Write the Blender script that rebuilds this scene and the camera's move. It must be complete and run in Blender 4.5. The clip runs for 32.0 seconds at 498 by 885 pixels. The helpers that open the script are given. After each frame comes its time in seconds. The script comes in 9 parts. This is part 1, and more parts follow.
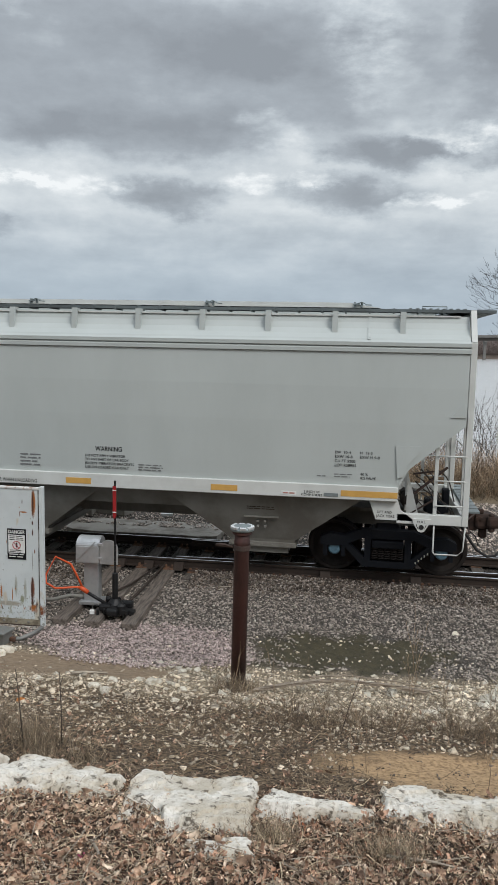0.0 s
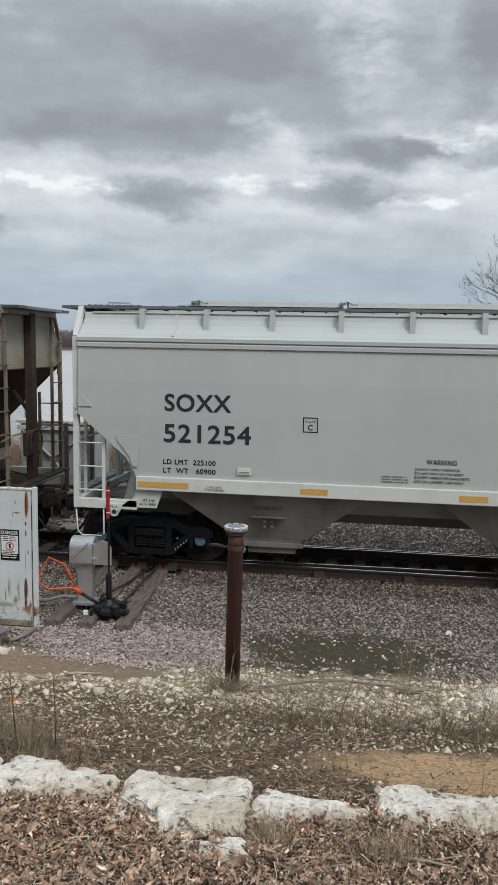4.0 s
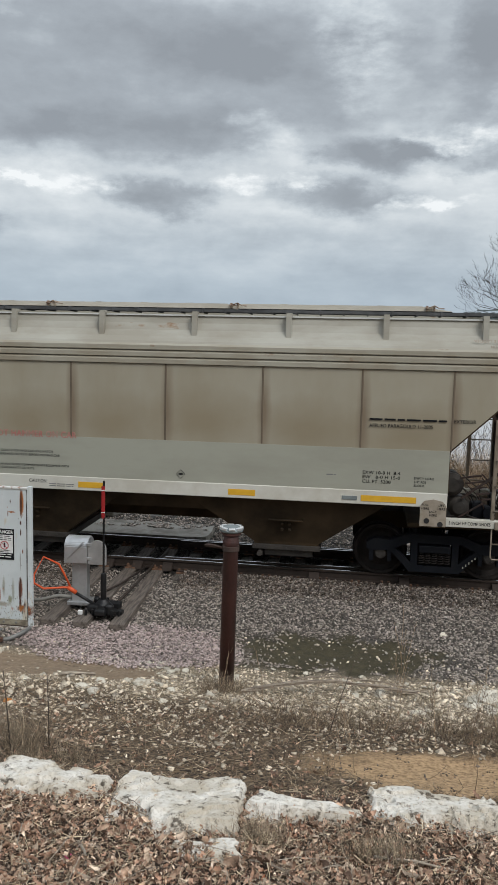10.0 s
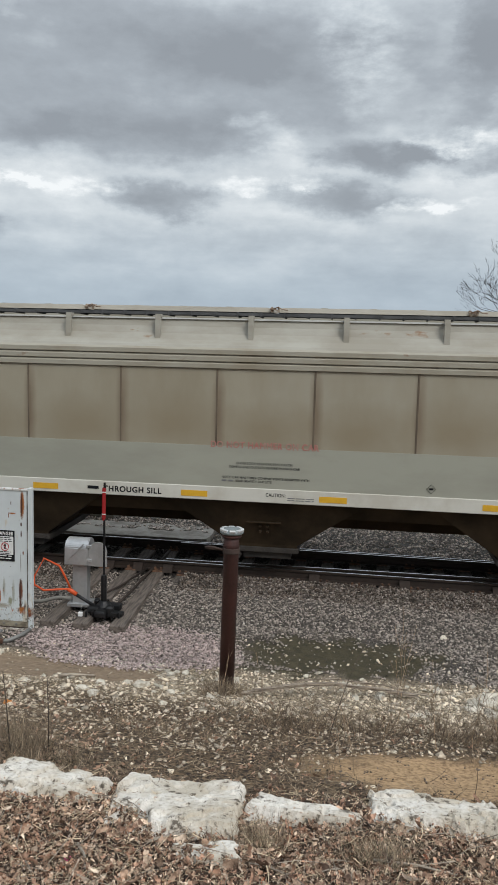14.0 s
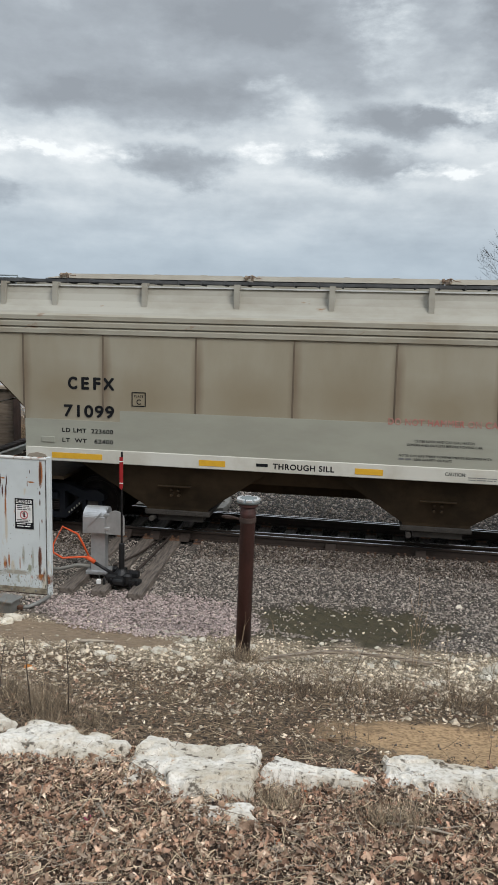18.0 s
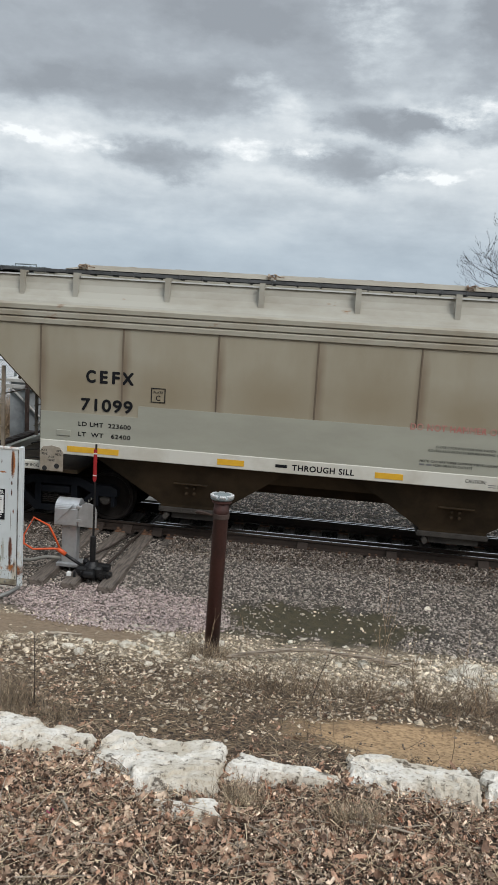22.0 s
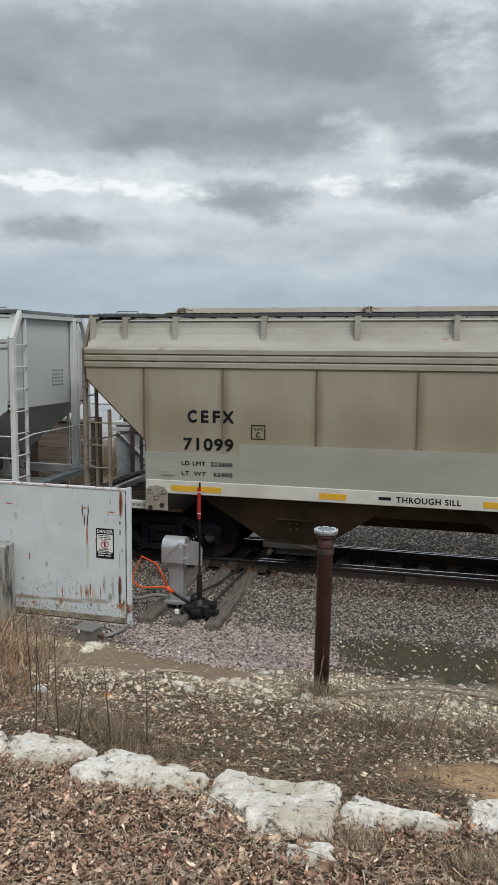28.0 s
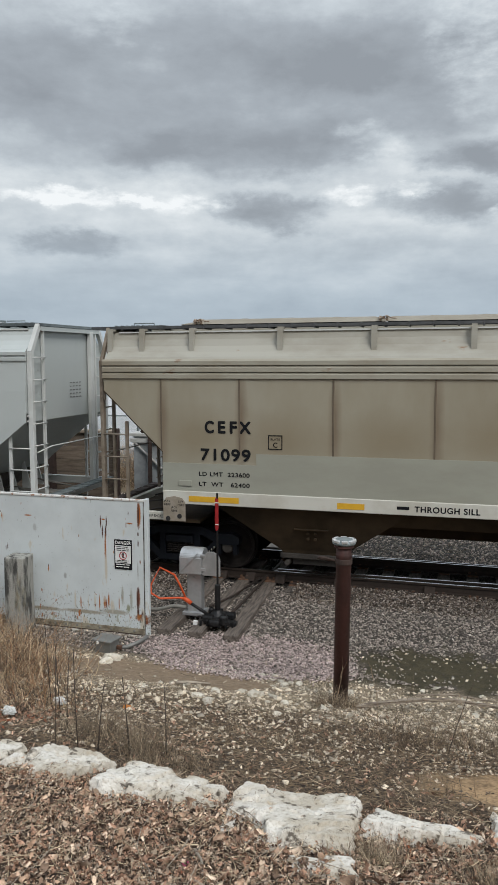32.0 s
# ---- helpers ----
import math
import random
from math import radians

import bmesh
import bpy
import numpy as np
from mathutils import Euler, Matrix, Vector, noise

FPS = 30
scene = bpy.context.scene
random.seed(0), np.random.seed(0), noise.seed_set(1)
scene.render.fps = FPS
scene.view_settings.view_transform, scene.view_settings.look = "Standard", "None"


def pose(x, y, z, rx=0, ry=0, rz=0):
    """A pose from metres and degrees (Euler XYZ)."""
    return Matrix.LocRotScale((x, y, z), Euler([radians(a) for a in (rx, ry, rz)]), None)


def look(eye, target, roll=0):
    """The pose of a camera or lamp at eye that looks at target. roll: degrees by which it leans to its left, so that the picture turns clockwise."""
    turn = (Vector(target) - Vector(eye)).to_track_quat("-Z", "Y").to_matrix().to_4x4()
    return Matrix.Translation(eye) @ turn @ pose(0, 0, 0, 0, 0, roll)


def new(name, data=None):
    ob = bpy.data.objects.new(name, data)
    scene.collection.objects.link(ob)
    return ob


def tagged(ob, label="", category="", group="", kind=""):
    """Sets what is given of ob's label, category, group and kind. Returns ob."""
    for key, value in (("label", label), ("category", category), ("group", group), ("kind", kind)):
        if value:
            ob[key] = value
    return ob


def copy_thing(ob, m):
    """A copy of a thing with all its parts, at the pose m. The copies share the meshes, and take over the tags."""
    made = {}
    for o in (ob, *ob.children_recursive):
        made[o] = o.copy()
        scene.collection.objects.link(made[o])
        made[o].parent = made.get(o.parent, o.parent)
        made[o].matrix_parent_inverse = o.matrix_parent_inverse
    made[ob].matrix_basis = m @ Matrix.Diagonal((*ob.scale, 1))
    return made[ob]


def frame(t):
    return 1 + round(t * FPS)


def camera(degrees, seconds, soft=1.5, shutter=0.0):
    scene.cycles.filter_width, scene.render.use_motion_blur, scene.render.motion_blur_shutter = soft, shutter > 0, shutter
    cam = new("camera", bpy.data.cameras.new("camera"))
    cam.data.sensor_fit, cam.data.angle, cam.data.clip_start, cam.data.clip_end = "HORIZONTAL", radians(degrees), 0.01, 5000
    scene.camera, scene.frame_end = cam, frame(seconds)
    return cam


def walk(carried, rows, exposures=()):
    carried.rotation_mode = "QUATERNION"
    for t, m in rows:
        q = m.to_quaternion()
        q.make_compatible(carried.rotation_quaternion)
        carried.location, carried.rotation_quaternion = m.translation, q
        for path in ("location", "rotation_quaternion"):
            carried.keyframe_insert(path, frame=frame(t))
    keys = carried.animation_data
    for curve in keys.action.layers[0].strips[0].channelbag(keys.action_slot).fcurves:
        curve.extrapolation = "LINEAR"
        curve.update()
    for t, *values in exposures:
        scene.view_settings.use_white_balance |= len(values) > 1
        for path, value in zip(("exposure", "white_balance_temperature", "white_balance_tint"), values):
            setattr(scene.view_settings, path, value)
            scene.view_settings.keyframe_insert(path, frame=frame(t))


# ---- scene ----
EYE = (0.0, 0.0, 3.928)          # the camera stands on the bank above the track
TRACK = 14.324                   # y of the track's centre line
RAIL = -0.03                     # top of the rails

# seconds, tilt, lean, turn
CAMERA_ROWS = [
    (0, 82.818, -1.161, 8.723), (0.5, 82.795, -1.132, 8.759), (1, 82.804, -1.148, 8.724), (1.5, 82.842, -1.172, 8.595),
    (2, 82.835, -1.095, 8.469), (2.5, 82.834, -1.087, 8.415), (3, 82.844, -1.063, 8.331), (3.5, 82.841, -1.091, 8.277),
    (5.5, 82.787, -1.159, 8.180), (6, 82.757, -1.128, 8.220), (6.5, 82.788, -1.235, 8.153), (7, 82.753, -1.257, 8.129),
    (7.5, 82.732, -1.259, 8.206), (8, 82.730, -1.303, 8.219), (8.5, 82.803, -1.403, 8.167), (9, 82.859, -1.410, 8.063),
    (9.5, 82.842, -1.506, 8.044), (10, 82.886, -1.536, 7.977), (10.5, 82.953, -1.565, 7.873), (11, 82.995, -1.612, 7.846),
    (11.5, 83.014, -1.669, 7.876), (12, 83.009, -1.659, 7.986), (12.5, 83.022, -1.684, 8.100), (13, 83.077, -1.659, 8.102),
    (13.5, 83.088, -1.692, 8.089), (14, 83.050, -1.711, 8.061), (14.5, 82.979, -1.911, 7.892), (15, 82.424, -1.821, 8.035),
    (15.5, 81.486, -1.671, 8.784), (17.5, 80.676, -1.723, 8.734), (18, 80.753, -1.645, 9.306), (18.5, 80.795, -1.563, 9.623),
    (19, 80.953, -1.664, 9.751), (19.5, 81.082, -1.944, 9.074), (20, 81.012, -2.666, 8.098), (20.5, 80.519, -2.939, 8.559),
    (21, 80.228, -3.185, 8.765), (21.5, 80.392, -3.635, 8.076), (22, 80.587, -3.787, 7.808), (22.5, 80.983, -2.930, 8.889),
    (23, 81.582, -1.576, 10.367), (23.5, 82.021, -1.495, 10.043), (24, 82.691, -2.061, 7.684), (24.5, 83.303, -2.410, 6.534),
    (26.5, 83.171, -1.189, 9.530), (27, 82.744, -0.119, 12.916), (27.5, 82.796, -0.526, 14.127), (28, 82.924, -0.600, 14.942),
    (28.5, 82.999, -0.397, 15.698), (29, 83.091, -0.189, 16.892), (29.5, 83.158, -0.329, 17.858), (30, 83.072, -0.665, 17.520),
    (30.5, 83.014, -1.488, 16.420), (31, 83.010, -1.805, 15.543), (31.5, 83.309, -0.771, 15.910), (32, 83.692, -0.012, 16.155),
]

cam = camera(35.93, 32.0, soft=1.0)
# the clip's camera opens up a little while the brown car fills the picture
walk(cam, [(t, pose(*EYE, rx, ry, rz)) for t, rx, ry, rz in CAMERA_ROWS], [(0, 0.36), (9, 0.37), (15, 0.40), (18, 0.47), (22, 0.47), (24, 0.41), (26, 0.39), (28, 0.37), (32, 0.37)])

# the train's run along the track: seconds, metres
RUN = [(0, 0), (0.5, 1.285), (1, 2.55), (1.5, 3.765), (2, 4.97), (2.5, 6.14), (3, 7.26), (3.5, 8.36), (4.5, 10.32), (5.5, 12.14),
       (6, 13.01), (6.5, 13.87), (7, 14.66), (7.5, 15.4), (8, 16.12), (8.5, 16.76), (9, 17.38), (9.5, 17.99), (10, 18.54), (10.5, 19.08),
       (11, 19.72), (11.5, 20.31), (12, 20.85), (12.5, 21.34), (13, 21.8), (13.5, 22.25), (14, 22.72), (14.5, 23.08), (15, 23.5), (15.5, 23.93),
       (16.5, 24.62), (17.5, 25.19), (18, 25.4), (18.5, 25.63), (19, 25.829), (19.5, 25.979), (20, 26.079), (20.5, 26.139), (21, 26.174), (22, 26.158),
       (32, 26.155)]


# ---------------------------------------------------------------- light
def build_sky():
    world = bpy.data.worlds.new("overcast_sky")
    scene.world = world
    world.use_nodes = True
    nt = world.node_tree
    nt.nodes.clear()
    N, L = nt.nodes.new, nt.links.new

    def math_node(op, a, b=None, clamp=False):
        n = N("ShaderNodeMath")
        n.operation, n.use_clamp = op, clamp
        for i, v in enumerate((a, b)):
            if v is None:
                continue
            if hasattr(v, "node"):
                L(v, n.inputs[i])
            else:
                n.inputs[i].default_value = v
        return n.outputs[0]

    coord = N("ShaderNodeTexCoord")
    sep = N("ShaderNodeSeparateXYZ")
    L(coord.outputs["Generated"], sep.inputs[0])
    dx, dy, dz = sep.outputs
    place = N("ShaderNodeCombineXYZ")
    L(math_node("ARCTAN2", dx, dy), place.inputs[0])
    height = math_node("ARCSINE", dz)
    L(height, place.inputs[1])

    def noise_node(scale, detail, rough, offset, stretch, out="Fac"):
        m = N("ShaderNodeMapping")
        m.inputs["Location"].default_value = offset
        m.inputs["Scale"].default_value = stretch
        L(place.outputs[0], m.inputs[0])
        n = N("ShaderNodeTexNoise")
        n.inputs["Scale"].default_value, n.inputs["Detail"].default_value = scale, detail
        n.inputs["Roughness"].default_value = rough
        L(m.outputs[0], n.inputs["Vector"])
        return n.outputs[out]

    # ragged rims: the place is shaken before the masses are laid out
    shake = N("ShaderNodeVectorMath")
    shake.operation = "MULTIPLY_ADD"
    L(noise_node(9.0, 7, 0.62, (3.1, 1.7, 0), (1.0, 1.8, 1), "Color"), shake.inputs[0])
    shake.inputs[1].default_value = (0.17, 0.075, 0)
    base = N("ShaderNodeVectorMath")
    base.operation = "ADD"
    L(place.outputs[0], base.inputs[0])
    base.inputs[1].default_value = (-0.085, -0.0375, 0)
    L(base.outputs[0], shake.inputs[2])
    spot = shake.outputs[0]
    spot_sep = N("ShaderNodeSeparateXYZ")
    L(spot, spot_sep.inputs[0])
    layers = N("ShaderNodeValToRGB")
    L(math_node("MULTIPLY", spot_sep.outputs[1], 2.0), layers.inputs[0])
    e = layers.color_ramp.elements
    e[0].position, e[0].color = 0.0, (0.46,) * 3 + (1,)
    e[1].position, e[1].color = 1.0, (0.36,) * 3 + (1,)
    for p, v in ((0.10, 0.44), (0.20, 0.52), (0.30, 0.64), (0.37, 0.70), (0.44, 0.70), (0.51, 0.60), (0.57, 0.47), (0.64, 0.40), (0.74, 0.44), (0.86, 0.46)):
        x = e.new(p)
        x.color = (v, v, v, 1)
    total = layers.outputs[0]
    wisps = math_node("MULTIPLY_ADD", noise_node(26.0, 6, 0.6, (2.2, 7.3, 0), (1.0, 2.2, 1)), 4.2)
    wisps.node.inputs[2].default_value = -1.35
    wisps = math_node("MINIMUM", math_node("MAXIMUM", wisps, 0.0), 1.5)
    for az, el, ra, re, weight in DARK_CLOUDS + BRIGHT_GAPS:
        m = N("ShaderNodeMapping")
        m.vector_type = "TEXTURE"
        m.inputs["Location"].default_value = (az, el, 0)
        m.inputs["Scale"].default_value = (ra * 1.25, re * 1.25, 1)
        L(spot, m.inputs[0])
        ln = N("ShaderNodeVectorMath")
        ln.operation = "LENGTH"
        L(m.outputs[0], ln.inputs[0])
        r = N("ShaderNodeMapRange")
        r.interpolation_type = "SMOOTHSTEP"
        r.inputs["From Min"].default_value, r.inputs["From Max"].default_value = 1.3, 0.2
        r.inputs["To Min"].default_value, r.inputs["To Max"].default_value = 0.0, weight * (1.0 if weight > 0 else 1.35)
        L(ln.outputs["Value"], r.inputs["Value"])
        # bright gaps break up into wisps, dark masses stay whole
        mass = math_node("MULTIPLY", r.outputs[0], wisps) if weight > 0 else r.outputs[0]
        total = math_node("ADD", total, mass)
    for scale, detail, rough, offset, stretch, weight in ((5.0, 6, 0.55, (1.2, 5.1, 2), (1.0, 2.0, 1), 0.46), (13.0, 7, 0.6, (4.2, 0.3, 1), (1.0, 2.0, 1), 0.62), (9.0, 4, 0.5, (0.2, 3.3, 5), (0.6, 3.0, 1), 0.20)):
        n = math_node("SUBTRACT", noise_node(scale, detail, rough, offset, stretch), 0.5)
        total = math_node("ADD", total, math_node("MULTIPLY", n, weight))
    # low down the cloud lies in long flat sheets
    low = N("ShaderNodeMapRange")
    low.interpolation_type = "SMOOTHSTEP"
    low.inputs["From Min"].default_value, low.inputs["From Max"].default_value = 0.13, 0.20
    low.inputs["To Min"].default_value, low.inputs["To Max"].default_value = 1.0, 0.0
    L(height, low.inputs["Value"])
    for scale, detail, offset, stretch, weight in ((4.0, 4, (0.7, 2.3, 3), (1.0, 6.0, 1), 0.50), (12.0, 5, (5.7, 1.3, 3), (1.0, 3.2, 1), 0.30)):
        n = math_node("SUBTRACT", noise_node(scale, detail, 0.5, offset, stretch), 0.5)
        total = math_node("ADD", total, math_node("MULTIPLY", math_node("MULTIPLY", n, weight), low.outputs[0]))
    ramp = N("ShaderNodeValToRGB")
    e = ramp.color_ramp.elements
    e[0].position, e[0].color = 0.0, (0.245, 0.268, 0.294, 1)
    e[1].position, e[1].color = 1.0, (0.74, 0.765, 0.775, 1)
    for p, c in ((0.3, (0.318, 0.35, 0.382, 1)), (0.55, (0.438, 0.48, 0.512, 1)), (0.75, (0.56, 0.598, 0.62, 1))):
        x = e.new(p)
        x.color = c
    L(total, ramp.inputs[0])
    # towards the horizon the layers merge into blue-grey haze
    haze = N("ShaderNodeMapRange")
    haze.interpolation_type = "SMOOTHSTEP"
    haze.inputs["From Min"].default_value, haze.inputs["From Max"].default_value = 0.03, 0.19
    haze.inputs["To Min"].default_value, haze.inputs["To Max"].default_value = 0.70, 0.0
    L(dz, haze.inputs["Value"])
    mix = N("ShaderNodeMix")
    mix.data_type = "RGBA"
    L(haze.outputs[0], mix.inputs["Factor"])
    L(ramp.outputs[0], mix.inputs["A"])
    mix.inputs["B"].default_value = (0.305, 0.378, 0.455, 1)
    # an overcast sky grows brighter towards the zenith
    gain = N("ShaderNodeMapRange")
    gain.inputs["From Min"].default_value, gain.inputs["From Max"].default_value = 0.35, 1.0
    gain.inputs["To Min"].default_value, gain.inputs["To Max"].default_value = 1.0, ZENITH
    L(dz, gain.inputs["Value"])
    bright = N("ShaderNodeVectorMath")
    bright.operation = "SCALE"
    L(mix.outputs["Result"], bright.inputs[0])
    L(gain.outputs[0], bright.inputs["Scale"])
    clouds = N("ShaderNodeBackground")
    L(bright.outputs[0], clouds.inputs["Color"])
    clouds.inputs["Strength"].default_value = 1.0
    sky = N("ShaderNodeTexSky")
    sky.sky_type, sky.sun_disc = "NISHITA", False
    sky.sun_elevation, sky.sun_rotation = radians(46), radians(137)
    clear = N("ShaderNodeBackground")
    L(sky.outputs[0], clear.inputs["Color"])
    clear.inputs["Strength"].default_value = 0.05
    both = N("ShaderNodeMixShader")
    both.inputs[0].default_value = 0.92
    L(clear.outputs[0], both.inputs[1])
    L(clouds.outputs[0], both.inputs[2])
    out = N("ShaderNodeOutputWorld")
    L(both.outputs[0], out.inputs["Surface"])


# masses of cloud: azimuth, height, reach across, reach up (radians), weight
DARK_CLOUDS = [
    (-0.121, 0.348, 0.125, 0.044, -0.25), (-0.196, 0.258, 0.07, 0.033, -0.32), (-0.321, 0.245, 0.088, 0.028, -0.25), (-0.421, 0.249, 0.044, 0.022, -0.15),
    (-0.063, 0.28, 0.074, 0.026, -0.2), (0.016, 0.235, 0.074, 0.018, -0.5), (0.09, 0.242, 0.029, 0.01, -0.35), (-0.031, 0.187, 0.081, 0.019, -0.42),
    (-0.251, 0.184, 0.062, 0.018, -0.42), (0.139, 0.359, 0.037, 0.059, -0.3), (0.114, 0.285, 0.044, 0.026, -0.15), (0.144, 0.223, 0.029, 0.013, -0.3),
    (-0.49, 0.243, 0.11, 0.031, -0.2), (-0.568, 0.323, 0.081, 0.044, -0.12), (-0.499, 0.136, 0.044, 0.015, -0.35), (-0.40, 0.335, 0.17, 0.06, -0.13), (-0.25, 0.35, 0.11, 0.05, -0.10), (-0.36, 0.27, 0.13, 0.03, -0.10),
]
BRIGHT_GAPS = [
    (-0.14, 0.274, 0.033, 0.011, 0.28), (-0.01, 0.348, 0.04, 0.059, 0.25), (-0.144, 0.193, 0.044, 0.008, 0.3), (-0.081, 0.199, 0.033, 0.007, 0.35),
    (-0.431, 0.194, 0.033, 0.007, 0.35), (-0.327, 0.19, 0.044, 0.01, 0.3), (0.067, 0.178, 0.062, 0.007, 0.4), (0.123, 0.254, 0.048, 0.012, 0.32),
    (-0.118, 0.243, 0.059, 0.019, 0.15), (-0.532, 0.189, 0.074, 0.007, 0.4), (-0.4, 0.194, 0.029, 0.008, 0.35), (-0.46, 0.387, 0.059, 0.022, 0.15),
]
ZENITH = 2.35
build_sky()
sun = new("sun", bpy.data.lights.new("sun", "SUN"))
sun.data.energy, sun.data.angle, sun.data.color = 1.45, radians(24), (1.0, 0.97, 0.93)
sun.matrix_world = look((15, -6, 23), (0, 10, 0))


# ---------------------------------------------------------------- materials
def material(name, base, second=None, scale=3.0, rough=0.7, metal=0.0, bump=0.15, grain=60.0, amount=0.5, stretch=(1, 1, 1),
             spec=0.4, island=0.0, random_object=0.0, edges=(0.42, 0.62), third=None, third_scale=0.8, third_edges=(0.5, 0.62)):
    """Base colour broken by blotches of a second (and third) colour, fine grain in the relief, and a spread from piece to piece."""
    m = bpy.data.materials.new(name)
    m.use_nodes = True
    nt = m.node_tree
    N, L = nt.nodes.new, nt.links.new
    b = nt.nodes["Principled BSDF"]
    co = N("ShaderNodeTexCoord")
    mp = N("ShaderNodeMapping")
    mp.inputs["Scale"].default_value = stretch
    L(co.outputs["Object"], mp.inputs[0])

    def noise_fac(s, detail, lo, hi):
        n = N("ShaderNodeTexNoise")
        n.inputs["Scale"].default_value, n.inputs["Detail"].default_value, n.inputs["Roughness"].default_value = s, detail, 0.62
        L(mp.outputs[0], n.inputs["Vector"])
        r = N("ShaderNodeMapRange")
        r.inputs["From Min"].default_value, r.inputs["From Max"].default_value = lo, hi
        L(n.outputs["Fac"], r.inputs["Value"])
        return r.outputs[0]

    def blend(fac, a, c):
        x = N("ShaderNodeMix")
        x.data_type = "RGBA"
        L(fac, x.inputs["Factor"])
        for key, v in (("A", a), ("B", c)):
            if hasattr(v, "node"):
                L(v, x.inputs[key])
            else:
                x.inputs[key].default_value = (*v, 1)
        return x.outputs["Result"]

    col = (*base,)
    if second:
        f = N("ShaderNodeMath")
        f.operation = "MULTIPLY"
        L(noise_fac(scale, 6, *edges), f.inputs[0])
        f.inputs[1].default_value = amount
        col = blend(f.outputs[0], base, second)
    if third:
        col = blend(noise_fac(third_scale, 5, *third_edges), col, third)
    if island or random_object:
        if island:
            src = N("ShaderNodeNewGeometry").outputs["Random Per Island"]
        else:
            src = N("ShaderNodeObjectInfo").outputs["Random"]
        r = N("ShaderNodeMapRange")
        k = island or random_object
        r.inputs["To Min"].default_value, r.inputs["To Max"].default_value = 1 - k, 1 + k
        L(src, r.inputs["Value"])
        sc = N("ShaderNodeVectorMath")
        sc.operation = "SCALE"
        if hasattr(col, "node"):
            L(col, sc.inputs[0])
        else:
            sc.inputs[0].default_value = col
        L(r.outputs[0], sc.inputs["Scale"])
        col = sc.outputs[0]
    if hasattr(col, "node"):
        L(col, b.inputs["Base Color"])
    else:
        b.inputs["Base Color"].default_value = (*col, 1)
    b.inputs["Metallic"].default_value = metal
    b.inputs["Specular IOR Level"].default_value = spec
    rr = N("ShaderNodeMapRange")
    rr.inputs["To Min"].default_value, rr.inputs["To Max"].default_value = max(0.03, rough - 0.12), min(1.0, rough + 0.12)
    g = N("ShaderNodeTexNoise")
    g.inputs["Scale"].default_value, g.inputs["Detail"].default_value = grain, 4
    L(co.outputs["Object"], g.inputs["Vector"])
    L(g.outputs["Fac"], rr.inputs["Value"])
    L(rr.outputs[0], b.inputs["Roughness"])
    if bump:
        bp = N("ShaderNodeBump")
        bp.inputs["Strength"].default_value, bp.inputs["Distance"].default_value = bump, 0.01
        L(g.outputs["Fac"], bp.inputs["Height"])
        L(bp.outputs[0], b.inputs["Normal"])
    return m


M = {}
M["grey_paint"] = material("grey_paint", (0.475, 0.51, 0.50), (0.43, 0.462, 0.452), 0.7, 0.42, bump=0.02, grain=9, stretch=(1, 1, 0.35), amount=0.7)
M["white_paint"] = material("white_paint", (0.62, 0.635, 0.615), (0.52, 0.53, 0.51), 2.2, 0.42, bump=0.02, amount=0.6)
M["band_paint"] = material("band_paint", (0.35, 0.352, 0.295), (0.295, 0.292, 0.243), 1.1, 0.5, bump=0.02, stretch=(0.5, 1, 1.6), amount=0.7)
M["roof_tan"] = material("roof_tan", (0.385, 0.372, 0.322), (0.265, 0.24, 0.19), 0.9, 0.6, bump=0.03, stretch=(0.6, 1, 1.5), amount=0.7, third=(0.25, 0.15, 0.085), third_scale=2.6, third_edges=(0.67, 0.74))
M["sill_tan"] = material("sill_tan", (0.60, 0.59, 0.53), (0.45, 0.42, 0.35), 1.5, 0.55, bump=0.02, amount=0.6)
M["lid_tan"] = material("lid_tan", (0.60, 0.57, 0.50), (0.46, 0.42, 0.35), 1.4, 0.55, bump=0.02, stretch=(0.4, 1, 1), amount=0.7)
M["latch_rust"] = material("latch_rust", (0.40, 0.33, 0.26), (0.14, 0.075, 0.045), 14.0, 0.75, bump=0.1, amount=0.9)
M["walk_blue"] = material("weathered_walk_steel", (0.15, 0.178, 0.185), (0.09, 0.105, 0.11), 3.0, 0.6, 0.2, bump=0.08, stretch=(0.3, 1, 1), amount=0.8)
M["walk_dark"] = material("dull_walk_steel", (0.12, 0.125, 0.13), (0.07, 0.072, 0.075), 3.0, 0.6, 0.4, bump=0.1, amount=0.8)
M["chord_tan"] = material("chord_tan", (0.36, 0.34, 0.28), (0.24, 0.20, 0.14), 1.2, 0.65, bump=0.05, stretch=(0.5, 1, 1), amount=0.7, third=(0.20, 0.11, 0.06), third_scale=3.0, third_edges=(0.64, 0.72))
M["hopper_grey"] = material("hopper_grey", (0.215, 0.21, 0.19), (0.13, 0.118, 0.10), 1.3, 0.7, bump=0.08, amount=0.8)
# grimy brown, with shade under the car darkened into the base colour
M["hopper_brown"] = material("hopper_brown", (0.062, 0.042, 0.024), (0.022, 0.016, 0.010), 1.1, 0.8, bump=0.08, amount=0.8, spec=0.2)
M["post_tan"] = material("post_tan", (0.25, 0.21, 0.165), (0.13, 0.10, 0.07), 2.5, 0.65, bump=0.08, amount=0.85)
M["galvanised"] = material("galvanised", (0.24, 0.275, 0.28), (0.15, 0.175, 0.18), 3.0, 0.55, 0.35, bump=0.05, amount=0.7)
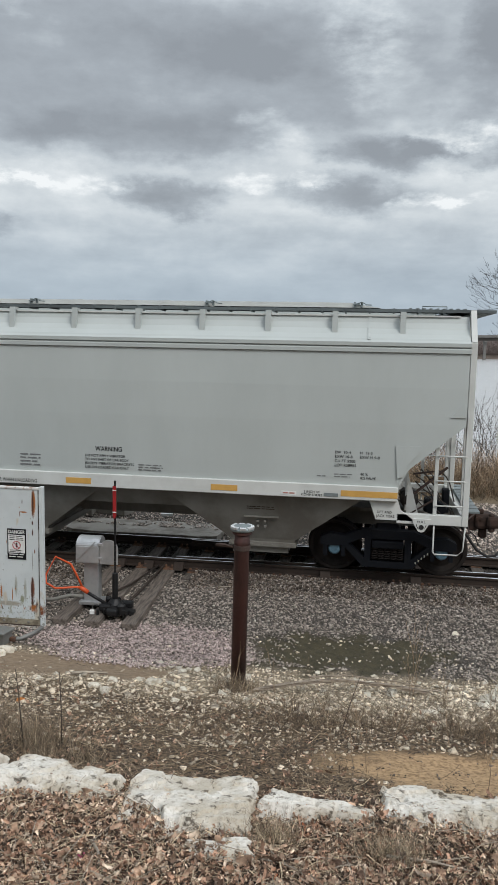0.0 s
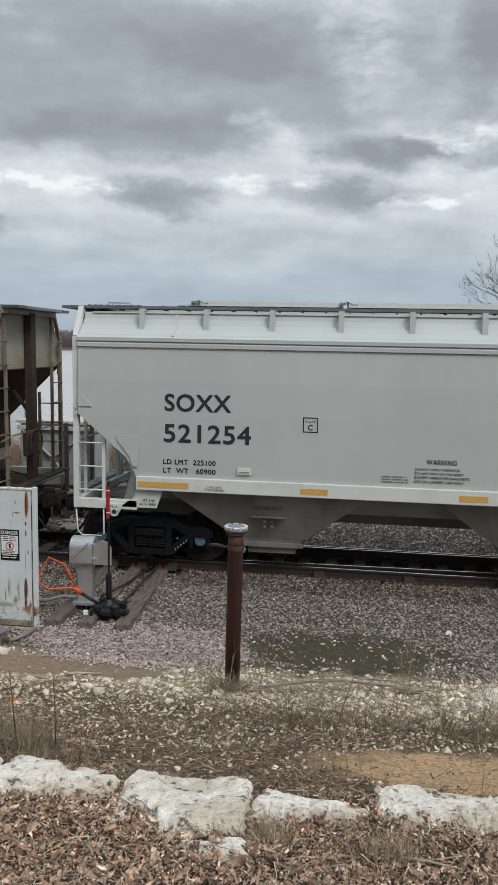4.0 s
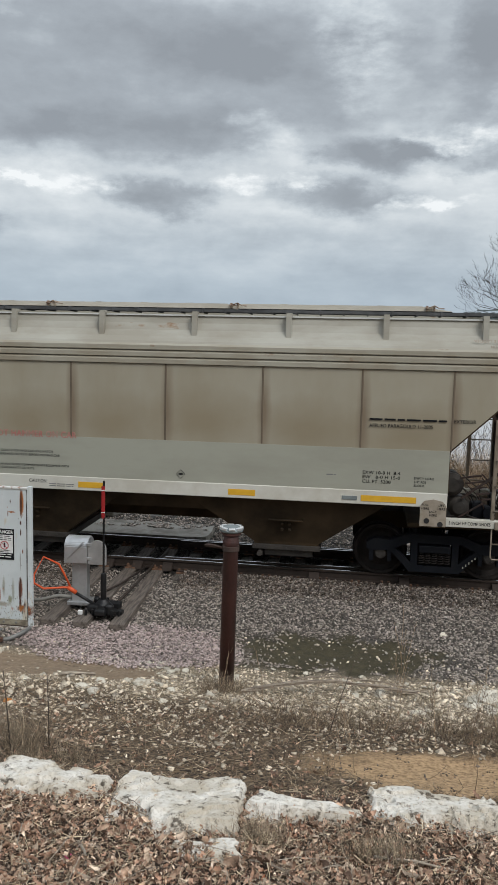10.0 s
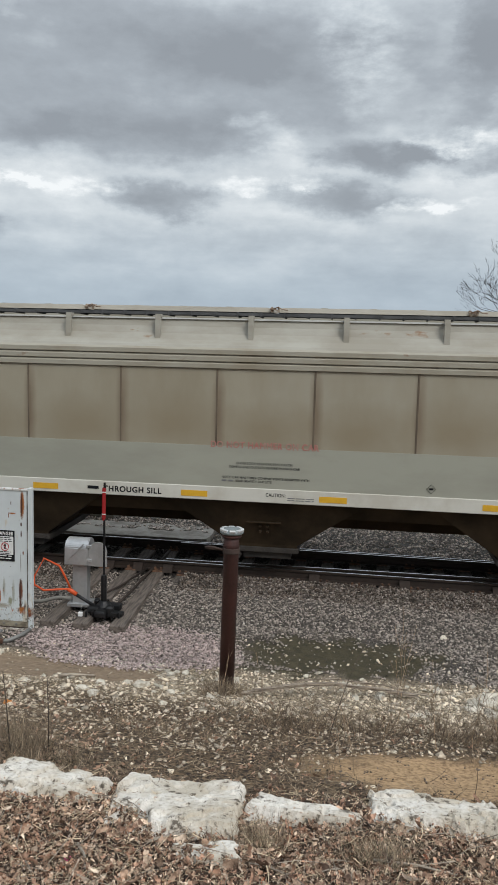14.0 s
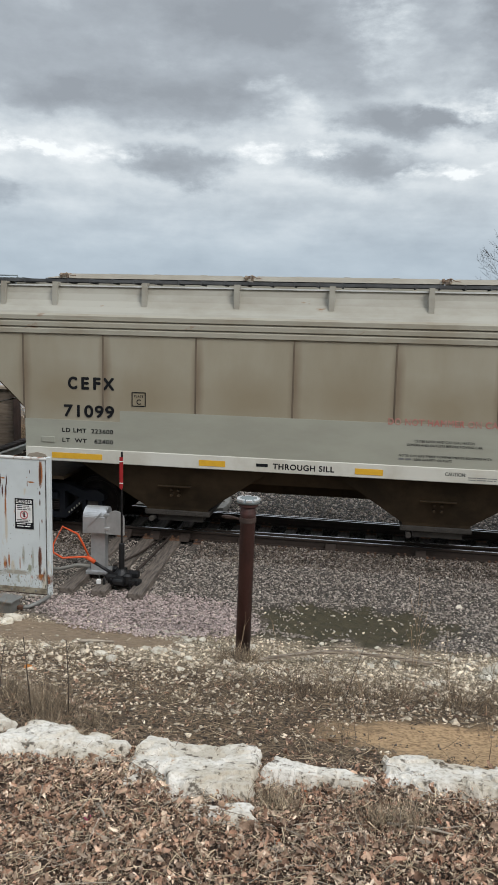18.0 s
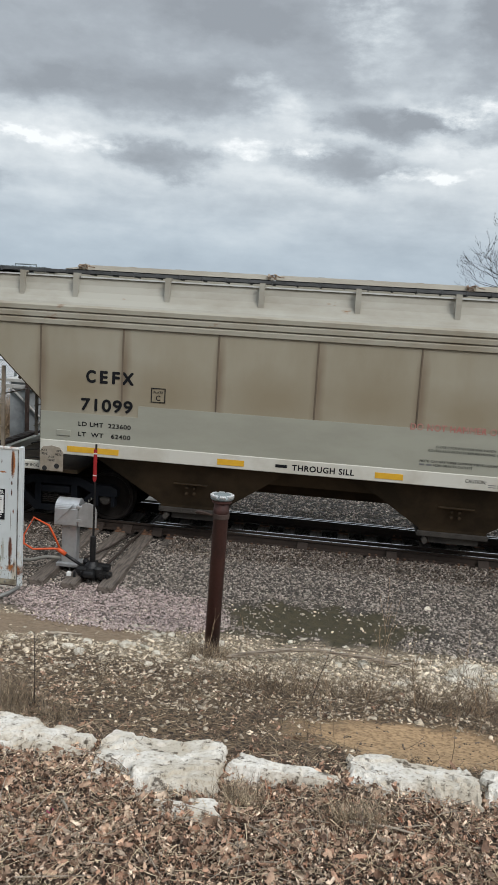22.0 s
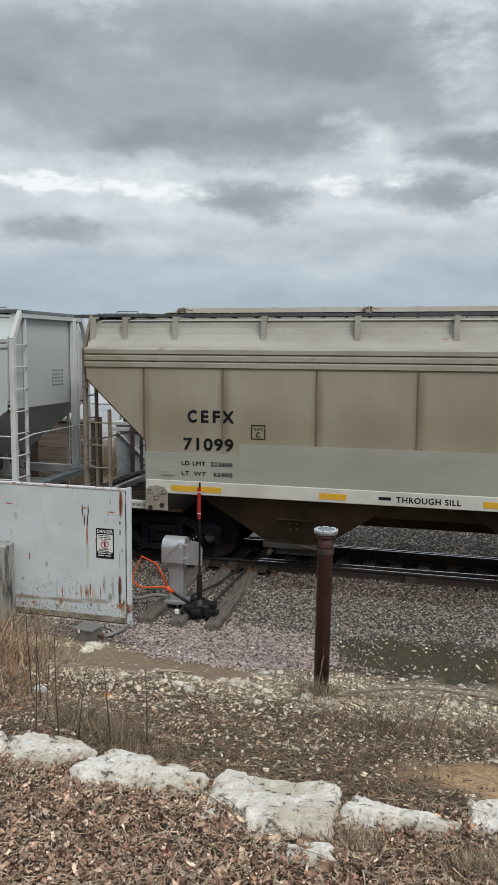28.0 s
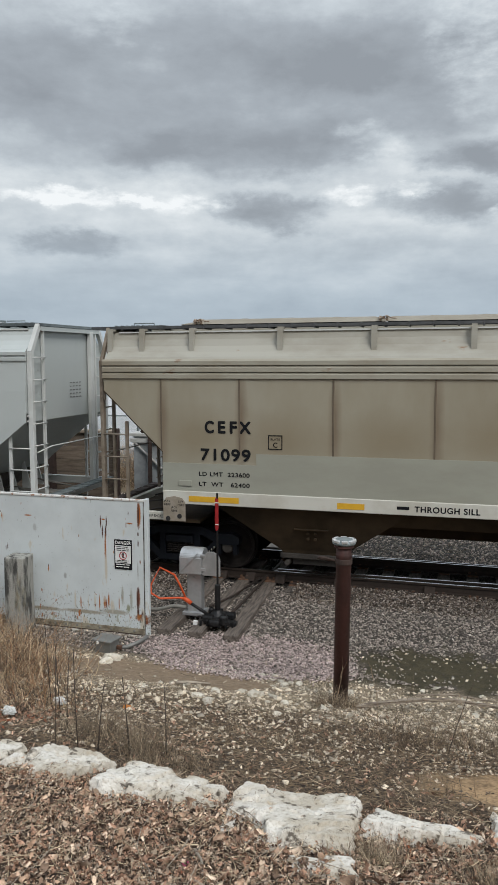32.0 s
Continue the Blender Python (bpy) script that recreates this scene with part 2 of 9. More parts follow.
M["black_steel"] = material("black_steel", (0.007, 0.0085, 0.012), (0.012, 0.013, 0.015), 4.0, 0.6, spec=0.14, bump=0.12, amount=0.7)
M["wheel_steel"] = material("wheel_steel", (0.016, 0.013, 0.012), (0.03, 0.025, 0.022), 5.0, 0.65, 0.1, bump=0.1, amount=0.8, spec=0.2)
M["tread_steel"] = material("tread_steel", (0.42, 0.41, 0.40), (0.25, 0.24, 0.23), 5.0, 0.32, 0.9, bump=0.03)
M["rust"] = material("rust", (0.13, 0.065, 0.04), (0.075, 0.042, 0.03), 6.0, 0.85, bump=0.25, amount=0.8)
M["dark_rust"] = material("dark_rust", (0.062, 0.04, 0.033), (0.034, 0.025, 0.022), 7.0, 0.8, bump=0.25, amount=0.8)
M["rail_steel"] = material("rail_steel", (0.038, 0.026, 0.02), (0.02, 0.015, 0.012), 6.0, 0.75, bump=0.2)
M["rail_top"] = material("rail_top", (0.80, 0.81, 0.82), (0.66, 0.66, 0.67), 3.0, 0.20, 0.95, bump=0.01, stretch=(0.2, 4, 1))
M["yellow"] = material("yellow_reflector", (0.70, 0.40, 0.035), (0.60, 0.33, 0.03), 8.0, 0.4, bump=0.03)
M["amber"] = material("amber_reflector", (0.62, 0.36, 0.10), (0.52, 0.30, 0.08), 8.0, 0.4, bump=0.03)
M["ink"] = material("lettering_ink", (0.008, 0.009, 0.011), (0.022, 0.022, 0.024), 14.0, 0.8, spec=0.15, bump=0.02, amount=0.5)
M["pad_tan"] = material("pad_tan", (0.33, 0.285, 0.23), (0.24, 0.20, 0.15), 6.0, 0.6, bump=0.04, amount=0.8)
M["drum"] = material("grimy_drum", (0.055, 0.048, 0.042), (0.03, 0.027, 0.024), 4.0, 0.7, bump=0.1, amount=0.8)
M["small_ink"] = material("thin_ink", (0.15, 0.154, 0.158), (0.20, 0.20, 0.20), 14.0, 0.6, bump=0.02, amount=0.6)
M["navy_ink"] = material("navy_ink", (0.022, 0.029, 0.045), (0.035, 0.042, 0.056), 14.0, 0.75, spec=0.2, bump=0.02, amount=0.5)
M["red_ink"] = material("faded_red_ink", (0.44, 0.17, 0.145), (0.38, 0.27, 0.22), 9.0, 0.6, bump=0.02, amount=0.9)
M["brown_ink"] = material("faded_brown_ink", (0.27, 0.215, 0.17), (0.34, 0.30, 0.25), 9.0, 0.6, bump=0.02, amount=0.9)
M["label_white"] = material("label_white", (0.74, 0.75, 0.74), (0.62, 0.62, 0.60), 6.0, 0.5, bump=0.02)
M["blue_cap"] = material("blue_cap", (0.11, 0.20, 0.26), (0.06, 0.12, 0.15), 8.0, 0.55, bump=0.1)
M["rubber"] = material("rubber", (0.018, 0.018, 0.019), (0.035, 0.034, 0.032), 8.0, 0.7, bump=0.1)
M["tie_wood"] = material("tie_wood", (0.15, 0.13, 0.112), (0.05, 0.042, 0.036), 3.0, 0.85, bump=0.5, grain=40, stretch=(9, 1, 9), amount=0.9, random_object=0.25)
M["seam_dark"] = material("seam_grime", (0.16, 0.125, 0.09), (0.09, 0.07, 0.05), 3.0, 0.8, bump=0.1, stretch=(1, 1, 0.3), amount=0.8)
M["coupler_rust"] = material("coupler_rust", (0.055, 0.032, 0.024), (0.025, 0.018, 0.016), 6.0, 0.85, bump=0.25, amount=0.85)
M["head_tie"] = material("head_tie", (0.16, 0.133, 0.113), (0.055, 0.045, 0.038), 3.0, 0.9, bump=0.5, grain=40, stretch=(9, 1, 9), amount=0.9)


# ---------------------------------------------------------------- mesh helpers
def bm_box(bm, x0, x1, y0, y1, z0, z1, bevel=0.0):
    made = bmesh.ops.create_cube(bm, size=1.0)["verts"]
    for v in made:
        v.co = Vector(((x0 + x1) / 2 + v.co.x * (x1 - x0), (y0 + y1) / 2 + v.co.y * (y1 - y0), (z0 + z1) / 2 + v.co.z * (z1 - z0)))
    if bevel:
        edges = list({e for v in made for e in v.link_edges})
        bmesh.ops.bevel(bm, geom=edges, offset=bevel, segments=2, affect="EDGES", profile=0.5)
    return bm


def bm_beam(bm, p, q, w, h, up=(0, 0, 1)):
    """A square bar from p to q, w wide and h high."""
    p, q = Vector(p), Vector(q)
    d = (q - p).normalized()
    u = Vector(up)
    if abs(d.dot(u)) > 0.98:
        u = Vector((0, 1, 0))
    s = d.cross(u).normalized()
    u = s.cross(d).normalized()
    ring = [(-w / 2, -h / 2), (w / 2, -h / 2), (w / 2, h / 2), (-w / 2, h / 2)]
    a = [bm.verts.new(p + s * x + u * y) for x, y in ring]
    b = [bm.verts.new(q + s * x + u * y) for x, y in ring]
    bm.faces.new(a[::-1]), bm.faces.new(b)
    for i in range(4):
        bm.faces.new((a[i], a[(i + 1) % 4], b[(i + 1) % 4], b[i]))
    return bm


def bm_tube(bm, points, r, n=8, r_end=None):
    """A round bar along points."""
    pts = [Vector(p) for p in points]
    rings = []
    for i, p in enumerate(pts):
        d = (pts[min(i + 1, len(pts) - 1)] - pts[max(i - 1, 0)]).normalized()
        u = Vector((0, 0, 1)) if abs(d.z) < 0.9 else Vector((1, 0, 0))
        s = d.cross(u).normalized()
        u = s.cross(d).normalized()
        k = r if r_end is None else r + (r_end - r) * i / (len(pts) - 1)
        rings.append([bm.verts.new(p + k * (math.cos(2 * math.pi * j / n) * s + math.sin(2 * math.pi * j / n) * u)) for j in range(n)])
    for a, b in zip(rings, rings[1:]):
        for j in range(n):
            f = bm.faces.new((a[j], a[(j + 1) % n], b[(j + 1) % n], b[j]))
            f.smooth = True
    bm.faces.new(rings[0][::-1]), bm.faces.new(rings[-1])
    return bm


def bm_prism(bm, outline, axis, a, b, smooth=False):
    """An outline in two coordinates (the remaining axes in order) drawn out along axis from a to b."""
    def place(u, v, w):
        return {"x": (w, u, v), "y": (u, w, v), "z": (u, v, w)}[axis]
    lo = [bm.verts.new(place(u, v, a)) for u, v in outline]
    hi = [bm.verts.new(place(u, v, b)) for u, v in outline]
    bm.faces.new(lo), bm.faces.new(hi[::-1])
    n = len(outline)
    for i in range(n):
        f = bm.faces.new((lo[i], hi[i], hi[(i + 1) % n], lo[(i + 1) % n]))
        f.smooth = smooth
    return bm


def bm_lathe(bm, profile, axis="z", n=24, at=(0, 0, 0)):
    """A turned form: profile of (radius, height) from end to end."""
    at = Vector(at)
    rings = []
    for r, h in profile:
        ring = []
        for j in range(n):
            c, s = math.cos(2 * math.pi * j / n) * r, math.sin(2 * math.pi * j / n) * r
            ring.append(bm.verts.new(at + Vector({"z": (c, s, h), "y": (c, h, s), "x": (h, c, s)}[axis])))
        rings.append(ring)
    for a, b in zip(rings, rings[1:]):
        for j in range(n):
            bm.faces.new((a[j], a[(j + 1) % n], b[(j + 1) % n], b[j]))
    bm.faces.new(rings[0][::-1]), bm.faces.new(rings[-1])
    return bm


def finish(bm, name, smooth=False):
    bmesh.ops.recalc_face_normals(bm, faces=bm.faces)
    me = bpy.data.meshes.new(name)
    bm.to_mesh(me)
    bm.free()
    if smooth:
        me.shade_smooth()
    return me


def part(name, bm, mat, parent=None, label="", smooth=False, mats=None):
    me = finish(bm, name, smooth) if isinstance(bm, bmesh.types.BMesh) else bm
    if not me.materials:
        for m in (mats or [mat]):
            me.materials.append(m)
    ob = new(name, me)
    if parent:
        ob.parent = parent
    if label:
        tagged(ob, label)
    return ob


def thing(name, label, category, at=None, group="", kind=""):
    ob = new(name)
    ob.empty_display_size = 0.2
    if at is not None:
        ob.matrix_basis = at
    return tagged(ob, label, category, group, kind)


def box_part(name, mat, parent, *b, bevel=0.0, label=""):
    return part(name, bm_box(bmesh.new(), *b, bevel=bevel), mat, parent, label)


def letters(name, text, x, y, z, height, mat, parent, label="", width=None, align="LEFT", turn=0.0, flip=False, bold=1.0):
    """Words on a side that faces -y, in the built-in font; z is the base line, height that of a capital."""
    cu = bpy.data.curves.new("letters", "FONT")
    cu.body, cu.size, cu.align_x, cu.space_character = text, height / 0.70, align, 1.0 + 0.06 * bold
    ob = bpy.data.objects.new("letters", cu)
    src = bpy.data.meshes.new_from_object(ob)
    bpy.data.objects.remove(ob)
    co = np.array([v.co[:] for v in src.vertices])
    faces = [list(f.vertices) for f in src.polygons]
    bpy.data.meshes.remove(src)
    k = width / (co[:, 0].max() - co[:, 0].min()) if width else 1.0
    # strokes are fattened by laying the letters a little beside themselves
    d = height * 0.022 * (bold if height > 0.07 else 0.8 * bold)
    verts, polys = [], []
    spread = ((0, 0), (d, 0), (-d, 0), (0, d), (0, -d), (0.7 * d, 0.7 * d), (-0.7 * d, 0.7 * d), (0.7 * d, -0.7 * d), (-0.7 * d, -0.7 * d))
    for i, (sx, sz) in enumerate(spread if height > 0.07 else spread[:5]):
        n = len(verts)
        verts += [(x * k + sx, -0.0002 * i, z + sz) for x, z, _ in co]
        polys += [[q + n for q in f] for f in faces]
    me = bpy.data.meshes.new(name)
    me.from_pydata(verts, [], polys)
    me.materials.append(mat)
    o = new(name, me)
    o.parent = parent
    o.matrix_basis = pose(x, y, z, 0, 180 if flip else 0, turn)
    if len(text) > 1:
        tagged(o, label, kind="stuff")
    elif label:
        tagged(o, label)
    return o


def bars(name, x, y, z, w, h, rows, mat, parent, label=""):
    """Writing too small to read: broken bars on a side that faces -y; z is the top."""
    bm = bmesh.new()
    rnd = random.Random(int(abs(x * 977 + z * 131) * 100))
    step = h / rows
    for i in range(rows):
        u = 0.0
        tall = 0.36 * step if rows > 1 else 0.55 * step
        stop = w * (0.85 + 0.15 * rnd.random())
        while u < stop:
            k = min(stop - u, step * rnd.uniform(1.5, 4.5))
            bm_box(bm, x + u, x + u + k, y - 0.002, y + 0.001, z - i * step - tall - 0.15 * step, z - i * step - 0.15 * step)
            u += k + step * 0.55
    return tagged(part(name, bm, mat, parent, label), kind="stuff")


def swarm(name, verts, faces, centres, turns, scales, mat, parent=None, smooth=False):
    """Many small pieces in one mesh: one template at many places. turns: (n, 3, 3); scales: (n, 3)."""
    verts, k = np.asarray(verts, float), len(verts)
    n = len(centres)
    pts = np.einsum("nij,nkj->nki", turns, verts[None] * scales[:, None, :]) + centres[:, None, :]
    me = bpy.data.meshes.new(name)
    me.vertices.add(n * k)
    me.vertices.foreach_set("co", pts.astype(np.float32).ravel())
    sizes = np.array([len(f) for f in faces])
    loops = np.concatenate([np.asarray(f) for f in faces])
    all_loops = (loops[None] + (np.arange(n) * k)[:, None]).ravel()
    me.loops.add(len(all_loops))
    me.loops.foreach_set("vertex_index", all_loops.astype(np.int32))
    tot = np.tile(sizes, n)
    me.polygons.add(len(tot))
    me.polygons.foreach_set("loop_start", np.concatenate([[0], np.cumsum(tot)[:-1]]).astype(np.int32))
    me.update(calc_edges=True)
    me.validate()
    if smooth:
        me.shade_smooth()
    me.materials.append(mat)
    ob = new(name, me)
    if parent:
        ob.parent = parent
    return ob


def turns_of(rng, n, tilt=math.pi):
    """Random turns: any heading, leaning up to tilt."""
    a, b, c = rng.uniform(0, 2 * math.pi, n), rng.normal(0, tilt / 2.2, n), rng.normal(0, tilt / 2.2, n)
    ca, sa, cb, sb, cc, sc = np.cos(a), np.sin(a), np.cos(b), np.sin(b), np.cos(c), np.sin(c)
    o, i = np.zeros(n), np.ones(n)
    rz = np.array([[ca, -sa, o], [sa, ca, o], [o, o, i]]).transpose(2, 0, 1)
    rx = np.array([[i, o, o], [o, cb, -sb], [o, sb, cb]]).transpose(2, 0, 1)
    ry = np.array([[cc, o, sc], [o, i, o], [-sc, o, cc]]).transpose(2, 0, 1)
    return rz @ rx @ ry


def ground_height(x, y):
    """The bank falls from the camera to a flat strip of ballast; past the track the land drops to the river."""
    x, y = np.asarray(x, float), np.asarray(y, float)
    slope = 9.4 - y
    z = -0.3 + 0.27 * np.where(slope > 0.4, slope, np.where(slope > -0.4, (slope + 0.4) ** 2 / 1.6, 0))
    lift = np.clip((y - 11.2) / 1.2, 0, 1)
    z = z + 0.04 * lift * lift * (3 - 2 * lift)
    drop = np.clip((y - 23.0) / 14.0, 0, 1)
    z = z - 4.2 * drop * drop * (3 - 2 * drop)
    far = np.clip((y - 595.0) / 45.0, 0, 1)
    z = z + 6.0 * far * far * (3 - 2 * far)
    return z


def bumps(x, y, size, height, seed=0.0):
    return np.array([noise.noise((a / size, b / size, seed)) for a, b in zip(np.ravel(x), np.ravel(y))]).reshape(np.shape(x)) * height


def rough_ground(x, y):
    near = np.clip((11.5 - np.asarray(y, float)) / 3, 0, 1) * np.clip((np.asarray(y, float) + 3) / 3, 0, 1)
    return ground_height(x, y) + (bumps(x, y, 0.9, 0.05) + bumps(x, y, 0.27, 0.025, 7.0)) * near


# ---------------------------------------------------------------- ground, water, track
def spot_mask(nt, co, centre, radius, wobble, soft, grain=2.3, n=None):
    """A patch with a ragged rim round centre; radius (x, y)."""
    N, L = nt.nodes.new, nt.links.new
    m = N("ShaderNodeMapping")
    m.vector_type = "TEXTURE"
    m.inputs["Location"].default_value = (centre[0], centre[1], 0)
    m.inputs["Scale"].default_value = (radius[0], radius[1], 1e6)
    L(co, m.inputs[0])
    ln = N("ShaderNodeVectorMath")
    ln.operation = "LENGTH"
    L(m.outputs[0], ln.inputs[0])
    if n is None:
        n = N("ShaderNodeTexNoise")
        n.inputs["Scale"].default_value, n.inputs["Detail"].default_value = grain, 5
        L(co, n.inputs["Vector"])
    a = N("ShaderNodeMath")
    a.operation = "MULTIPLY_ADD"
    L(n.outputs["Fac"], a.inputs[0])
    a.inputs[1].default_value = wobble
    L(ln.outputs["Value"], a.inputs[2])
    r = N("ShaderNodeMapRange")
    r.inputs["From Min"].default_value, r.inputs["From Max"].default_value = 1 + wobble / 2 - soft, 1 + wobble / 2 + soft
    r.inputs["To Min"].default_value, r.inputs["To Max"].default_value = 1, 0
    L(a.outputs[0], r.inputs["Value"])
    return r.outputs[0]


def ground_material():
    m = bpy.data.materials.new("bank_soil_and_ballast")
    m.use_nodes = True
    nt = m.node_tree
    N, L = nt.nodes.new, nt.links.new
    b = nt.nodes["Principled BSDF"]
    co = N("ShaderNodeTexCoord").outputs["Object"]
    sep = N("ShaderNodeSeparateXYZ")
    L(co, sep.inputs[0])

    def tex(scale, detail=6, rough=0.65):
        n = N("ShaderNodeTexNoise")
        n.inputs["Scale"].default_value, n.inputs["Detail"].default_value, n.inputs["Roughness"].default_value = scale, detail, rough
        L(co, n.inputs["Vector"])
        return n.outputs["Fac"]

    def ramp(fac, *stops):
        r = N("ShaderNodeValToRGB")
        e = r.color_ramp.elements
        for i, (p, c) in enumerate(stops):
            q = e[i] if i < 2 else e.new(p)
            q.position, q.color = p, (*c, 1)
        L(fac, r.inputs[0])
        return r.outputs[0]

    def mix(fac, a, c):
        x = N("ShaderNodeMix")
        x.data_type = "RGBA"
        L(fac, x.inputs["Factor"])
        L(a, x.inputs["A"]), L(c, x.inputs["B"])
        return x.outputs["Result"]

    def step(lo, hi, wob):
        a = N("ShaderNodeMath")
        a.operation = "MULTIPLY_ADD"
        L(tex(1.3, 5), a.inputs[0])
        a.inputs[1].default_value = wob
        L(sep.outputs[1], a.inputs[2])
        r = N("ShaderNodeMapRange")
        r.inputs["From Min"].default_value, r.inputs["From Max"].default_value = lo + wob / 2, hi + wob / 2
        L(a.outputs[0], r.inputs["Value"])
        return r.outputs[0]

    litter = ramp(tex(34), (0.40, (0.030, 0.019, 0.013)), (0.70, (0.15, 0.098, 0.066)))
    soil = ramp(tex(30), (0.44, (0.024, 0.015, 0.009)), (0.68, (0.30, 0.203, 0.118)))
    chips = ramp(tex(36), (0.38, (0.045, 0.032, 0.02)), (0.62, (0.48, 0.385, 0.265)))
    ballast = ramp(tex(38), (0.38, (0.028, 0.024, 0.02)), (0.75, (0.16, 0.14, 0.12)))
    reeds = ramp(tex(5), (0.3, (0.12, 0.09, 0.055)), (0.7, (0.26, 0.20, 0.125)))
    col = mix(step(4.7, 5.2, 0.5), litter, soil)
    col = mix(step(7.3, 8.2, 1.0), col, chips)
    col = mix(step(9.5, 9.9, 0.5), col, ballast)
    col = mix(step(21.0, 22.0, 0.8), col, reeds)
    shore = ramp(tex(0.2), (0.3, (0.07, 0.055, 0.045)), (0.7, (0.13, 0.10, 0.08)))
    col = mix(step(560.0, 575.0, 1.0), col, shore)
    sand = ramp(tex(26), (0.32, (0.17, 0.102, 0.05)), (0.58, (0.50, 0.335, 0.185)))
    col = mix(spot_mask(nt, co, (0.80, 5.72), (0.95, 0.58), 1.1, 0.22), col, sand)
    mud = ramp(tex(9), (0.3, (0.026, 0.022, 0.010)), (0.7, (0.078, 0.064, 0.032)))
    wet = spot_mask(nt, co, (-0.15, 10.35), (1.55, 0.72), 2.2, 0.16)
    col = mix(wet, col, mud)
    heap = ramp(tex(30), (0.36, (0.07, 0.054, 0.05)), (0.62, (0.36, 0.285, 0.262)))
    col = mix(spot_mask(nt, co, (-3.0, 10.1), (1.55, 0.76), 0.5, 0.12), col, heap)
    dirt = ramp(tex(12), (0.3, (0.17, 0.122, 0.08)), (0.7, (0.31, 0.228, 0.152)))
    col = mix(spot_mask(nt, co, (-4.0, 8.85), (1.95, 0.66), 0.6, 0.12), col, dirt)
    L(col, b.inputs["Base Color"])
    rr = N("ShaderNodeMapRange")
    rr.inputs["To Min"].default_value, rr.inputs["To Max"].default_value = 0.95, 0.75
    L(wet, rr.inputs["Value"])
    L(rr.outputs[0], b.inputs["Roughness"])
    bp = N("ShaderNodeBump")
    bp.inputs["Strength"].default_value, bp.inputs["Distance"].default_value = 0.7, 0.03
    L(tex(45, 5), bp.inputs["Height"])
    L(bp.outputs[0], b.inputs["Normal"])
    return m


def graded(marks):
    """Coordinates from (start, end, step) stretches."""
    out = []
    for a, b, s in marks:
        out += list(np.arange(a, b - 1e-6, s))
    return np.array(out + [marks[-1][1]])


def build_ground():
    xs = graded([(-3000, -300, 300), (-300, -40, 26), (-40, -12, 2), (-12, 8, 0.12), (8, 40, 2), (40, 300, 26), (300, 3000, 300)])
    ys = graded([(-600, -40, 80), (-40, -4, 4), (-4, 12.4, 0.12), (12.4, 40, 0.8), (40, 100, 6), (100, 600, 50), (600, 720, 8), (720, 3000, 200)])
    gx, gy = np.meshgrid(xs, ys)
    inner = (np.abs(gx + 2) < 14) & (gy > -4) & (gy < 13)
    gz = ground_height(gx, gy)
    gz[inner] = rough_ground(gx[inner], gy[inner])
    nx = len(xs)
    verts = np.stack([gx, gy, gz], -1).reshape(-1, 3)
    i = (np.arange(len(ys) - 1)[:, None] * nx + np.arange(nx - 1)[None]).ravel()
    me = bpy.data.meshes.new("ground")
    me.from_pydata(verts.tolist(), [], np.stack([i, i + 1, i + nx + 1, i + nx], -1).tolist())
    me.shade_smooth()
    me.materials.append(ground_material())
    tagged(new("ground", me), "sloping soil bank with leaf litter, limestone chips and grey ballast", "ground", kind="structure")

    # base colour paled to put the reflected high sky into the water
    m = material("river_water", (0.52, 0.515, 0.505), (0.46, 0.46, 0.455), 0.05, 0.22, bump=0.0, spec=0.5)
    nt = m.node_tree
    wave = nt.nodes.new("ShaderNodeTexNoise")
    wave.inputs["Scale"].default_value, wave.inputs["Detail"].default_value = 1.2, 4
    mp = nt.nodes.new("ShaderNodeMapping")
    mp.inputs["Scale"].default_value = (0.35, 1.0, 1)
    nt.links.new(nt.nodes["Texture Coordinate"].outputs["Object"], mp.inputs[0])
    nt.links.new(mp.outputs[0], wave.inputs["Vector"])
    bp = nt.nodes.new("ShaderNodeBump")
    bp.inputs["Strength"].default_value, bp.inputs["Distance"].default_value = 0.6, 0.3
    nt.links.new(wave.outputs["Fac"], bp.inputs["Height"])
    nt.links.new(bp.outputs[0], nt.nodes["Principled BSDF"].inputs["Normal"])
    bm = bmesh.new()
    bm_box(bm, -2500, 2500, 26, 640, -3.6, -2.6)
    tagged(part("water", bm, m), "wide pale grey river with faint ripples", "river", kind="structure")


build_ground()

RAIL_OUTLINE = [(-0.07, -0.17), (0.07, -0.17), (0.07, -0.155), (0.012, -0.14), (0.009, -0.05), (0.035, -0.035), (0.037, -0.006),
                (0.03, 0.0), (-0.03, 0.0), (-0.037, -0.006), (-0.035, -0.035), (-0.009, -0.05), (-0.012, -0.14), (-0.07, -0.155)]


def rail(name, label, y0, x0, x1, y1=None):
    """One rail from x0 to x1; y1 lets it swing to another line."""
    root = thing(name, label, "rail", group="rails of the track")
    y1 = y0 if y1 is None else y1
    bm = bmesh.new()
    bm_prism(bm, [(u, v + RAIL) for u, v in RAIL_OUTLINE], "x", x0, x1)
    cut = (y1 - y0) / (x1 - x0)
    for v in bm.verts:
        v.co.y += y0 + (v.co.x - x0) * cut
    part("rail_body", bm, M["rail_steel"], root)
    bm = bmesh.new()
    bm_prism(bm, [(-0.018, RAIL + 0.0005), (0.018, RAIL + 0.0005), (0.015, RAIL + 0.003), (-0.015, RAIL + 0.003)], "x", x0, x1)
    for v in bm.verts:
        v.co.y += y0 + (v.co.x - x0) * cut
    part("running_surface", bm, M["rail_top"], root, "polished steel running surface")
    return root


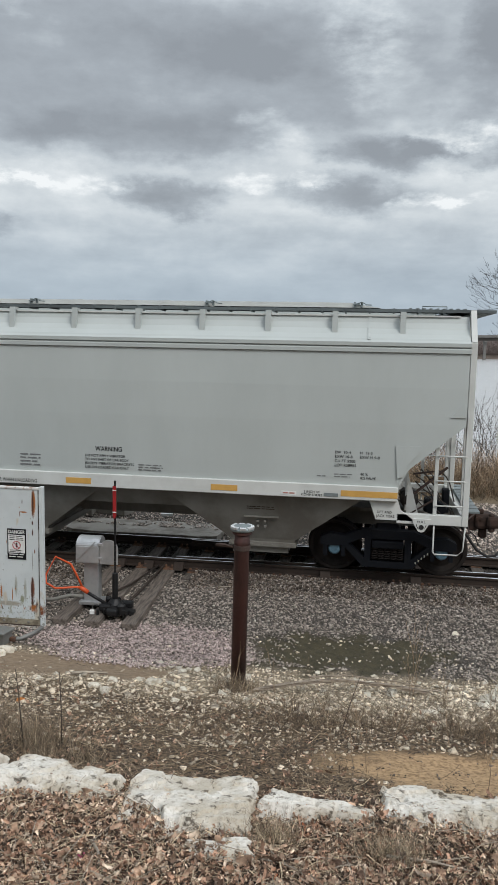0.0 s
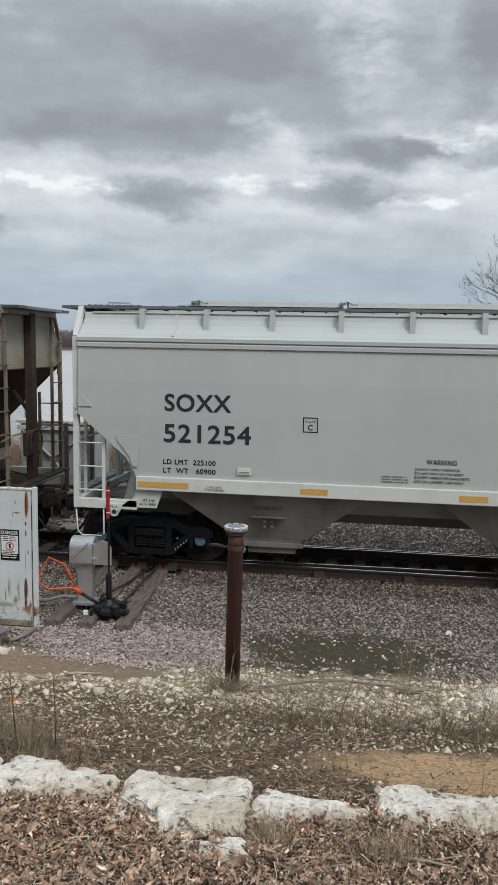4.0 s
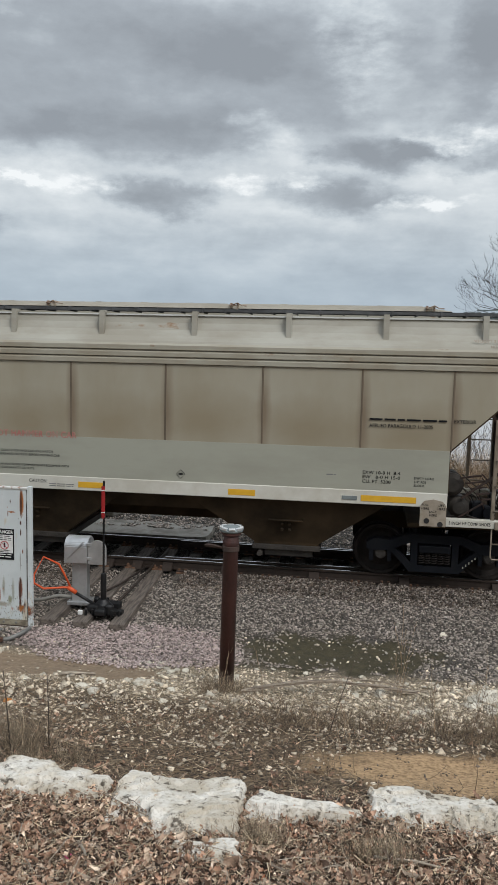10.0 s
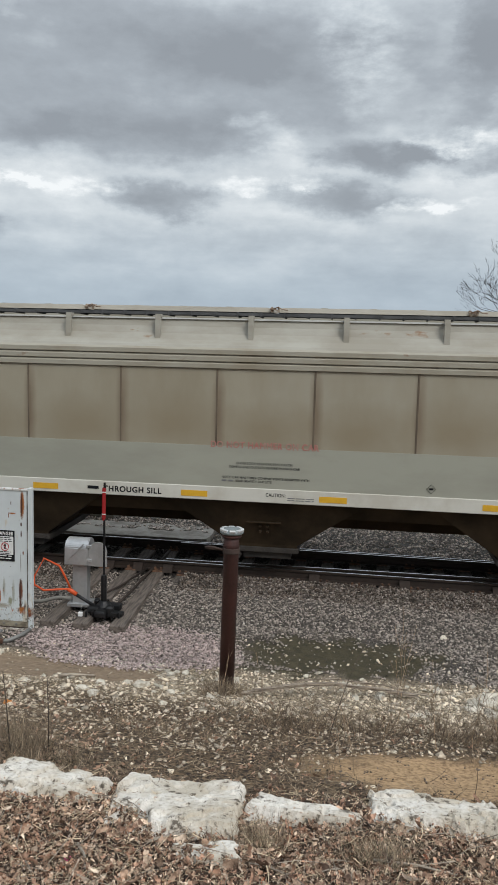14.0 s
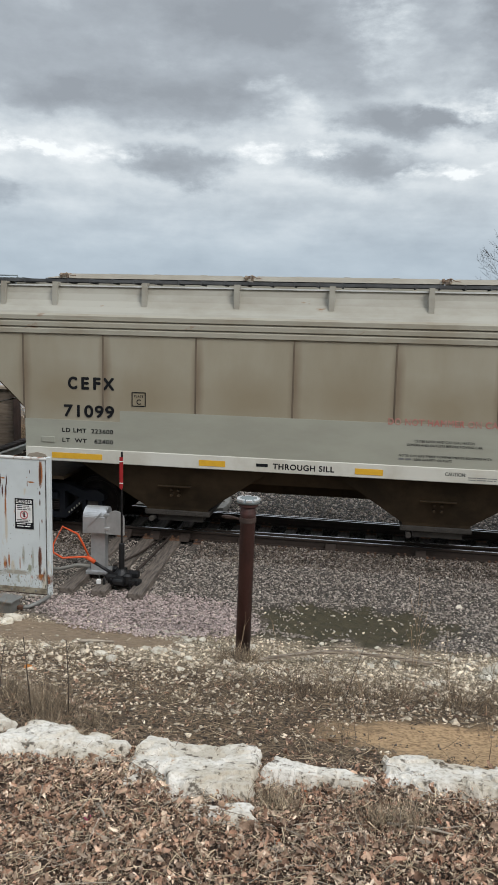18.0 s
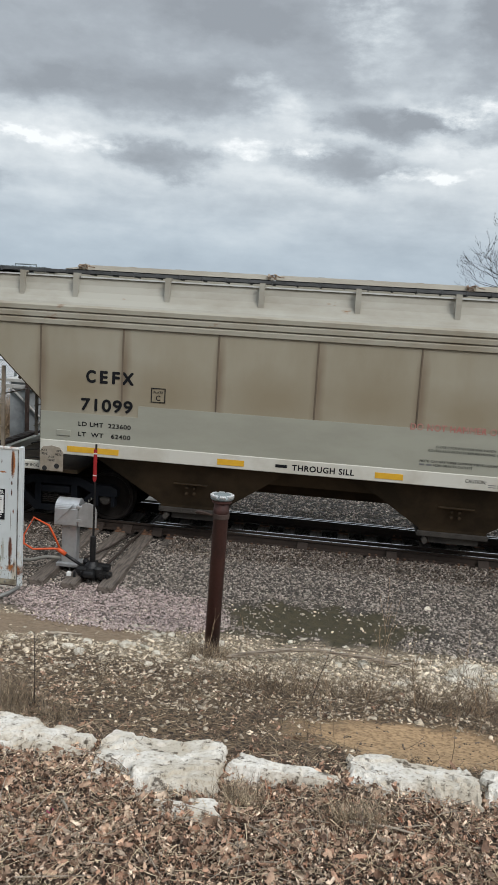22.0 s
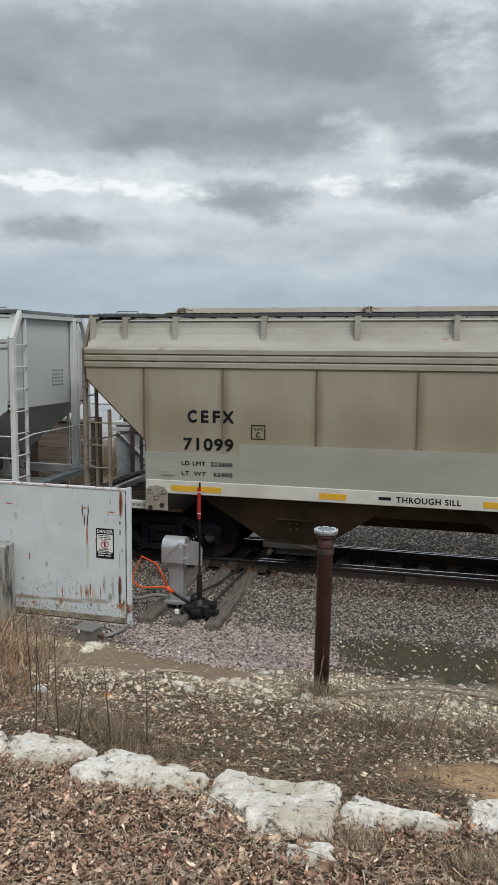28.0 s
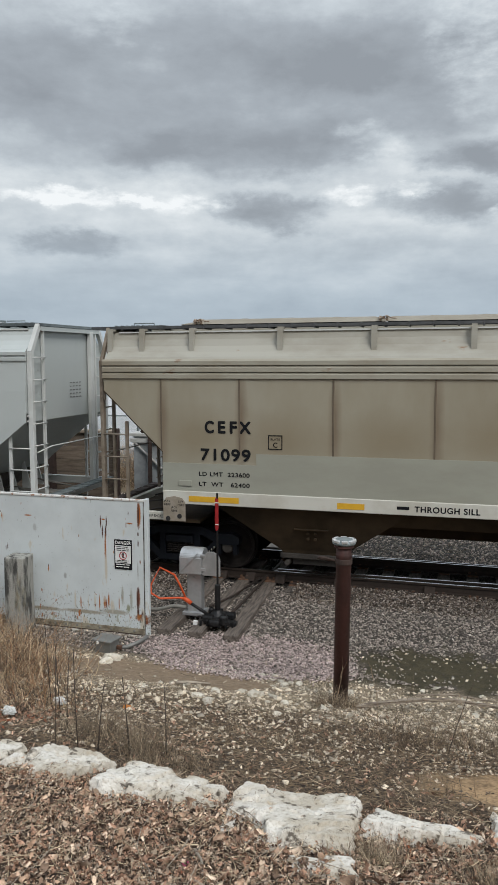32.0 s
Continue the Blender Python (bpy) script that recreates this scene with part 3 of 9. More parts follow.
rail("rail", "brown rusted steel rail with a polished top", TRACK - 0.755, -70, 70)
rail("rail", "brown rusted steel rail with a polished top", TRACK + 0.755, -70, 70)
rail("rail", "dark switch point rail lying against the stock rail", TRACK - 0.60, -3.4, 6.0, TRACK - 0.35)
rail("rail", "dark switch point rail lying against the stock rail", TRACK + 0.66, -3.4, 6.0, TRACK + 0.62)


def build_ties():
    bm = bmesh.new()
    bm_box(bm, -0.115, 0.115, -1.3, 1.3, -0.18, 0.0, bevel=0.012)
    first = part("railroad_tie", bm, M["tie_wood"])
    rust = material("tie_plate_rust", (0.16, 0.085, 0.05), (0.07, 0.042, 0.03), 9.0, 0.85, bump=0.3, amount=0.9)
    bm = bmesh.new()
    bm_box(bm, -0.095, 0.095, -0.20, 0.20, -0.004, 0.02, bevel=0.005)
    for sx in (-0.06, 0.06):
        for sy in (-0.095, 0.095):
            bm_box(bm, sx - 0.016, sx + 0.016, sy - 0.022, sy + 0.022, 0.016, 0.058, bevel=0.006)
        # clip that grips the rail's foot
        bm_box(bm, sx - 0.022, sx + 0.022, -0.13, -0.075, 0.018, 0.07, bevel=0.008)
    plate = finish(bm, "tie_plate")
    for y in (-0.755, 0.755):
        part("tie_plate", plate, rust, first, "rusty brown tie plate with spikes").matrix_basis = pose(0, y, 0)
    tagged(first, "weathered dark wooden railroad tie set in grey ballast", "railroad tie", "ties under the track")
    rnd = random.Random(4)
    x, k = -30.0, 0
    while x < 26:
        m = pose(x, TRACK + rnd.uniform(-0.05, 0.05), RAIL - 0.185 - rnd.uniform(0.0, 0.02), 0, 0, rnd.uniform(-0.8, 0.8))
        if -4.85 < x < -3.2:
            x += 0.53
            continue
        if k == 0:
            first.matrix_basis = m
        else:
            copy_thing(first, m)
        x += 0.53 + rnd.uniform(-0.02, 0.02)
        k += 1
    # three long ties carry the switch stand
    for x, turn in ((-3.52, 2.6), (-4.01, 1.4), (-4.51, 1.4)):
        bm = bmesh.new()
        bm_box(bm, -0.115, 0.115, -3.77, 1.3, -0.18, 0.0, bevel=0.015)
        t = part("railroad_tie", bm, M["head_tie"])
        t.matrix_basis = pose(x, TRACK, RAIL - 0.165, 0, 0, turn)
        for y in (-0.755, 0.755):
            part("tie_plate", plate, rust, t, "rusty brown tie plate with spikes").matrix_basis = pose(0, y, 0)
        tagged(t, "long grey-brown headblock tie under the switch stand", "railroad tie", "ties under the track")


build_ties()


# ---------------------------------------------------------------- stained paints
def stained(name, base, stains, wobble=1.5, soft=0.16, grain=22.0, **kw):
    """Paint with stains of their own shape on an upright sheet: (x, z, half width, half height, colour)."""
    m = material(name, base, **kw)
    nt = m.node_tree
    N, L = nt.nodes.new, nt.links.new
    b = nt.nodes["Principled BSDF"]
    col = b.inputs["Base Color"].links[0].from_socket
    co = nt.nodes["Texture Coordinate"].outputs["Object"]
    sw = N("ShaderNodeSeparateXYZ")
    L(co, sw.inputs[0])
    cb = N("ShaderNodeCombineXYZ")
    L(sw.outputs[0], cb.inputs[0]), L(sw.outputs[2], cb.inputs[1])
    shaken = N("ShaderNodeTexNoise")
    shaken.inputs["Scale"].default_value, shaken.inputs["Detail"].default_value = grain, 5
    L(cb.outputs[0], shaken.inputs["Vector"])
    for x, z, rx, rz, c in stains:
        mask = spot_mask(nt, cb.outputs[0], (x, z), (rx, rz), wobble, soft, grain, shaken)
        mx = N("ShaderNodeMix")
        mx.data_type = "RGBA"
        L(mask, mx.inputs["Factor"]), L(col, mx.inputs["A"])
        mx.inputs["B"].default_value = (*c, 1)
        col = mx.outputs["Result"]
    L(col, b.inputs["Base Color"])
    return m


TAN_RIBS = (-7.25, -5.79, -4.15, -2.49, -0.82, 0.82, 2.49, 4.15, 5.79, 7.25)
TAN_STAINS = [((a + b) / 2 + 0.15 * math.sin(7 * a), 2.62 + 0.08 * math.cos(5 * a), 0.66, 0.36, (0.270, 0.229, 0.158)) for a, b in zip(TAN_RIBS, TAN_RIBS[1:])]
TAN_STAINS += [(x + 0.03, 2.85, 0.075, 0.62, (0.21, 0.165, 0.115)) for x in TAN_RIBS]
M["tan_paint"] = stained("tan_paint", (0.350, 0.320, 0.246), TAN_STAINS, wobble=0.9, soft=0.75, grain=2.2, second=(0.255, 0.218, 0.150), scale=0.6, rough=0.62, bump=0.03, 
                         stretch=(1, 1, 0.35), amount=0.6, edges=(0.40, 0.66), third=(0.375, 0.352, 0.285), third_scale=0.35, third_edges=(0.5, 0.75))


# ---------------------------------------------------------------- hopper cars
def bm_hull(levels):
    """Stacked rectangles (height, half length, half width)."""
    bm = bmesh.new()
    rings = []
    for z, l, w in levels:
        rings.append([bm.verts.new(p) for p in ((-l, -w, z), (l, -w, z), (l, w, z), (-l, w, z))])
    for a, b in zip(rings, rings[1:]):
        for j in range(4):
            bm.faces.new((a[j], a[(j + 1) % 4], b[(j + 1) % 4], b[j]))
    bm.faces.new(rings[0][::-1]), bm.faces.new(rings[-1])
    return bm


def wheelset_mesh():
    bm = bmesh.new()
    for s in (-1, 1):
        rim = [(0.10, 0.64), (0.12, 0.66), (0.30, 0.69), (0.40, 0.67), (0.485, 0.665), (0.485, 0.695), (0.46, 0.705), (0.455, 0.80),
               (0.445, 0.805), (0.40, 0.80), (0.385, 0.77), (0.30, 0.735), (0.17, 0.75), (0.15, 0.80), (0.10, 0.80)]
        bm_lathe(bm, [(r, s * h) for r, h in rim], "y", 40)
    bm_lathe(bm, [(0.085, -0.98), (0.085, 0.98)], "y", 14)
    me = finish(bm, "wheelset")
    return me


def end_cap_mesh(s):
    """The bearing's end cap with three bolts."""
    bm = bmesh.new()
    bm_lathe(bm, [(0.10, s * 0.98), (0.11, s * 1.0), (0.11, s * 1.06), (0.085, s * 1.085), (0.03, s * 1.085)], "y", 20)
    for k in range(3):
        a = 2 * math.pi * k / 3
        bm_lathe(bm, [(0.02, s * 1.08), (0.02, s * 1.105)], "y", 6, (0.055 * math.cos(a), 0, 0.055 * math.sin(a)))
    return finish(bm, "end_cap")


def side_frame_mesh(s):
    """A cast truck side: top member, sloping lower member, columns and journal boxes, s: side."""
    bm = bmesh.new()
    a, b = (s * 0.93, s * 1.12)
    y0, y1 = min(a, b), max(a, b)
    # top member with drooping ends
    top = [(-1.16, 0.08), (-1.16, 0.20), (-1.02, 0.27), (-0.75, 0.25), (-0.45, 0.37), (0.45, 0.37), (0.75, 0.25), (1.02, 0.27), (1.16, 0.20),
           (1.16, 0.08), (1.05, 0.06), (0.76, 0.07), (0.44, 0.22), (-0.44, 0.22), (-0.76, 0.07), (-1.05, 0.06)]
    bm_prism(bm, top, "y", y0, y1)
    low = [(-0.78, 0.09), (-0.66, 0.10), (-0.34, -0.18), (0.34, -0.18), (0.66, 0.10), (0.78, 0.09), (0.42, -0.29), (-0.42, -0.29)]
    bm_prism(bm, low, "y", y0 + 0.01, y1 - 0.01)
    for k in (-1, 1):
        bm_box(bm, k * 0.345 - 0.055, k * 0.345 + 0.055, y0 + 0.005, y1 - 0.005, -0.2, 0.25)
        # pedestal jaws round the bearing
        for q in (-0.155, 0.155):
            bm_box(bm, k * 0.92 + q - 0.035, k * 0.92 + q + 0.035, y0 + 0.02, y1 - 0.02, -0.13, 0.12)
        bm_prism(bm, [(k * 0.80, 0.10), (k * 0.80, -0.14), (k * 0.72, 0.06)], "y", y0 + 0.02, y1 - 0.02)
    return finish(bm, "side_frame")


def spring_mesh():
    bm = bmesh.new()
    pts = [(0.05 * math.cos(i * 0.7), 0.05 * math.sin(i * 0.7), -0.17 + 0.21 * i / 45) for i in range(46)]
    bm_tube(bm, pts, 0.014, 5)
    return finish(bm, "coil_spring", True)


WHEELSET, SPRING = wheelset_mesh(), spring_mesh()
FRAMES = {s: side_frame_mesh(s) for s in (-1, 1)}
CAPS = {}
TURNING = []                       # the wheelsets, for motions()


def add_truck(car, x, cap_mat, label):
    """A four-wheel truck at x under the car."""
    bm = bmesh.new()
    bm_box(bm, -0.2, 0.2, -1.0, 1.0, 0.45, 0.75, bevel=0.03)
    bm_box(bm, -0.27, 0.27, -1.16, 1.16, 0.49, 0.62, bevel=0.02)
    bm_box(bm, -0.30, 0.30, -0.97, 0.97, 0.24, 0.48, bevel=0.02)
    truck = part("truck", bm, M["black_steel"], car, label)
    truck.matrix_basis = pose(x, 0, 0)
    for k in (-1, 1):
        w = part("wheelset", WHEELSET, M["wheel_steel"], truck)
        w.matrix_basis = pose(k * 0.92, 0, 0.43)
        TURNING.append((w, k * 0.92))
        for s in (-1, 1):
            if (s, cap_mat.name) not in CAPS:
                CAPS[s, cap_mat.name] = end_cap_mesh(s)
            c = part("end_cap", CAPS[s, cap_mat.name], cap_mat, truck, "bolted bearing end cap")
            c.matrix_basis = pose(k * 0.92, 0, 0.43)
            TURNING.append((c, k * 0.92))
    for s in (-1, 1):
        f = part("side_frame", FRAMES[s], M["black_steel"], truck)
        f.matrix_basis = pose(0, 0, 0.43)
        for q in (-0.22, -0.11, 0.0, 0.11, 0.22):
            sp = part("coil_spring", SPRING, M["wheel_steel"], truck)
            sp.matrix_basis = pose(q, s * 1.06, 0.44)
    # brake beam lettering plate
    bm = bmesh.new()
    for i in range(5):
        bm_box(bm, 0.47 + i * 0.05, 0.49 + i * 0.05, -1.124, -1.116, 0.24 + i * 0.043, 0.275 + i * 0.043)
    tagged(part("cast_lettering", bm, M["band_paint"], truck, "small worn white stencilled bars"), kind="stuff")
    return truck


def add_ladder(car, name, mat, p, q, z0, z1, step, r=0.014):
    """Rungs between two uprights p and q (x, y) from z0 to z1; alike rungs share a mesh."""
    me = finish(bm_tube(bmesh.new(), [(*p, 0.0), ((p[0] + q[0]) / 2, (p[1] + q[1]) / 2, 0.0), (*q, 0.0)], r, 6), name)
    z = z0
    while z <= z1 + 1e-6:
        part(name, me, mat, car).matrix_basis = pose(0, 0, z)
        z += step


def add_coupler(car, x0, x1, s, hose_mat):
    bm = bmesh.new()
    bm_box(bm, min(s * x0, s * (x1 - 0.42)), max(s * x0, s * (x1 - 0.42)), -0.11, 0.11, 0.74, 0.94, bevel=0.02)
    bm_box(bm, *sorted((s * (x1 - 0.40), s * (x1 - 0.06))), -0.20, 0.15, 0.70, 0.99, bevel=0.06)
    bm_box(bm, *sorted((s * (x1 - 0.50), s * (x1 - 0.34))), -0.15, 0.15, 0.66, 1.02, bevel=0.03)
    bm_box(bm, *sorted((s * (x1 - 0.20), s * (x1 + 0.10))), -0.27, -0.10, 0.73, 0.96, bevel=0.06)
    bm_lathe(bm, [(0.04, 0.66), (0.06, 0.68), (0.06, 0.98), (0.035, 1.0)], "z", 12, (s * (x1 - 0.10), -0.18, 0))
    bm_box(bm, *sorted((s * (x1 - 0.30), s * (x1 - 0.16))), -0.10, 0.02, 0.52, 0.70, bevel=0.03)
    bm_box(bm, *sorted((s * (x1 - 0.44), s * (x1 - 0.24))), -0.17, -0.05, 0.985, 1.07, bevel=0.02)
    for q in (0.16, 0.28, 0.36):
        bm_lathe(bm, [(0.03, -0.225), (0.03, -0.19)], "y", 8, (s * (x1 - q), 0, 0.80 + 0.1 * (q > 0.2)))
    c = part("coupler", bm, M["coupler_rust"], car, "rust-brown cast steel coupler")
    bm = bmesh.new()
    pts = [(s * (x0 + 0.05), -0.34, 0.78), (s * (x0 + 0.2), -0.36, 0.55), (s * (x0 + 0.34), -0.36, 0.36), (s * (x1 - 0.17), -0.33, 0.24), (s * (x1 - 0.02), -0.30, 0.26), (s * (x1 + 0.03), -0.30, 0.33)]
    bm_tube(bm, pts, 0.026, 8)
    bm_tube(bm, [(s * (x0 + 0.02), -0.42, 0.95), (s * (x0 + 0.16), -0.42, 0.74), (s * (x0 + 0.30), -0.40, 0.62), (s * (x0 + 0.36), -0.38, 0.44)], 0.011, 6)
    part("air_hose", bm, M["rubber"], c, "hanging black rubber air hose")
    bm = bmesh.new()
    bm_tube(bm, [(s * (x0 - 0.15), -1.45, 0.93), (s * (x0 + 0.05), -1.4, 0.90), (s * (x0 + 0.12), -0.5, 0.92), (s * (x0 + 0.3), -0.22, 1.0)], 0.016, 6)
    part("uncoupling_lever", bm, M["dark_rust"], c)
    return c


def build_car(spec):
    car = thing("hopper_car", spec["label"], "hopper car", group="hopper cars of the train")
    P = spec["paint"]
    lev = spec["levels"]
    half, w_top, z_eave, z_chord = lev[-1][1], lev[-1][2], lev[-1][0], spec["chord"]
    z_sill0, z_sill1 = spec["sill"]
    part("body", bm_hull(lev), P["side"], car)
    # roof: a crowned sheet with end caps
    up = spec["walk"] - 0.11 - z_chord
    rim = [(1.55, z_eave), (1.56, z_chord), (1.53, z_chord + 0.08 * up), (1.42, z_chord + 0.25 * up), (1.31, z_chord + 0.47 * up), (1.24, z_chord + 0.72 * up), (1.20, z_chord + up), (0.85, z_chord + up + 0.01), (0.0, z_chord + up + 0.02)]
    roof = part("roof", bm_prism(bmesh.new(), rim + [(-y, z) for y, z in rim[-2::-1]], "x", -half, half), P["roof"], car)
    for x in spec["seams"]:
        bm = bmesh.new()
        for (a, b), (c, d) in zip(rim[1:6], rim[2:7]):
            bm_beam(bm, (x, -a, b), (x, -c, d), 0.05, 0.03, up=(0, -1, 1))
        part("roof_seam", bm, P["roof"], roof)
    # eave chord in ridges
    for s in (-1, 1):
        n = spec["ridges"]
        step = (z_chord - z_eave) / n
        for i in range(n):
            bm = bmesh.new()
            z = z_eave + i * step
            y = s * (w_top - 0.01)
            o = [(y, z), (y + s * 0.04, z + 0.010), (y + s * 0.04, z + step * 0.70), (y + s * 0.022, z + step * 0.84), (y, z + step)]
            bm_prism(bm, o, "x", -half - 0.01, half + 0.01)
            part("top_chord", bm, P["chord"], car)
        # side sill with reflectors
        lend = lev[0][1]
        bm = bmesh.new()
        ys = sorted((s * 1.56, s * 1.65))
        bm_box(bm, -lend, lend, *ys, z_sill0, z_sill1, bevel=0.012)
        sill = part("side_sill", bm, P["sill"], car)
        if s < 0:
            for x, w in spec["reflectors"]:
                box_part("reflector", P["reflector"], sill, x - w / 2, x + w / 2, -1.655, -1.648, z_sill0 + 0.055, z_sill0 + 0.155)
    for x in spec.get("ribs", ()):
        for s in (-1, 1):
            bm = bmesh.new()
            bm_box(bm, x - 0.014, x + 0.014, *sorted((s * 1.60, s * 1.637)), spec["rib_foot"], z_eave, bevel=0.004)
            part("side_rib", bm, P["rib"], car)
    if "band" in spec:
        z0, z1 = spec["band"]
        for s in (-1, 1):
            bm = bmesh.new()
            ys = sorted((s * 1.60, s * 1.637))
            bm_prism(bm, [(-lev[0][1] - 0.002, z0), (lev[0][1] + 0.002, z0), (lev[0][1] + 0.002, z1), (-5.49, z1), (-5.49, z1 - 0.20), (-lev[0][1] - 0.002, z1 - 0.20)], "y", *ys)
            part("painted_band", bm, P["band"], car, "clean repainted light grey lower band")
    # hatch covers, walkways and brackets on the roof
    z_walk, over = spec["walk"], spec.get("overhang", 0.42)
    for s in (-1, 1):
        bm = bmesh.new()
        bm_box(bm, -half - over, half + over, *sorted((s * 0.82, s * 1.22)), z_walk - 0.05, z_walk)
        for i in range(int(2 * half / 0.4)):
            x = -half + 0.2 + i * 0.4
            bm_box(bm, x - 0.012, x + 0.012, *sorted((s * 0.82, s * 1.23)), z_walk - 0.07, z_walk + 0.012)
        part("running_board", bm, P["walk"], roof, "galvanised grating running board")
        for x in spec["brackets"]:
            o = [(s * 1.21, z_walk - 0.052), (s * 1.375, z_walk - 0.052), (s * 1.405, z_chord + 0.27 * up), (s * 1.385, z_chord + 0.25 * up), (s * 1.335, z_chord + 0.62 * up), (s * 1.325, z_walk - 0.09), (s * 1.21, z_walk - 0.09)]
            bm = bmesh.new()
            bm_prism(bm, o, "x", x - 0.046, x + 0.046)
            part("walk_bracket", bm, P["roof"], roof)
        # edge rail of the hatch trough
        bm = bmesh.new()
        bm_tube(bm, [(-half + 0.4, s * 0.78, z_walk - 0.02), (half - 0.4, s * 0.78, z_walk - 0.02)], 0.02, 6)
        part("trough_rail", bm, M["galvanised"], roof)
        bm = bmesh.new()
        bm_box(bm, -half + 0.15, half - 0.15, *sorted((s * 1.19, s * 1.235)), z_walk - 0.125, z_walk - 0.10)
        part("trough_lip", bm, M["white_paint"], roof, "pale lip of the hatch trough")
    for e in (-1, 1):
        bm = bmesh.new()
        bm_box(bm, *sorted((e * (half - 0.30), e * (half + over))), -0.82, 0.82, z_walk - 0.05, z_walk)
        part("end_walkway", bm, M["galvanised"], roof, "galvanised grating end walkway")
        for i in range(9):
            x = e * (half - 0.95 + i * 0.11)
            box_part("tread", M["galvanised"], roof, x - 0.02, x + 0.02, -1.22, 1.22, z_walk, z_walk + 0.018)
        bm = bmesh.new()
        x = e * (half - 0.55)
        bm_tube(bm, [(x - 0.2, -1.0, z_walk), (x - 0.2, -1.0, z_walk + 0.06), (x + 0.2, -1.0, z_walk + 0.06), (x + 0.2, -1.0, z_walk)], 0.012, 6)
        part("roof_grab_iron", bm, M["galvanised"], roof)
    box_part("hatch_coaming", P["roof"], roof, -half + 0.5, half - 0.5, -0.52, 0.52, z_chord + up, z_walk - 0.03)
    latches = spec["latches"]
    for i, (xa, xb) in enumerate(zip(latches, latches[1:])):
        # a long low lid whose ends slope down at the car's ends, on a dark strip
        ea, eb = (0.42 if i == 0 else 0.0), (0.42 if i == len(latches) - 2 else 0.0)
        bm = bmesh.new()
        bm_prism(bm, [(xa - ea + 0.04, z_walk + 0.055), (xb + eb - 0.04, z_walk + 0.055), (xb - 0.04, z_walk + 0.115), (xb - 0.16, z_walk + 0.14), (xa + 0.16, z_walk + 0.14), (xa + 0.04, z_walk + 0.115)], "y", -0.42, 0.42)
        lid = part("hatch_cover", bm, P["hatch"], roof, "long low pale hatch cover")
        # black inset strip draws the shadow gap below the lid
        box_part("hatch_seal", M["rubber"], lid, xa - ea + 0.06, xb + eb - 0.06, -0.40, 0.40, z_walk - 0.03, z_walk + 0.053)
        for k in range(3):
            xk = xa + (xb - xa) * (k + 1) / 4
            box_part("lid_lug", P["chord"], lid, xk - 0.06, xk + 0.06, -0.30, -0.20, z_walk + 0.138, z_walk + 0.152)
    for x in latches:
        bm = bmesh.new()
        for q in (-0.07, 0.05):
            bm_box(bm, x + q - 0.018, x + q + 0.018, -0.46, 0.46, z_walk + 0.06, z_walk + 0.150, bevel=0.008)
        bm_box(bm, x - 0.10, x + 0.02, -0.48, -0.43, z_walk + 0.095, z_walk + 0.125, bevel=0.008)
        bm_tube(bm, [(x - 0.06, -0.47, z_walk + 0.11), (x + 0.05, -0.48, z_walk + 0.150), (x + 0.13, -0.48, z_walk + 0.105), (x + 0.22, -0.47, z_walk + 0.10)], 0.011, 6)
        part("hatch_latch", bm, P["latch"], roof, "worn hatch latch bar")
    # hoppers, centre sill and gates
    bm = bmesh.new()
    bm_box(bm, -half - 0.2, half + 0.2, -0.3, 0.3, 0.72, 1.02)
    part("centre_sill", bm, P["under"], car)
    for x in (-4.57, 0.0, 4.57):
        bm = bmesh.new()
        o = [(1.80, 1.53, z_sill0 + 0.04), (0.58, 1.16, 0.55), (0.56, 1.15, 0.50)]
        rings = [[bm.verts.new((x + i * l, j * w, z)) for i, j in ((-1, -1), (1, -1), (1, 1), (-1, 1))] for l, w, z in o]
        for a, b in zip(rings, rings[1:]):
            for j in range(4):
                bm.faces.new((a[j], a[(j + 1) % 4], b[(j + 1) % 4], b[j]))
        bm.faces.new(rings[0]), bm.faces.new(rings[-1])
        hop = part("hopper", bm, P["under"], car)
        bm = bmesh.new()
        bm_box(bm, x - 0.60, x + 0.60, -1.19, 1.19, 0.41, 0.50, bevel=0.01)
        bm_box(bm, x - 0.38, x + 0.46, -1.10, 1.10, 0.29, 0.40)
        for k in range(7):
            bm_lathe(bm, [(0.014, -1.205), (0.014, -1.19)], "y", 6, (x - 0.54 + k * 0.18, 0, 0.455))
        bm_lathe(bm, [(0.045, -1.26), (0.05, -1.24), (0.05, -1.08)], "y", 10, (x - 0.46, 0, 0.34))
        part("outlet_gate", bm, P["gate"], hop, "bolted gravity outlet gate")
        # a ribbed vibrator bracket on the slope
        bm = bmesh.new()
        for k in range(4):
            bm_box(bm, x - 0.085 + 0.13 * (k % 2), x - 0.045 + 0.13 * (k % 2), -1.375, -1.15, 0.80 + 0.10 * (k // 2), 0.83 + 0.10 * (k // 2))
        bm_box(bm, x - 0.3, x + 0.3, -1.42, -1.25, 0.985, 1.0)
        part("vibrator_bracket", bm, P["gear"], hop)
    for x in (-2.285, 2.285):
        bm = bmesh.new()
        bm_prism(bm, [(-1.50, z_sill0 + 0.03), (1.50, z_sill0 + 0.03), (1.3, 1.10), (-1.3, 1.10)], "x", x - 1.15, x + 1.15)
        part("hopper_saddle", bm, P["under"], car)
    # ends
    xp, xl = spec["post"], spec["ladder"]
    z_plat0, z_plat1 = spec["platform"]
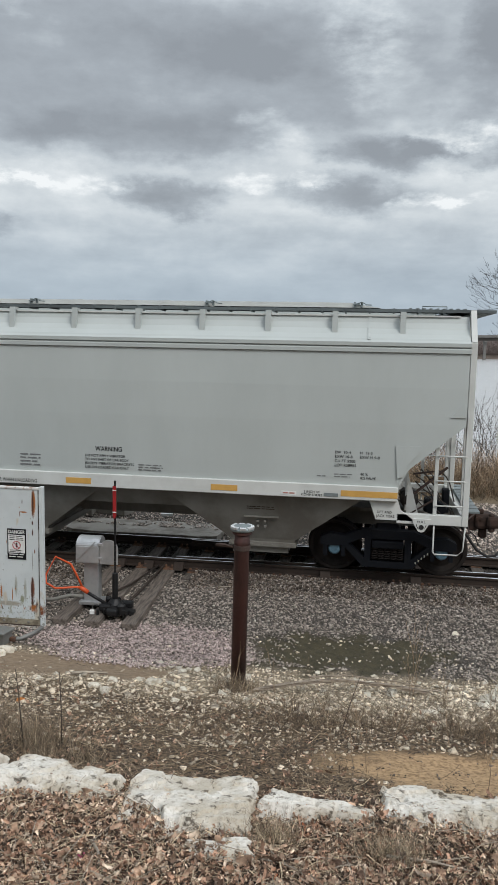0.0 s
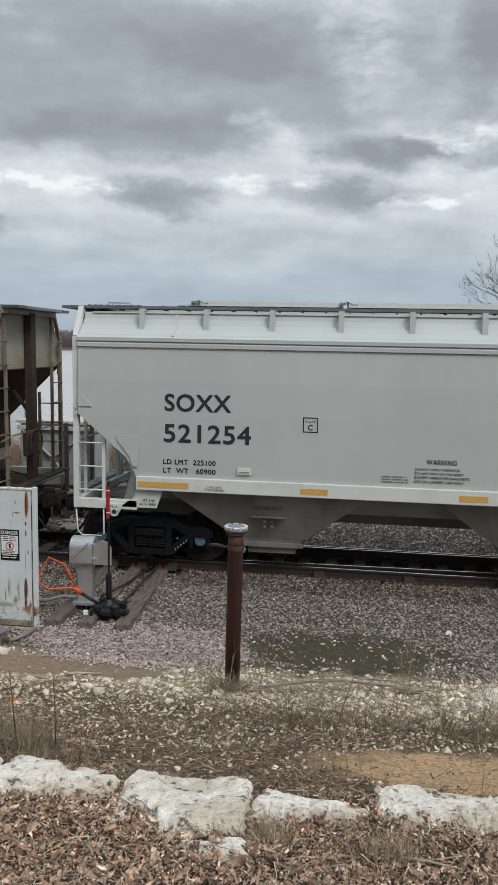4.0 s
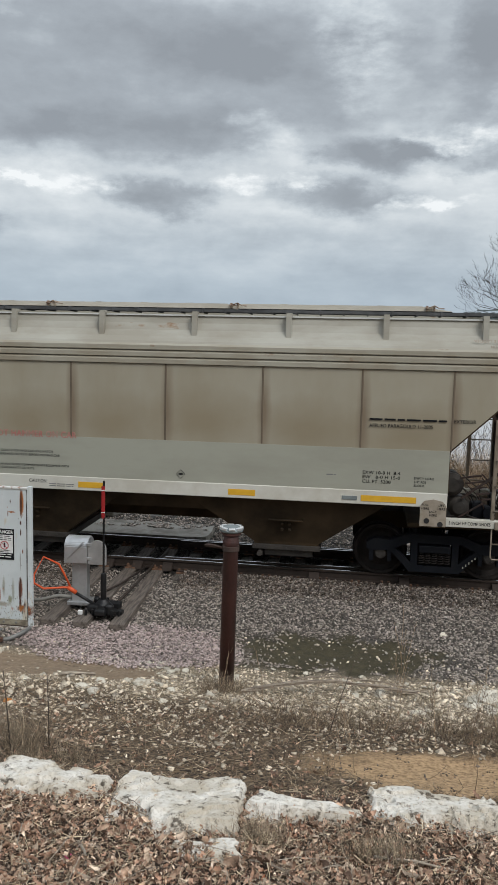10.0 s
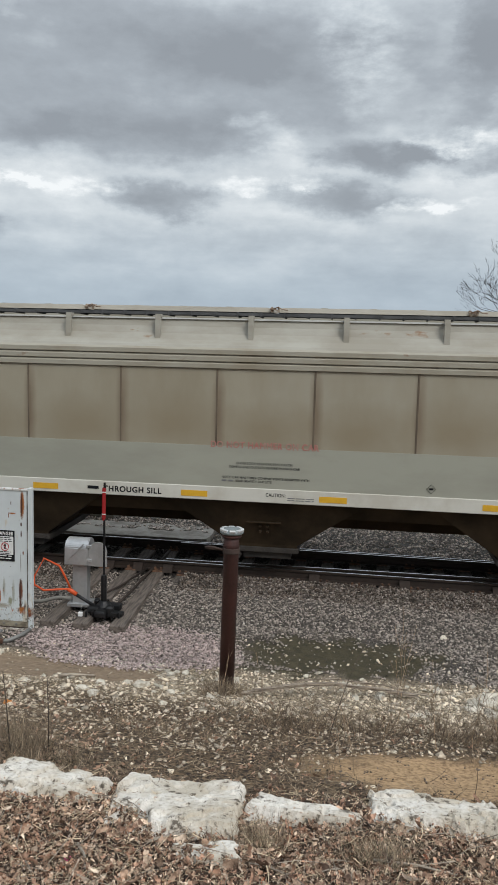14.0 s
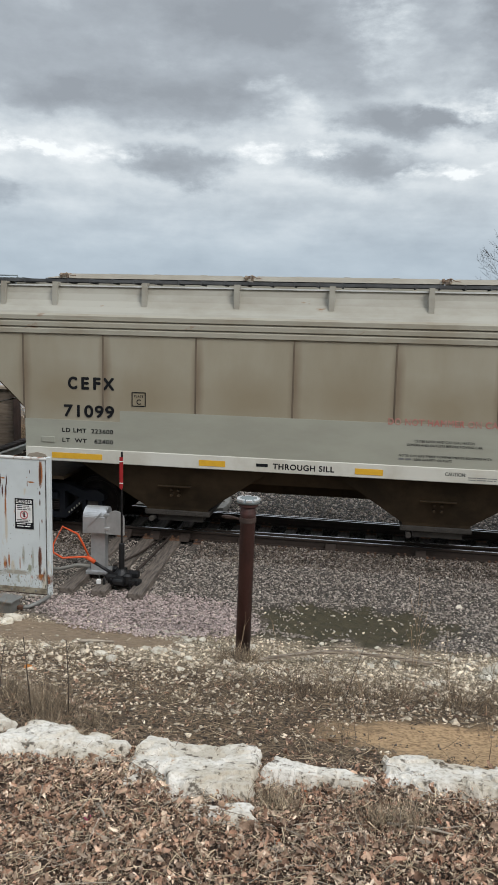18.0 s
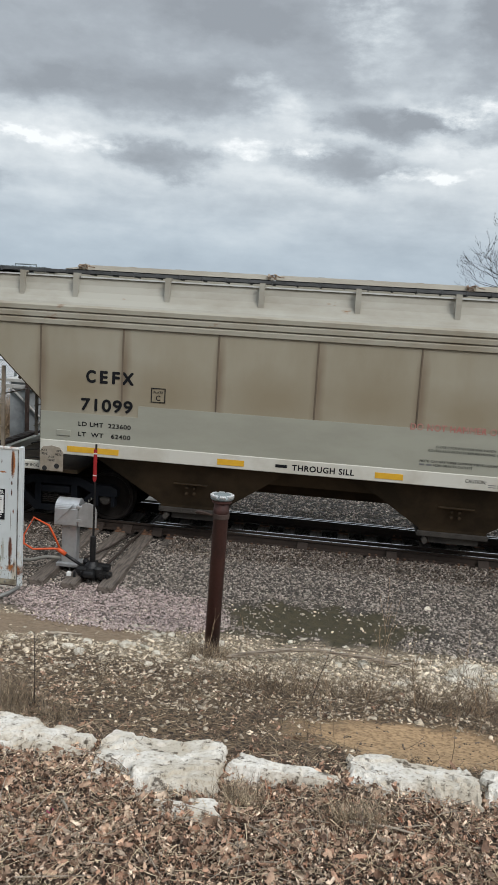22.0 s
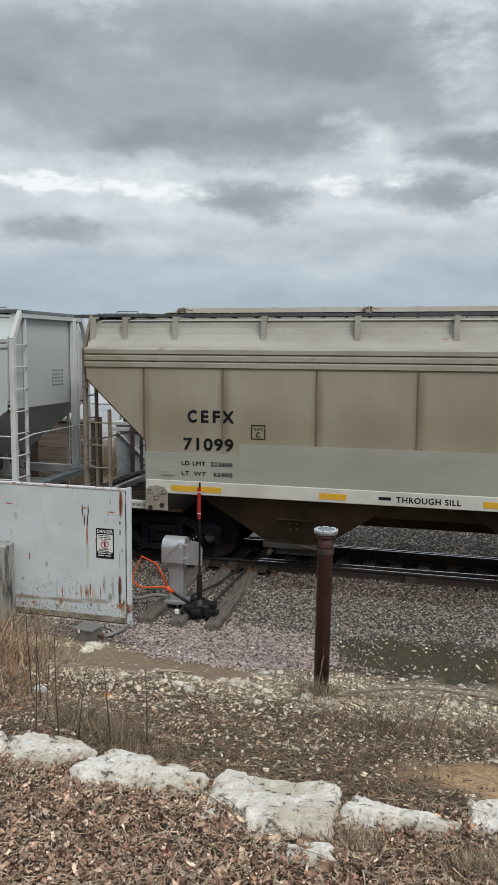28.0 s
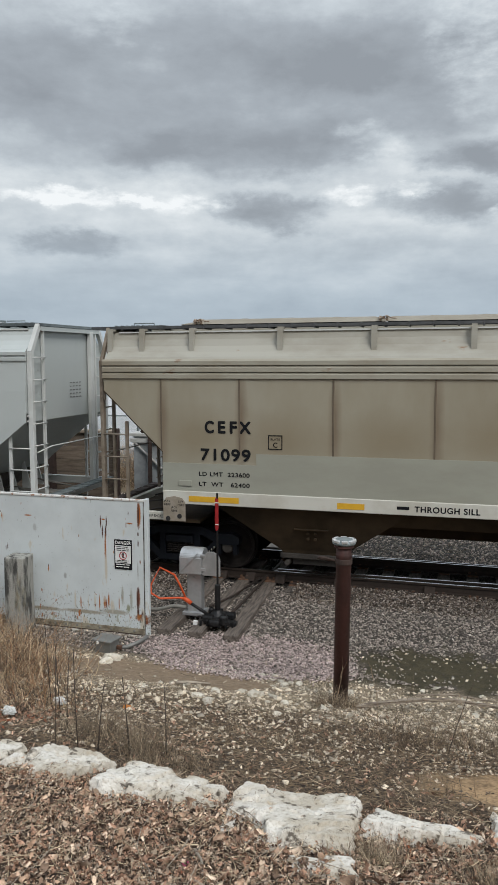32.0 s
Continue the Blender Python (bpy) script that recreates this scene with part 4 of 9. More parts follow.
    for e in (-1, 1):
        for s in (-1, 1):
            bm = bmesh.new()
            wp = 0.034 if spec["kind"] == "tan" else 0.05
            bm_box(bm, *sorted((e * (xp - wp), e * (xp + wp))), *sorted((s * 1.46, s * 1.56)), z_plat0, z_chord - 0.02, bevel=0.008)
            bm_beam(bm, (e * xp, s * 1.51, z_chord - 0.03), (e * xp, s * 1.20, z_walk - 0.03), 1.8 * wp, 1.8 * wp, up=(1, 0, 0))
            post = part("corner_post", bm, P["post"], car)
            bm = bmesh.new()
            bm_box(bm, *sorted((e * (xp - 0.06), e * half)), *sorted((s * 1.53, s * 1.60)), spec["gusset"] - 0.13, spec["gusset"] + 0.09, bevel=0.01)
            bm_lathe(bm, [(0.018, s * 1.60), (0.018, s * 1.615)], "y", 6, (e * (xp - 0.03), 0, spec["gusset"] + 0.05))
            bm_lathe(bm, [(0.018, s * 1.60), (0.018, s * 1.615)], "y", 6, (e * (xp - 0.03), 0, spec["gusset"] - 0.05))
            part("gusset_plate", bm, P["post"], post)
            # side ladder
            top = spec["ladder_top"]
            bm = bmesh.new()
            bm_box(bm, *sorted((e * (xl - 0.03), e * (xl + 0.03))), *sorted((s * 1.48, s * 1.53)), z_plat0, top, bevel=0.006)
            part("ladder_post", bm, P["post"], car)
            add_ladder(car, "side_rung", P["post"], (e * xl, s * 1.55), (e * xp, s * 1.55), z_plat1 + 0.16, top - 0.05, 0.415)
            # end ladder
            bm = bmesh.new()
            bm_box(bm, *sorted((e * (xp - 0.03), e * (xp + 0.03))), *sorted((s * 1.04, s * 1.09)), z_plat0, z_walk - 0.1, bevel=0.006)
            part("end_ladder_post", bm, P["post"], car)
            add_ladder(car, "end_rung", P["post"], (e * (xp + 0.05), s * 1.51), (e * (xp + 0.05), s * 1.06), z_plat1 + 0.20, z_chord + 0.1, 0.42)
            # the sill beam of the end and its stirrup
            bm = bmesh.new()
            bm_box(bm, *sorted((e * (lev[0][1] + 0.004), e * (xp + 0.05))), *sorted((s * 1.44, s * 1.55)), z_plat0, z_plat1, bevel=0.01)
            part("end_sill_side", bm, P["plat"], car)
            bm = bmesh.new()
            bm_tube(bm, [(e * xl, s * 1.52, z_plat0 + 0.05), (e * xl, s * 1.52, 0.58), (e * (xl + 0.03), s * 1.52, 0.54), (e * (xp - 0.09), s * 1.52, 0.54),
                         (e * (xp - 0.01), s * 1.52, 0.62), (e * (xp + 0.02), s * 1.52, z_plat0 + 0.05)], 0.014, 6)
            if spec["kind"] == "tan":
                bm_tube(bm, [(e * xl, s * 1.52, 0.80), (e * (xp + 0.02), s * 1.52, 0.80)], 0.014, 6)
            part("stirrup_step", bm, P["post"], car)
        # end beam, crossover platform, handrail, inner struts
        bm = bmesh.new()
        bm_box(bm, *sorted((e * (xp - 0.06), e * (xp + 0.05))), -1.44, 1.44, z_plat0, z_plat1, bevel=0.01)
        part("end_sill", bm, P["plat"], car)
        bm = bmesh.new()
        for k in range(9):
            bm_box(bm, *sorted((e * (xp + 0.06), e * (xp + 0.27))), -1.3 + k * 0.3, -1.06 + k * 0.3, z_plat1 + 0.01, z_plat1 + 0.04)
        bm_box(bm, *sorted((e * (xp + 0.05), e * (xp + 0.07))), -1.4, 1.4, z_plat1 - 0.03, z_plat1 + 0.05)
        part("crossover_platform", bm, P["step"], car, "grating crossover platform")
        bm = bmesh.new()
        bm_tube(bm, [(e * (xp + 0.06), -1.45, 2.12), (e * (xp + 0.10), -1.0, 2.2), (e * (xp + 0.10), 1.0, 2.2), (e * (xp + 0.06), 1.45, 2.12)], 0.014, 6)
        part("end_handrail", bm, P["post"], car)
        for y in ((0.85,) if spec["kind"] == "grey" else ()):
            bm = bmesh.new()
            bm_box(bm, *sorted((e * (xp - 0.03), e * (xp + 0.06))), y - 0.07, y + 0.07, z_plat1, z_walk - 0.1, bevel=0.008)
            part("end_post", bm, P["post"], car)
        bm = bmesh.new()
        bm_box(bm, *sorted((e * (xp - 0.05), e * (xp + 0.05))), -1.2, 1.2, z_walk - 0.14, z_walk - 0.055)
        part("end_header", bm, P["roof"], car)
        bm = bmesh.new()
        wide = 1.40 if spec["kind"] == "tan" else 0.50
        bm_box(bm, *sorted((e * (lev[0][1] - 0.6), e * (xp - 0.07))), -wide, wide, 1.0, 1.06)
        part("end_floor", bm, P["under"], car)
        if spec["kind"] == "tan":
            # dark brown sheet laid over the body's own slope face
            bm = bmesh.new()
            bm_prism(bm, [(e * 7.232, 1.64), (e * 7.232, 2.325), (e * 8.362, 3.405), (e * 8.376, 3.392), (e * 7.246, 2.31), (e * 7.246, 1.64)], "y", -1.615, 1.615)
            part("slope_sheet", bm, M["hopper_brown"], car, "dark brown end slope sheet")
        # gear on the end floor: a few pipes, and at the brake end drums, valve, rods and levers
        x0 = lev[0][1] + 0.16
        rnd = random.Random(int(31 + 7 * e + 100 * half))
        dim = M["drum"] if spec["kind"] == "tan" else M["hopper_grey"]
        for k in range(3):
            y = -1.0 + 0.8 * k
            bm = bmesh.new()
            bm_tube(bm, [(e * (x0 - 0.1), y, 1.12 + 0.04 * k), (e * (x0 + 0.25), y + 0.1, 1.14 + 0.05 * k), (e * (x0 + 0.5), y - 0.1, 1.10 + 0.07 * k), (e * (xp - 0.1), y, 1.10)], 0.017, 6)
            part("train_pipe", bm, dim, car)
        if spec["kind"] == "grey":
            # upright stiffening plates under the slope sheet
            for k in range(5):
                bm = bmesh.new()
                bm_prism(bm, [(e * (x0 + 0.02), 1.07), (e * (x0 + 0.24), 1.07), (e * (x0 + 0.14), 1.42 + 0.05 * (k % 2)), (e * (x0 + 0.02), 1.86)], "y", -1.1 + 0.5 * k, -1.07 + 0.5 * k)
                part("slope_stiffener", bm, P["post"], car)
        if e == spec["brake_end"]:
            drums = ((0.0, -0.62, 1.66, 0.20), (0.12, -0.70, 1.28, 0.175)) if spec["kind"] == "tan" else ((0.10, -0.3, 1.26, 0.16),)
            for dx, y, z, r in drums:
                bm = bmesh.new()
                bm_lathe(bm, [(0.04, y - 0.32), (0.6 * r, y - 0.31), (r, y - 0.25), (r, y + 0.25), (0.6 * r, y + 0.31)], "y", 20, (e * (x0 + dx), 0, z))
                bm_lathe(bm, [(r + 0.008, y - 0.13), (r + 0.008, y - 0.10)], "y", 20, (e * (x0 + dx), 0, z))
                part("air_reservoir", bm, M["drum"], car, "grimy air tank with a strap", smooth=False)
            bm = bmesh.new()
            bm_box(bm, *sorted((e * (x0 + 0.34), e * (x0 + 0.56))), -0.9, -0.62, 1.08, 1.36, bevel=0.04)
            bm_lathe(bm, [(0.09, -0.98), (0.10, -0.9), (0.10, -0.7)], "y", 14, (e * (x0 + 0.62), 0, 1.2))
            bm_box(bm, *sorted((e * (x0 + 0.66), e * (x0 + 0.78))), -0.7, -0.5, 1.08, 1.5, bevel=0.02)
            part("brake_valve", bm, M["black_steel"], car)
            for k in range(9):
                bm = bmesh.new()
                u, v = rnd.uniform(0.1, 0.7), rnd.uniform(-1.1, -0.1)
                z = rnd.uniform(1.15, 1.85)
                pts = [(e * (x0 + u), v, z), (e * (x0 + u + 0.16), v + 0.03, z - 0.08 - 0.1 * rnd.random()), (e * (x0 + u + rnd.uniform(0.2, 0.34)), v + 0.05, z - rnd.uniform(0.2, 0.42)), (e * (x0 + u + 0.36), v + 0.06, 1.10)]
                bm_tube(bm, pts, rnd.choice((0.010, 0.013, 0.018)), 6)
                part("brake_pipe", bm, M["dark_rust"] if k % 2 and spec["kind"] == "tan" else M["drum"], car)
            for k in range(5 if spec["kind"] == "tan" else 1):
                bm = bmesh.new()
                bm_beam(bm, (e * (x0 + 0.12 + 0.09 * k), -1.0, 1.80 - 0.09 * k), (e * (x0 + 0.48 + 0.05 * k), -0.9, 1.84 - 0.10 * k), 0.025, 0.03)
                part("brake_lever", bm, M["dark_rust"], car)
            bm = bmesh.new()
            bm_beam(bm, (e * (x0 + 0.14), -1.05, 1.46), (e * (xp - 0.25), -0.9, 1.92), 0.05, 0.03)
            bm_beam(bm, (e * (x0 + 0.05), -1.1, 1.10), (e * (x0 + 0.52), -1.05, 1.40), 0.03, 0.025)
            part("brake_rod", bm, M["dark_rust"], car)
            if spec["kind"] == "tan":
                box_part("brake_post", M["dark_rust"], car, *sorted((e * (xp - 0.07), e * (xp + 0.08))), -0.10, 0.12, z_plat1, z_walk - 0.1, bevel=0.01, label="rust-brown centre post")
                box_part("brake_post", M["dark_rust"], car, *sorted((e * (xp - 0.21), e * (xp - 0.12))), 0.25, 0.38, z_plat0, 2.95, bevel=0.01, label="rust-brown strut")
        if spec["kind"] == "tan":
            bm = bmesh.new()
            bm_beam(bm, (e * (xp - 0.42), 0.1, 2.97), (e * (xp - 0.04), 0.1, 2.48), 0.05, 0.06)
            part("slope_brace", bm, M["dark_rust"], car)
            box_part("step_block", M["post_tan"], car, *sorted((e * (xl + 0.035), e * (xp + 0.045))), -1.575, -1.552, z_plat0 - 0.01, z_plat1 - 0.02, bevel=0.008)
        add_coupler(car, xp + 0.05, spec["reach"], e, M["rubber"])
        if e == spec["brake_end"] and spec["kind"] == "tan":
            bm = bmesh.new()
            ring = [(e * (xp + 0.26), -0.35 + 0.27 * math.cos(a), 2.0 + 0.27 * math.sin(a)) for a in np.linspace(0, 2 * math.pi, 25)]
            bm_tube(bm, ring, 0.014, 6)
            for a in np.arange(0, 2 * math.pi, math.pi / 3):
                bm_tube(bm, [(e * (xp + 0.18), -0.35, 2.0), (e * (xp + 0.26), -0.35 + 0.26 * math.cos(a), 2.0 + 0.26 * math.sin(a))], 0.011, 5)
            bm_box(bm, *sorted((e * (xp + 0.02), e * (xp + 0.16))), -0.48, -0.22, 1.72, 2.22, bevel=0.05)
            part("hand_brake", bm, M["dark_rust"], car, "hand brake housing with spoked wheel")
    for x in (-spec["truck"], spec["truck"]):
        lift, lean = spec.get("settle", (0.0, 0.0))
        add_truck(car, x, P["cap"], spec["truck_label"]).matrix_basis = pose(x, 0, x * math.sin(radians(lean)) - lift)
    return car


BRACKETS_GREY = [-6.84, -5.71, -4.58, -3.43, -2.27, -1.12, 0.05, 1.2, 2.35, 3.48, 4.61, 5.73, 6.84]
GREY = dict(kind="grey", label="light grey covered hopper car with dark lettering, standing on the rails",
            levels=[(1.42, 6.86, 1.585), (1.66, 6.88, 1.60), (1.78, 6.93, 1.605), (1.97, 7.04, 1.61), (2.71, 7.90, 1.62), (3.30, 7.905, 1.61), (3.86, 7.91, 1.58)],
            chord=4.06, ridges=2, sill=(1.42, 1.66), walk=4.58, seams=(-6.25, 6.3), latches=(-6.08, -3.4, 0.05, 3.43, 6.1), brackets=BRACKETS_GREY, gusset=2.78, post=7.97, ladder=7.48, ladder_top=2.45,
            platform=(1.04, 1.21), truck=6.755, reach=8.72, brake_end=1, truck_label="black four-wheel truck with blue bearing caps",
            reflectors=[(6.395, 0.93), (3.955, 0.46), (1.36, 0.46), (-1.19, 0.46), (-3.785, 0.46), (-6.38, 0.90)],
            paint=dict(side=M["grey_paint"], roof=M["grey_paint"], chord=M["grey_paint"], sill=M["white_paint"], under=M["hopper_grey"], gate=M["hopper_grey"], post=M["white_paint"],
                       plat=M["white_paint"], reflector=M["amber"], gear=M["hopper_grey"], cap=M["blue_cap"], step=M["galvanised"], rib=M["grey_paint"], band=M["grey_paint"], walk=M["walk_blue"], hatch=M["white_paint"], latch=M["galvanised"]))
TAN = dict(kind="tan", settle=(-0.035, -0.27), label="weathered tan ribbed hopper car with a repainted grey band", levels=[
            (1.39, 7.23, 1.59), (1.63, 7.23, 1.62), (2.33, 7.23, 1.63), (3.41, 8.36, 1.625), (3.62, 8.37, 1.624)],
           chord=3.97, ridges=3, sill=(1.39, 1.63), walk=4.57, seams=(), latches=(-6.95, -3.46, 0.0, 3.46, 6.93), brackets=[8.34, 7.73, 6.14, 4.53, 2.92, 1.29, -0.31, -1.92, -3.52, -5.13, -6.75, -7.71, -8.34],
           gusset=3.36, post=8.45, ladder=7.98, ladder_top=2.85, platform=(1.06, 1.20), truck=7.13, reach=9.2, brake_end=1,
           truck_label="black four-wheel truck with rusty bearing caps", ribs=[s * x for x in (7.25, 5.79, 4.15, 2.49, 0.82) for s in (-1, 1)], rib_foot=2.33, band=(1.63, 2.33),
           reflectors=[(6.28, 0.90), (3.83, 0.46), (1.18, 0.46), (-1.18, 0.46), (-3.84, 0.46), (-6.27, 0.93)],
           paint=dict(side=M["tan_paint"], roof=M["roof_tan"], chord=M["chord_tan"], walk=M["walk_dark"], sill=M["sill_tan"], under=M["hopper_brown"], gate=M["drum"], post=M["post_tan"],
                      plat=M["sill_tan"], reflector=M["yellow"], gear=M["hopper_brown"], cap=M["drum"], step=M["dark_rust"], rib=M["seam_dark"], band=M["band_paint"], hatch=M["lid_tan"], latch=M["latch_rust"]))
CARS = [(-6.28, build_car(GREY)), (-24.20, build_car(TAN)),
        (-42.12, build_car(dict(GREY, brake_end=-1, overhang=0.12, levels=[(1.42, 6.30, 1.585), (1.66, 6.55, 1.60), (1.78, 6.70, 1.605), (1.97, 6.93, 1.61), (2.71, 7.90, 1.62), (3.30, 7.905, 1.61), (3.86, 7.91, 1.58)], reflectors=[], label="pale grey covered hopper car with an end ladder, coupled behind")))]


SETTLE = {-24.20: TAN["settle"]}   # the tan car hangs a little lower at its rear end


# ---------------------------------------------------------------- lettering on the cars
def letter_grey(car):
    y, ink, big = -1.612, M["ink"], M["navy_ink"]
    letters("reporting_mark", "SOXX", -6.37, -1.6215, 2.81, 0.285, big, car, "large dark blue letters", width=1.13, bold=1.35)
    letters("car_number", "521254", -6.39, -1.6205, 2.28, 0.30, big, car, "large dark blue digits", width=1.49, bold=1.35)
    letters("load_limit", "LD LMT  225100", -6.39, -1.6125, 1.89, 0.085, ink, car, width=0.91, bold=1.5)
    letters("light_weight", "LT  WT   60900", -6.39, -1.609, 1.74, 0.085, ink, car, width=0.91, bold=1.5)
    plate_box(car, -3.875, 2.645, -1.6225)
    for x in (-1.72, 1.90):
        letters("warning_heading", "WARNING", x, -1.6145, 2.06, 0.082, ink, car, width=0.48, align="CENTER")
        for i, row in enumerate(("DO NOT APPLY VIBRATOR", "TO ANY PART OF CAR BODY", "EXCEPT VIBRATOR BRACKETS", "USE ON LOADED CAR ONLY")):
            letters("warning_text", row, x - 0.43, -1.6135, 1.955 - 0.068 * i, 0.043, ink, car, width=(0.72, 0.79, 0.88, 0.79)[i])
    bars("small_print", -2.68, -1.612, 1.85, 0.45, 0.13, 3, M["small_ink"], car)
    bars("small_print", 2.43, -1.612, 1.86, 0.45, 0.13, 3, M["small_ink"], car)
    bars("small_print", 0.27, -1.612, 1.97, 0.38, 0.24, 4, M["small_ink"], car)
    for i, (a, b) in enumerate((("EW  10-4", "H  13-3"), ("EXW 10-8", "EXW H 9-0"), ("CU FT 5200", ""), ("LOT R50955", ""))):
        letters("size_text", a, 5.81, -1.6165, 2.185 - 0.072 * i, 0.045, ink, car)
        if b:
            letters("size_text", b, 6.22, -1.6165, 2.185 - 0.072 * i, 0.045, ink, car)
    letters("size_text", "40 %", 6.24, -1.6095, 1.83, 0.042, ink, car)
    letters("size_text", "ICS VALVE", 6.24, -1.609, 1.765, 0.042, ink, car, width=0.25)
    bars("small_print", 5.81, -1.609, 1.85, 0.30, 0.08, 2, M["small_ink"], car)
    bars("small_print", 5.52, -1.609, 1.81, 0.16, 0.03, 1, M["small_ink"], car)
    letters("sill_text", "VENT CAR WHEN UNLOADING", -0.40, -1.652, 1.455, 0.062, ink, car, width=0.99)
    for x in (5.27, -5.66):
        letters("sill_text", "2 INCH HF", x + 0.04, -1.652, 1.505, 0.040, ink, car, width=0.27)
        letters("sill_text", "COMP SHOES", x, -1.652, 1.455, 0.040, ink, car, width=0.35)
    box_part("red_sticker", M["label_white"], car, 4.94, 5.19, -1.655, -1.651, 1.455, 1.515)
    bars("sticker_print", 4.96, -1.656, 1.505, 0.21, 0.04, 1, M["red_ink"], car)
    box_part("tag_plate", M["galvanised"], car, 5.65, 5.89, -1.662, -1.651, 1.46, 1.52, bevel=0.004, label="bare metal tag plate")
    box_part("tag_plate", M["white_paint"], car, -5.09, -4.86, -1.640, -1.618, 1.76, 1.88, bevel=0.006, label="white routing card holder")
    box_part("tag_slot", M["hopper_grey"], car, -5.06, -4.89, -1.644, -1.639, 1.79, 1.81)
    for e in (-1, 1):
        # raised reinforcing pads near the slope, the jacking pad and the tow plate
        bm = bmesh.new()
        bm_prism(bm, [(e * 6.80, 2.35), (e * 7.20, 2.35), (e * 7.20, 2.28), (e * 6.98, 2.00), (e * 6.93, 1.84), (e * 6.84, 1.81), (e * 6.82, 2.05)], "y", -1.635, -1.622)
        part("reinforcing_pad", bm, M["grey_paint"], car)
        bm = bmesh.new()
        bm_prism(bm, [(e * 7.64, 2.84), (e * 7.90, 2.84), (e * 7.90, 3.04), (e * 7.84, 3.06)], "y", -1.635, -1.618)
        part("reinforcing_pad", bm, M["grey_paint"], car)
        bm = bmesh.new()
        bm_prism(bm, [(e * 6.52, 1.09), (e * 7.16, 1.09), (e * 7.02, 1.20), (e * 6.93, 1.26), (e * 6.88, 1.42), (e * 6.40, 1.42)], "y", -1.55, -1.50)
        part("jacking_pad", bm, M["white_paint"], car)
        letters("pad_text", "LIFT AND", e * 6.66, -1.552, 1.20, 0.042, M["ink"], car, width=0.24, align="CENTER")
        letters("pad_text", "JACK HERE", e * 6.68, -1.552, 1.135, 0.042, M["ink"], car, width=0.30, align="CENTER")
        bm = bmesh.new()
        cx = e * 7.27
        bm_prism(bm, [(cx - 0.15, 1.14), (cx + 0.15, 1.14), (cx + 0.14, 1.08), (cx + 0.08, 0.98), (cx + 0.05, 0.93), (cx, 0.915), (cx - 0.05, 0.93), (cx - 0.08, 0.98), (cx - 0.14, 1.08)], "y", -1.585, -1.552)
        tow = part("tow_plate", bm, M["white_paint"], car, "white rounded tow plate")
        bm = bmesh.new()
        bm_lathe(bm, [(0.042, -1.589), (0.042, -1.584)], "y", 18, (cx, 0, 1.0))
        part("tow_hole", bm, M["rubber"], tow, "dark pull hole")
        letters("tow_text", "PULL", cx, -1.587, 1.075, 0.036, M["ink"], tow, width=0.13, align="CENTER")
        for k in (-1, 1):
            bm = bmesh.new()
            bm_tube(bm, [(cx + k * 0.08, -1.587, 1.05), (cx + k * 0.07, -1.587, 1.01), (cx + k * 0.045, -1.587, 0.97)], 0.005, 4)
            part("tow_arc", bm, M["ink"], tow)
    for x in (-4.57, 0.0, 4.57):
        bars("hopper_print", x - 0.25, -1.437, 1.19, 0.5, 0.07, 2, M["hopper_brown"], car)


def plate_box(car, x, z, y):
    """A small square outline with lettering in it."""
    bm = bmesh.new()
    for a, b, c, d in ((-0.125, 0.125, 0.11, 0.125), (-0.125, 0.125, -0.125, -0.11), (-0.125, -0.11, -0.11, 0.11), (0.11, 0.125, -0.11, 0.11)):
        bm_box(bm, x + a, x + b, y - 0.002, y + 0.001, z + c, z + d)
    part("clearance_plate", bm, M["ink"], car, "small square black outline")
    letters("plate_text", "PLATE", x, y, z + 0.035, 0.038, M["ink"], car, width=0.16, align="CENTER")
    letters("plate_text", "C", x, y, z - 0.085, 0.085, M["ink"], car, align="CENTER")


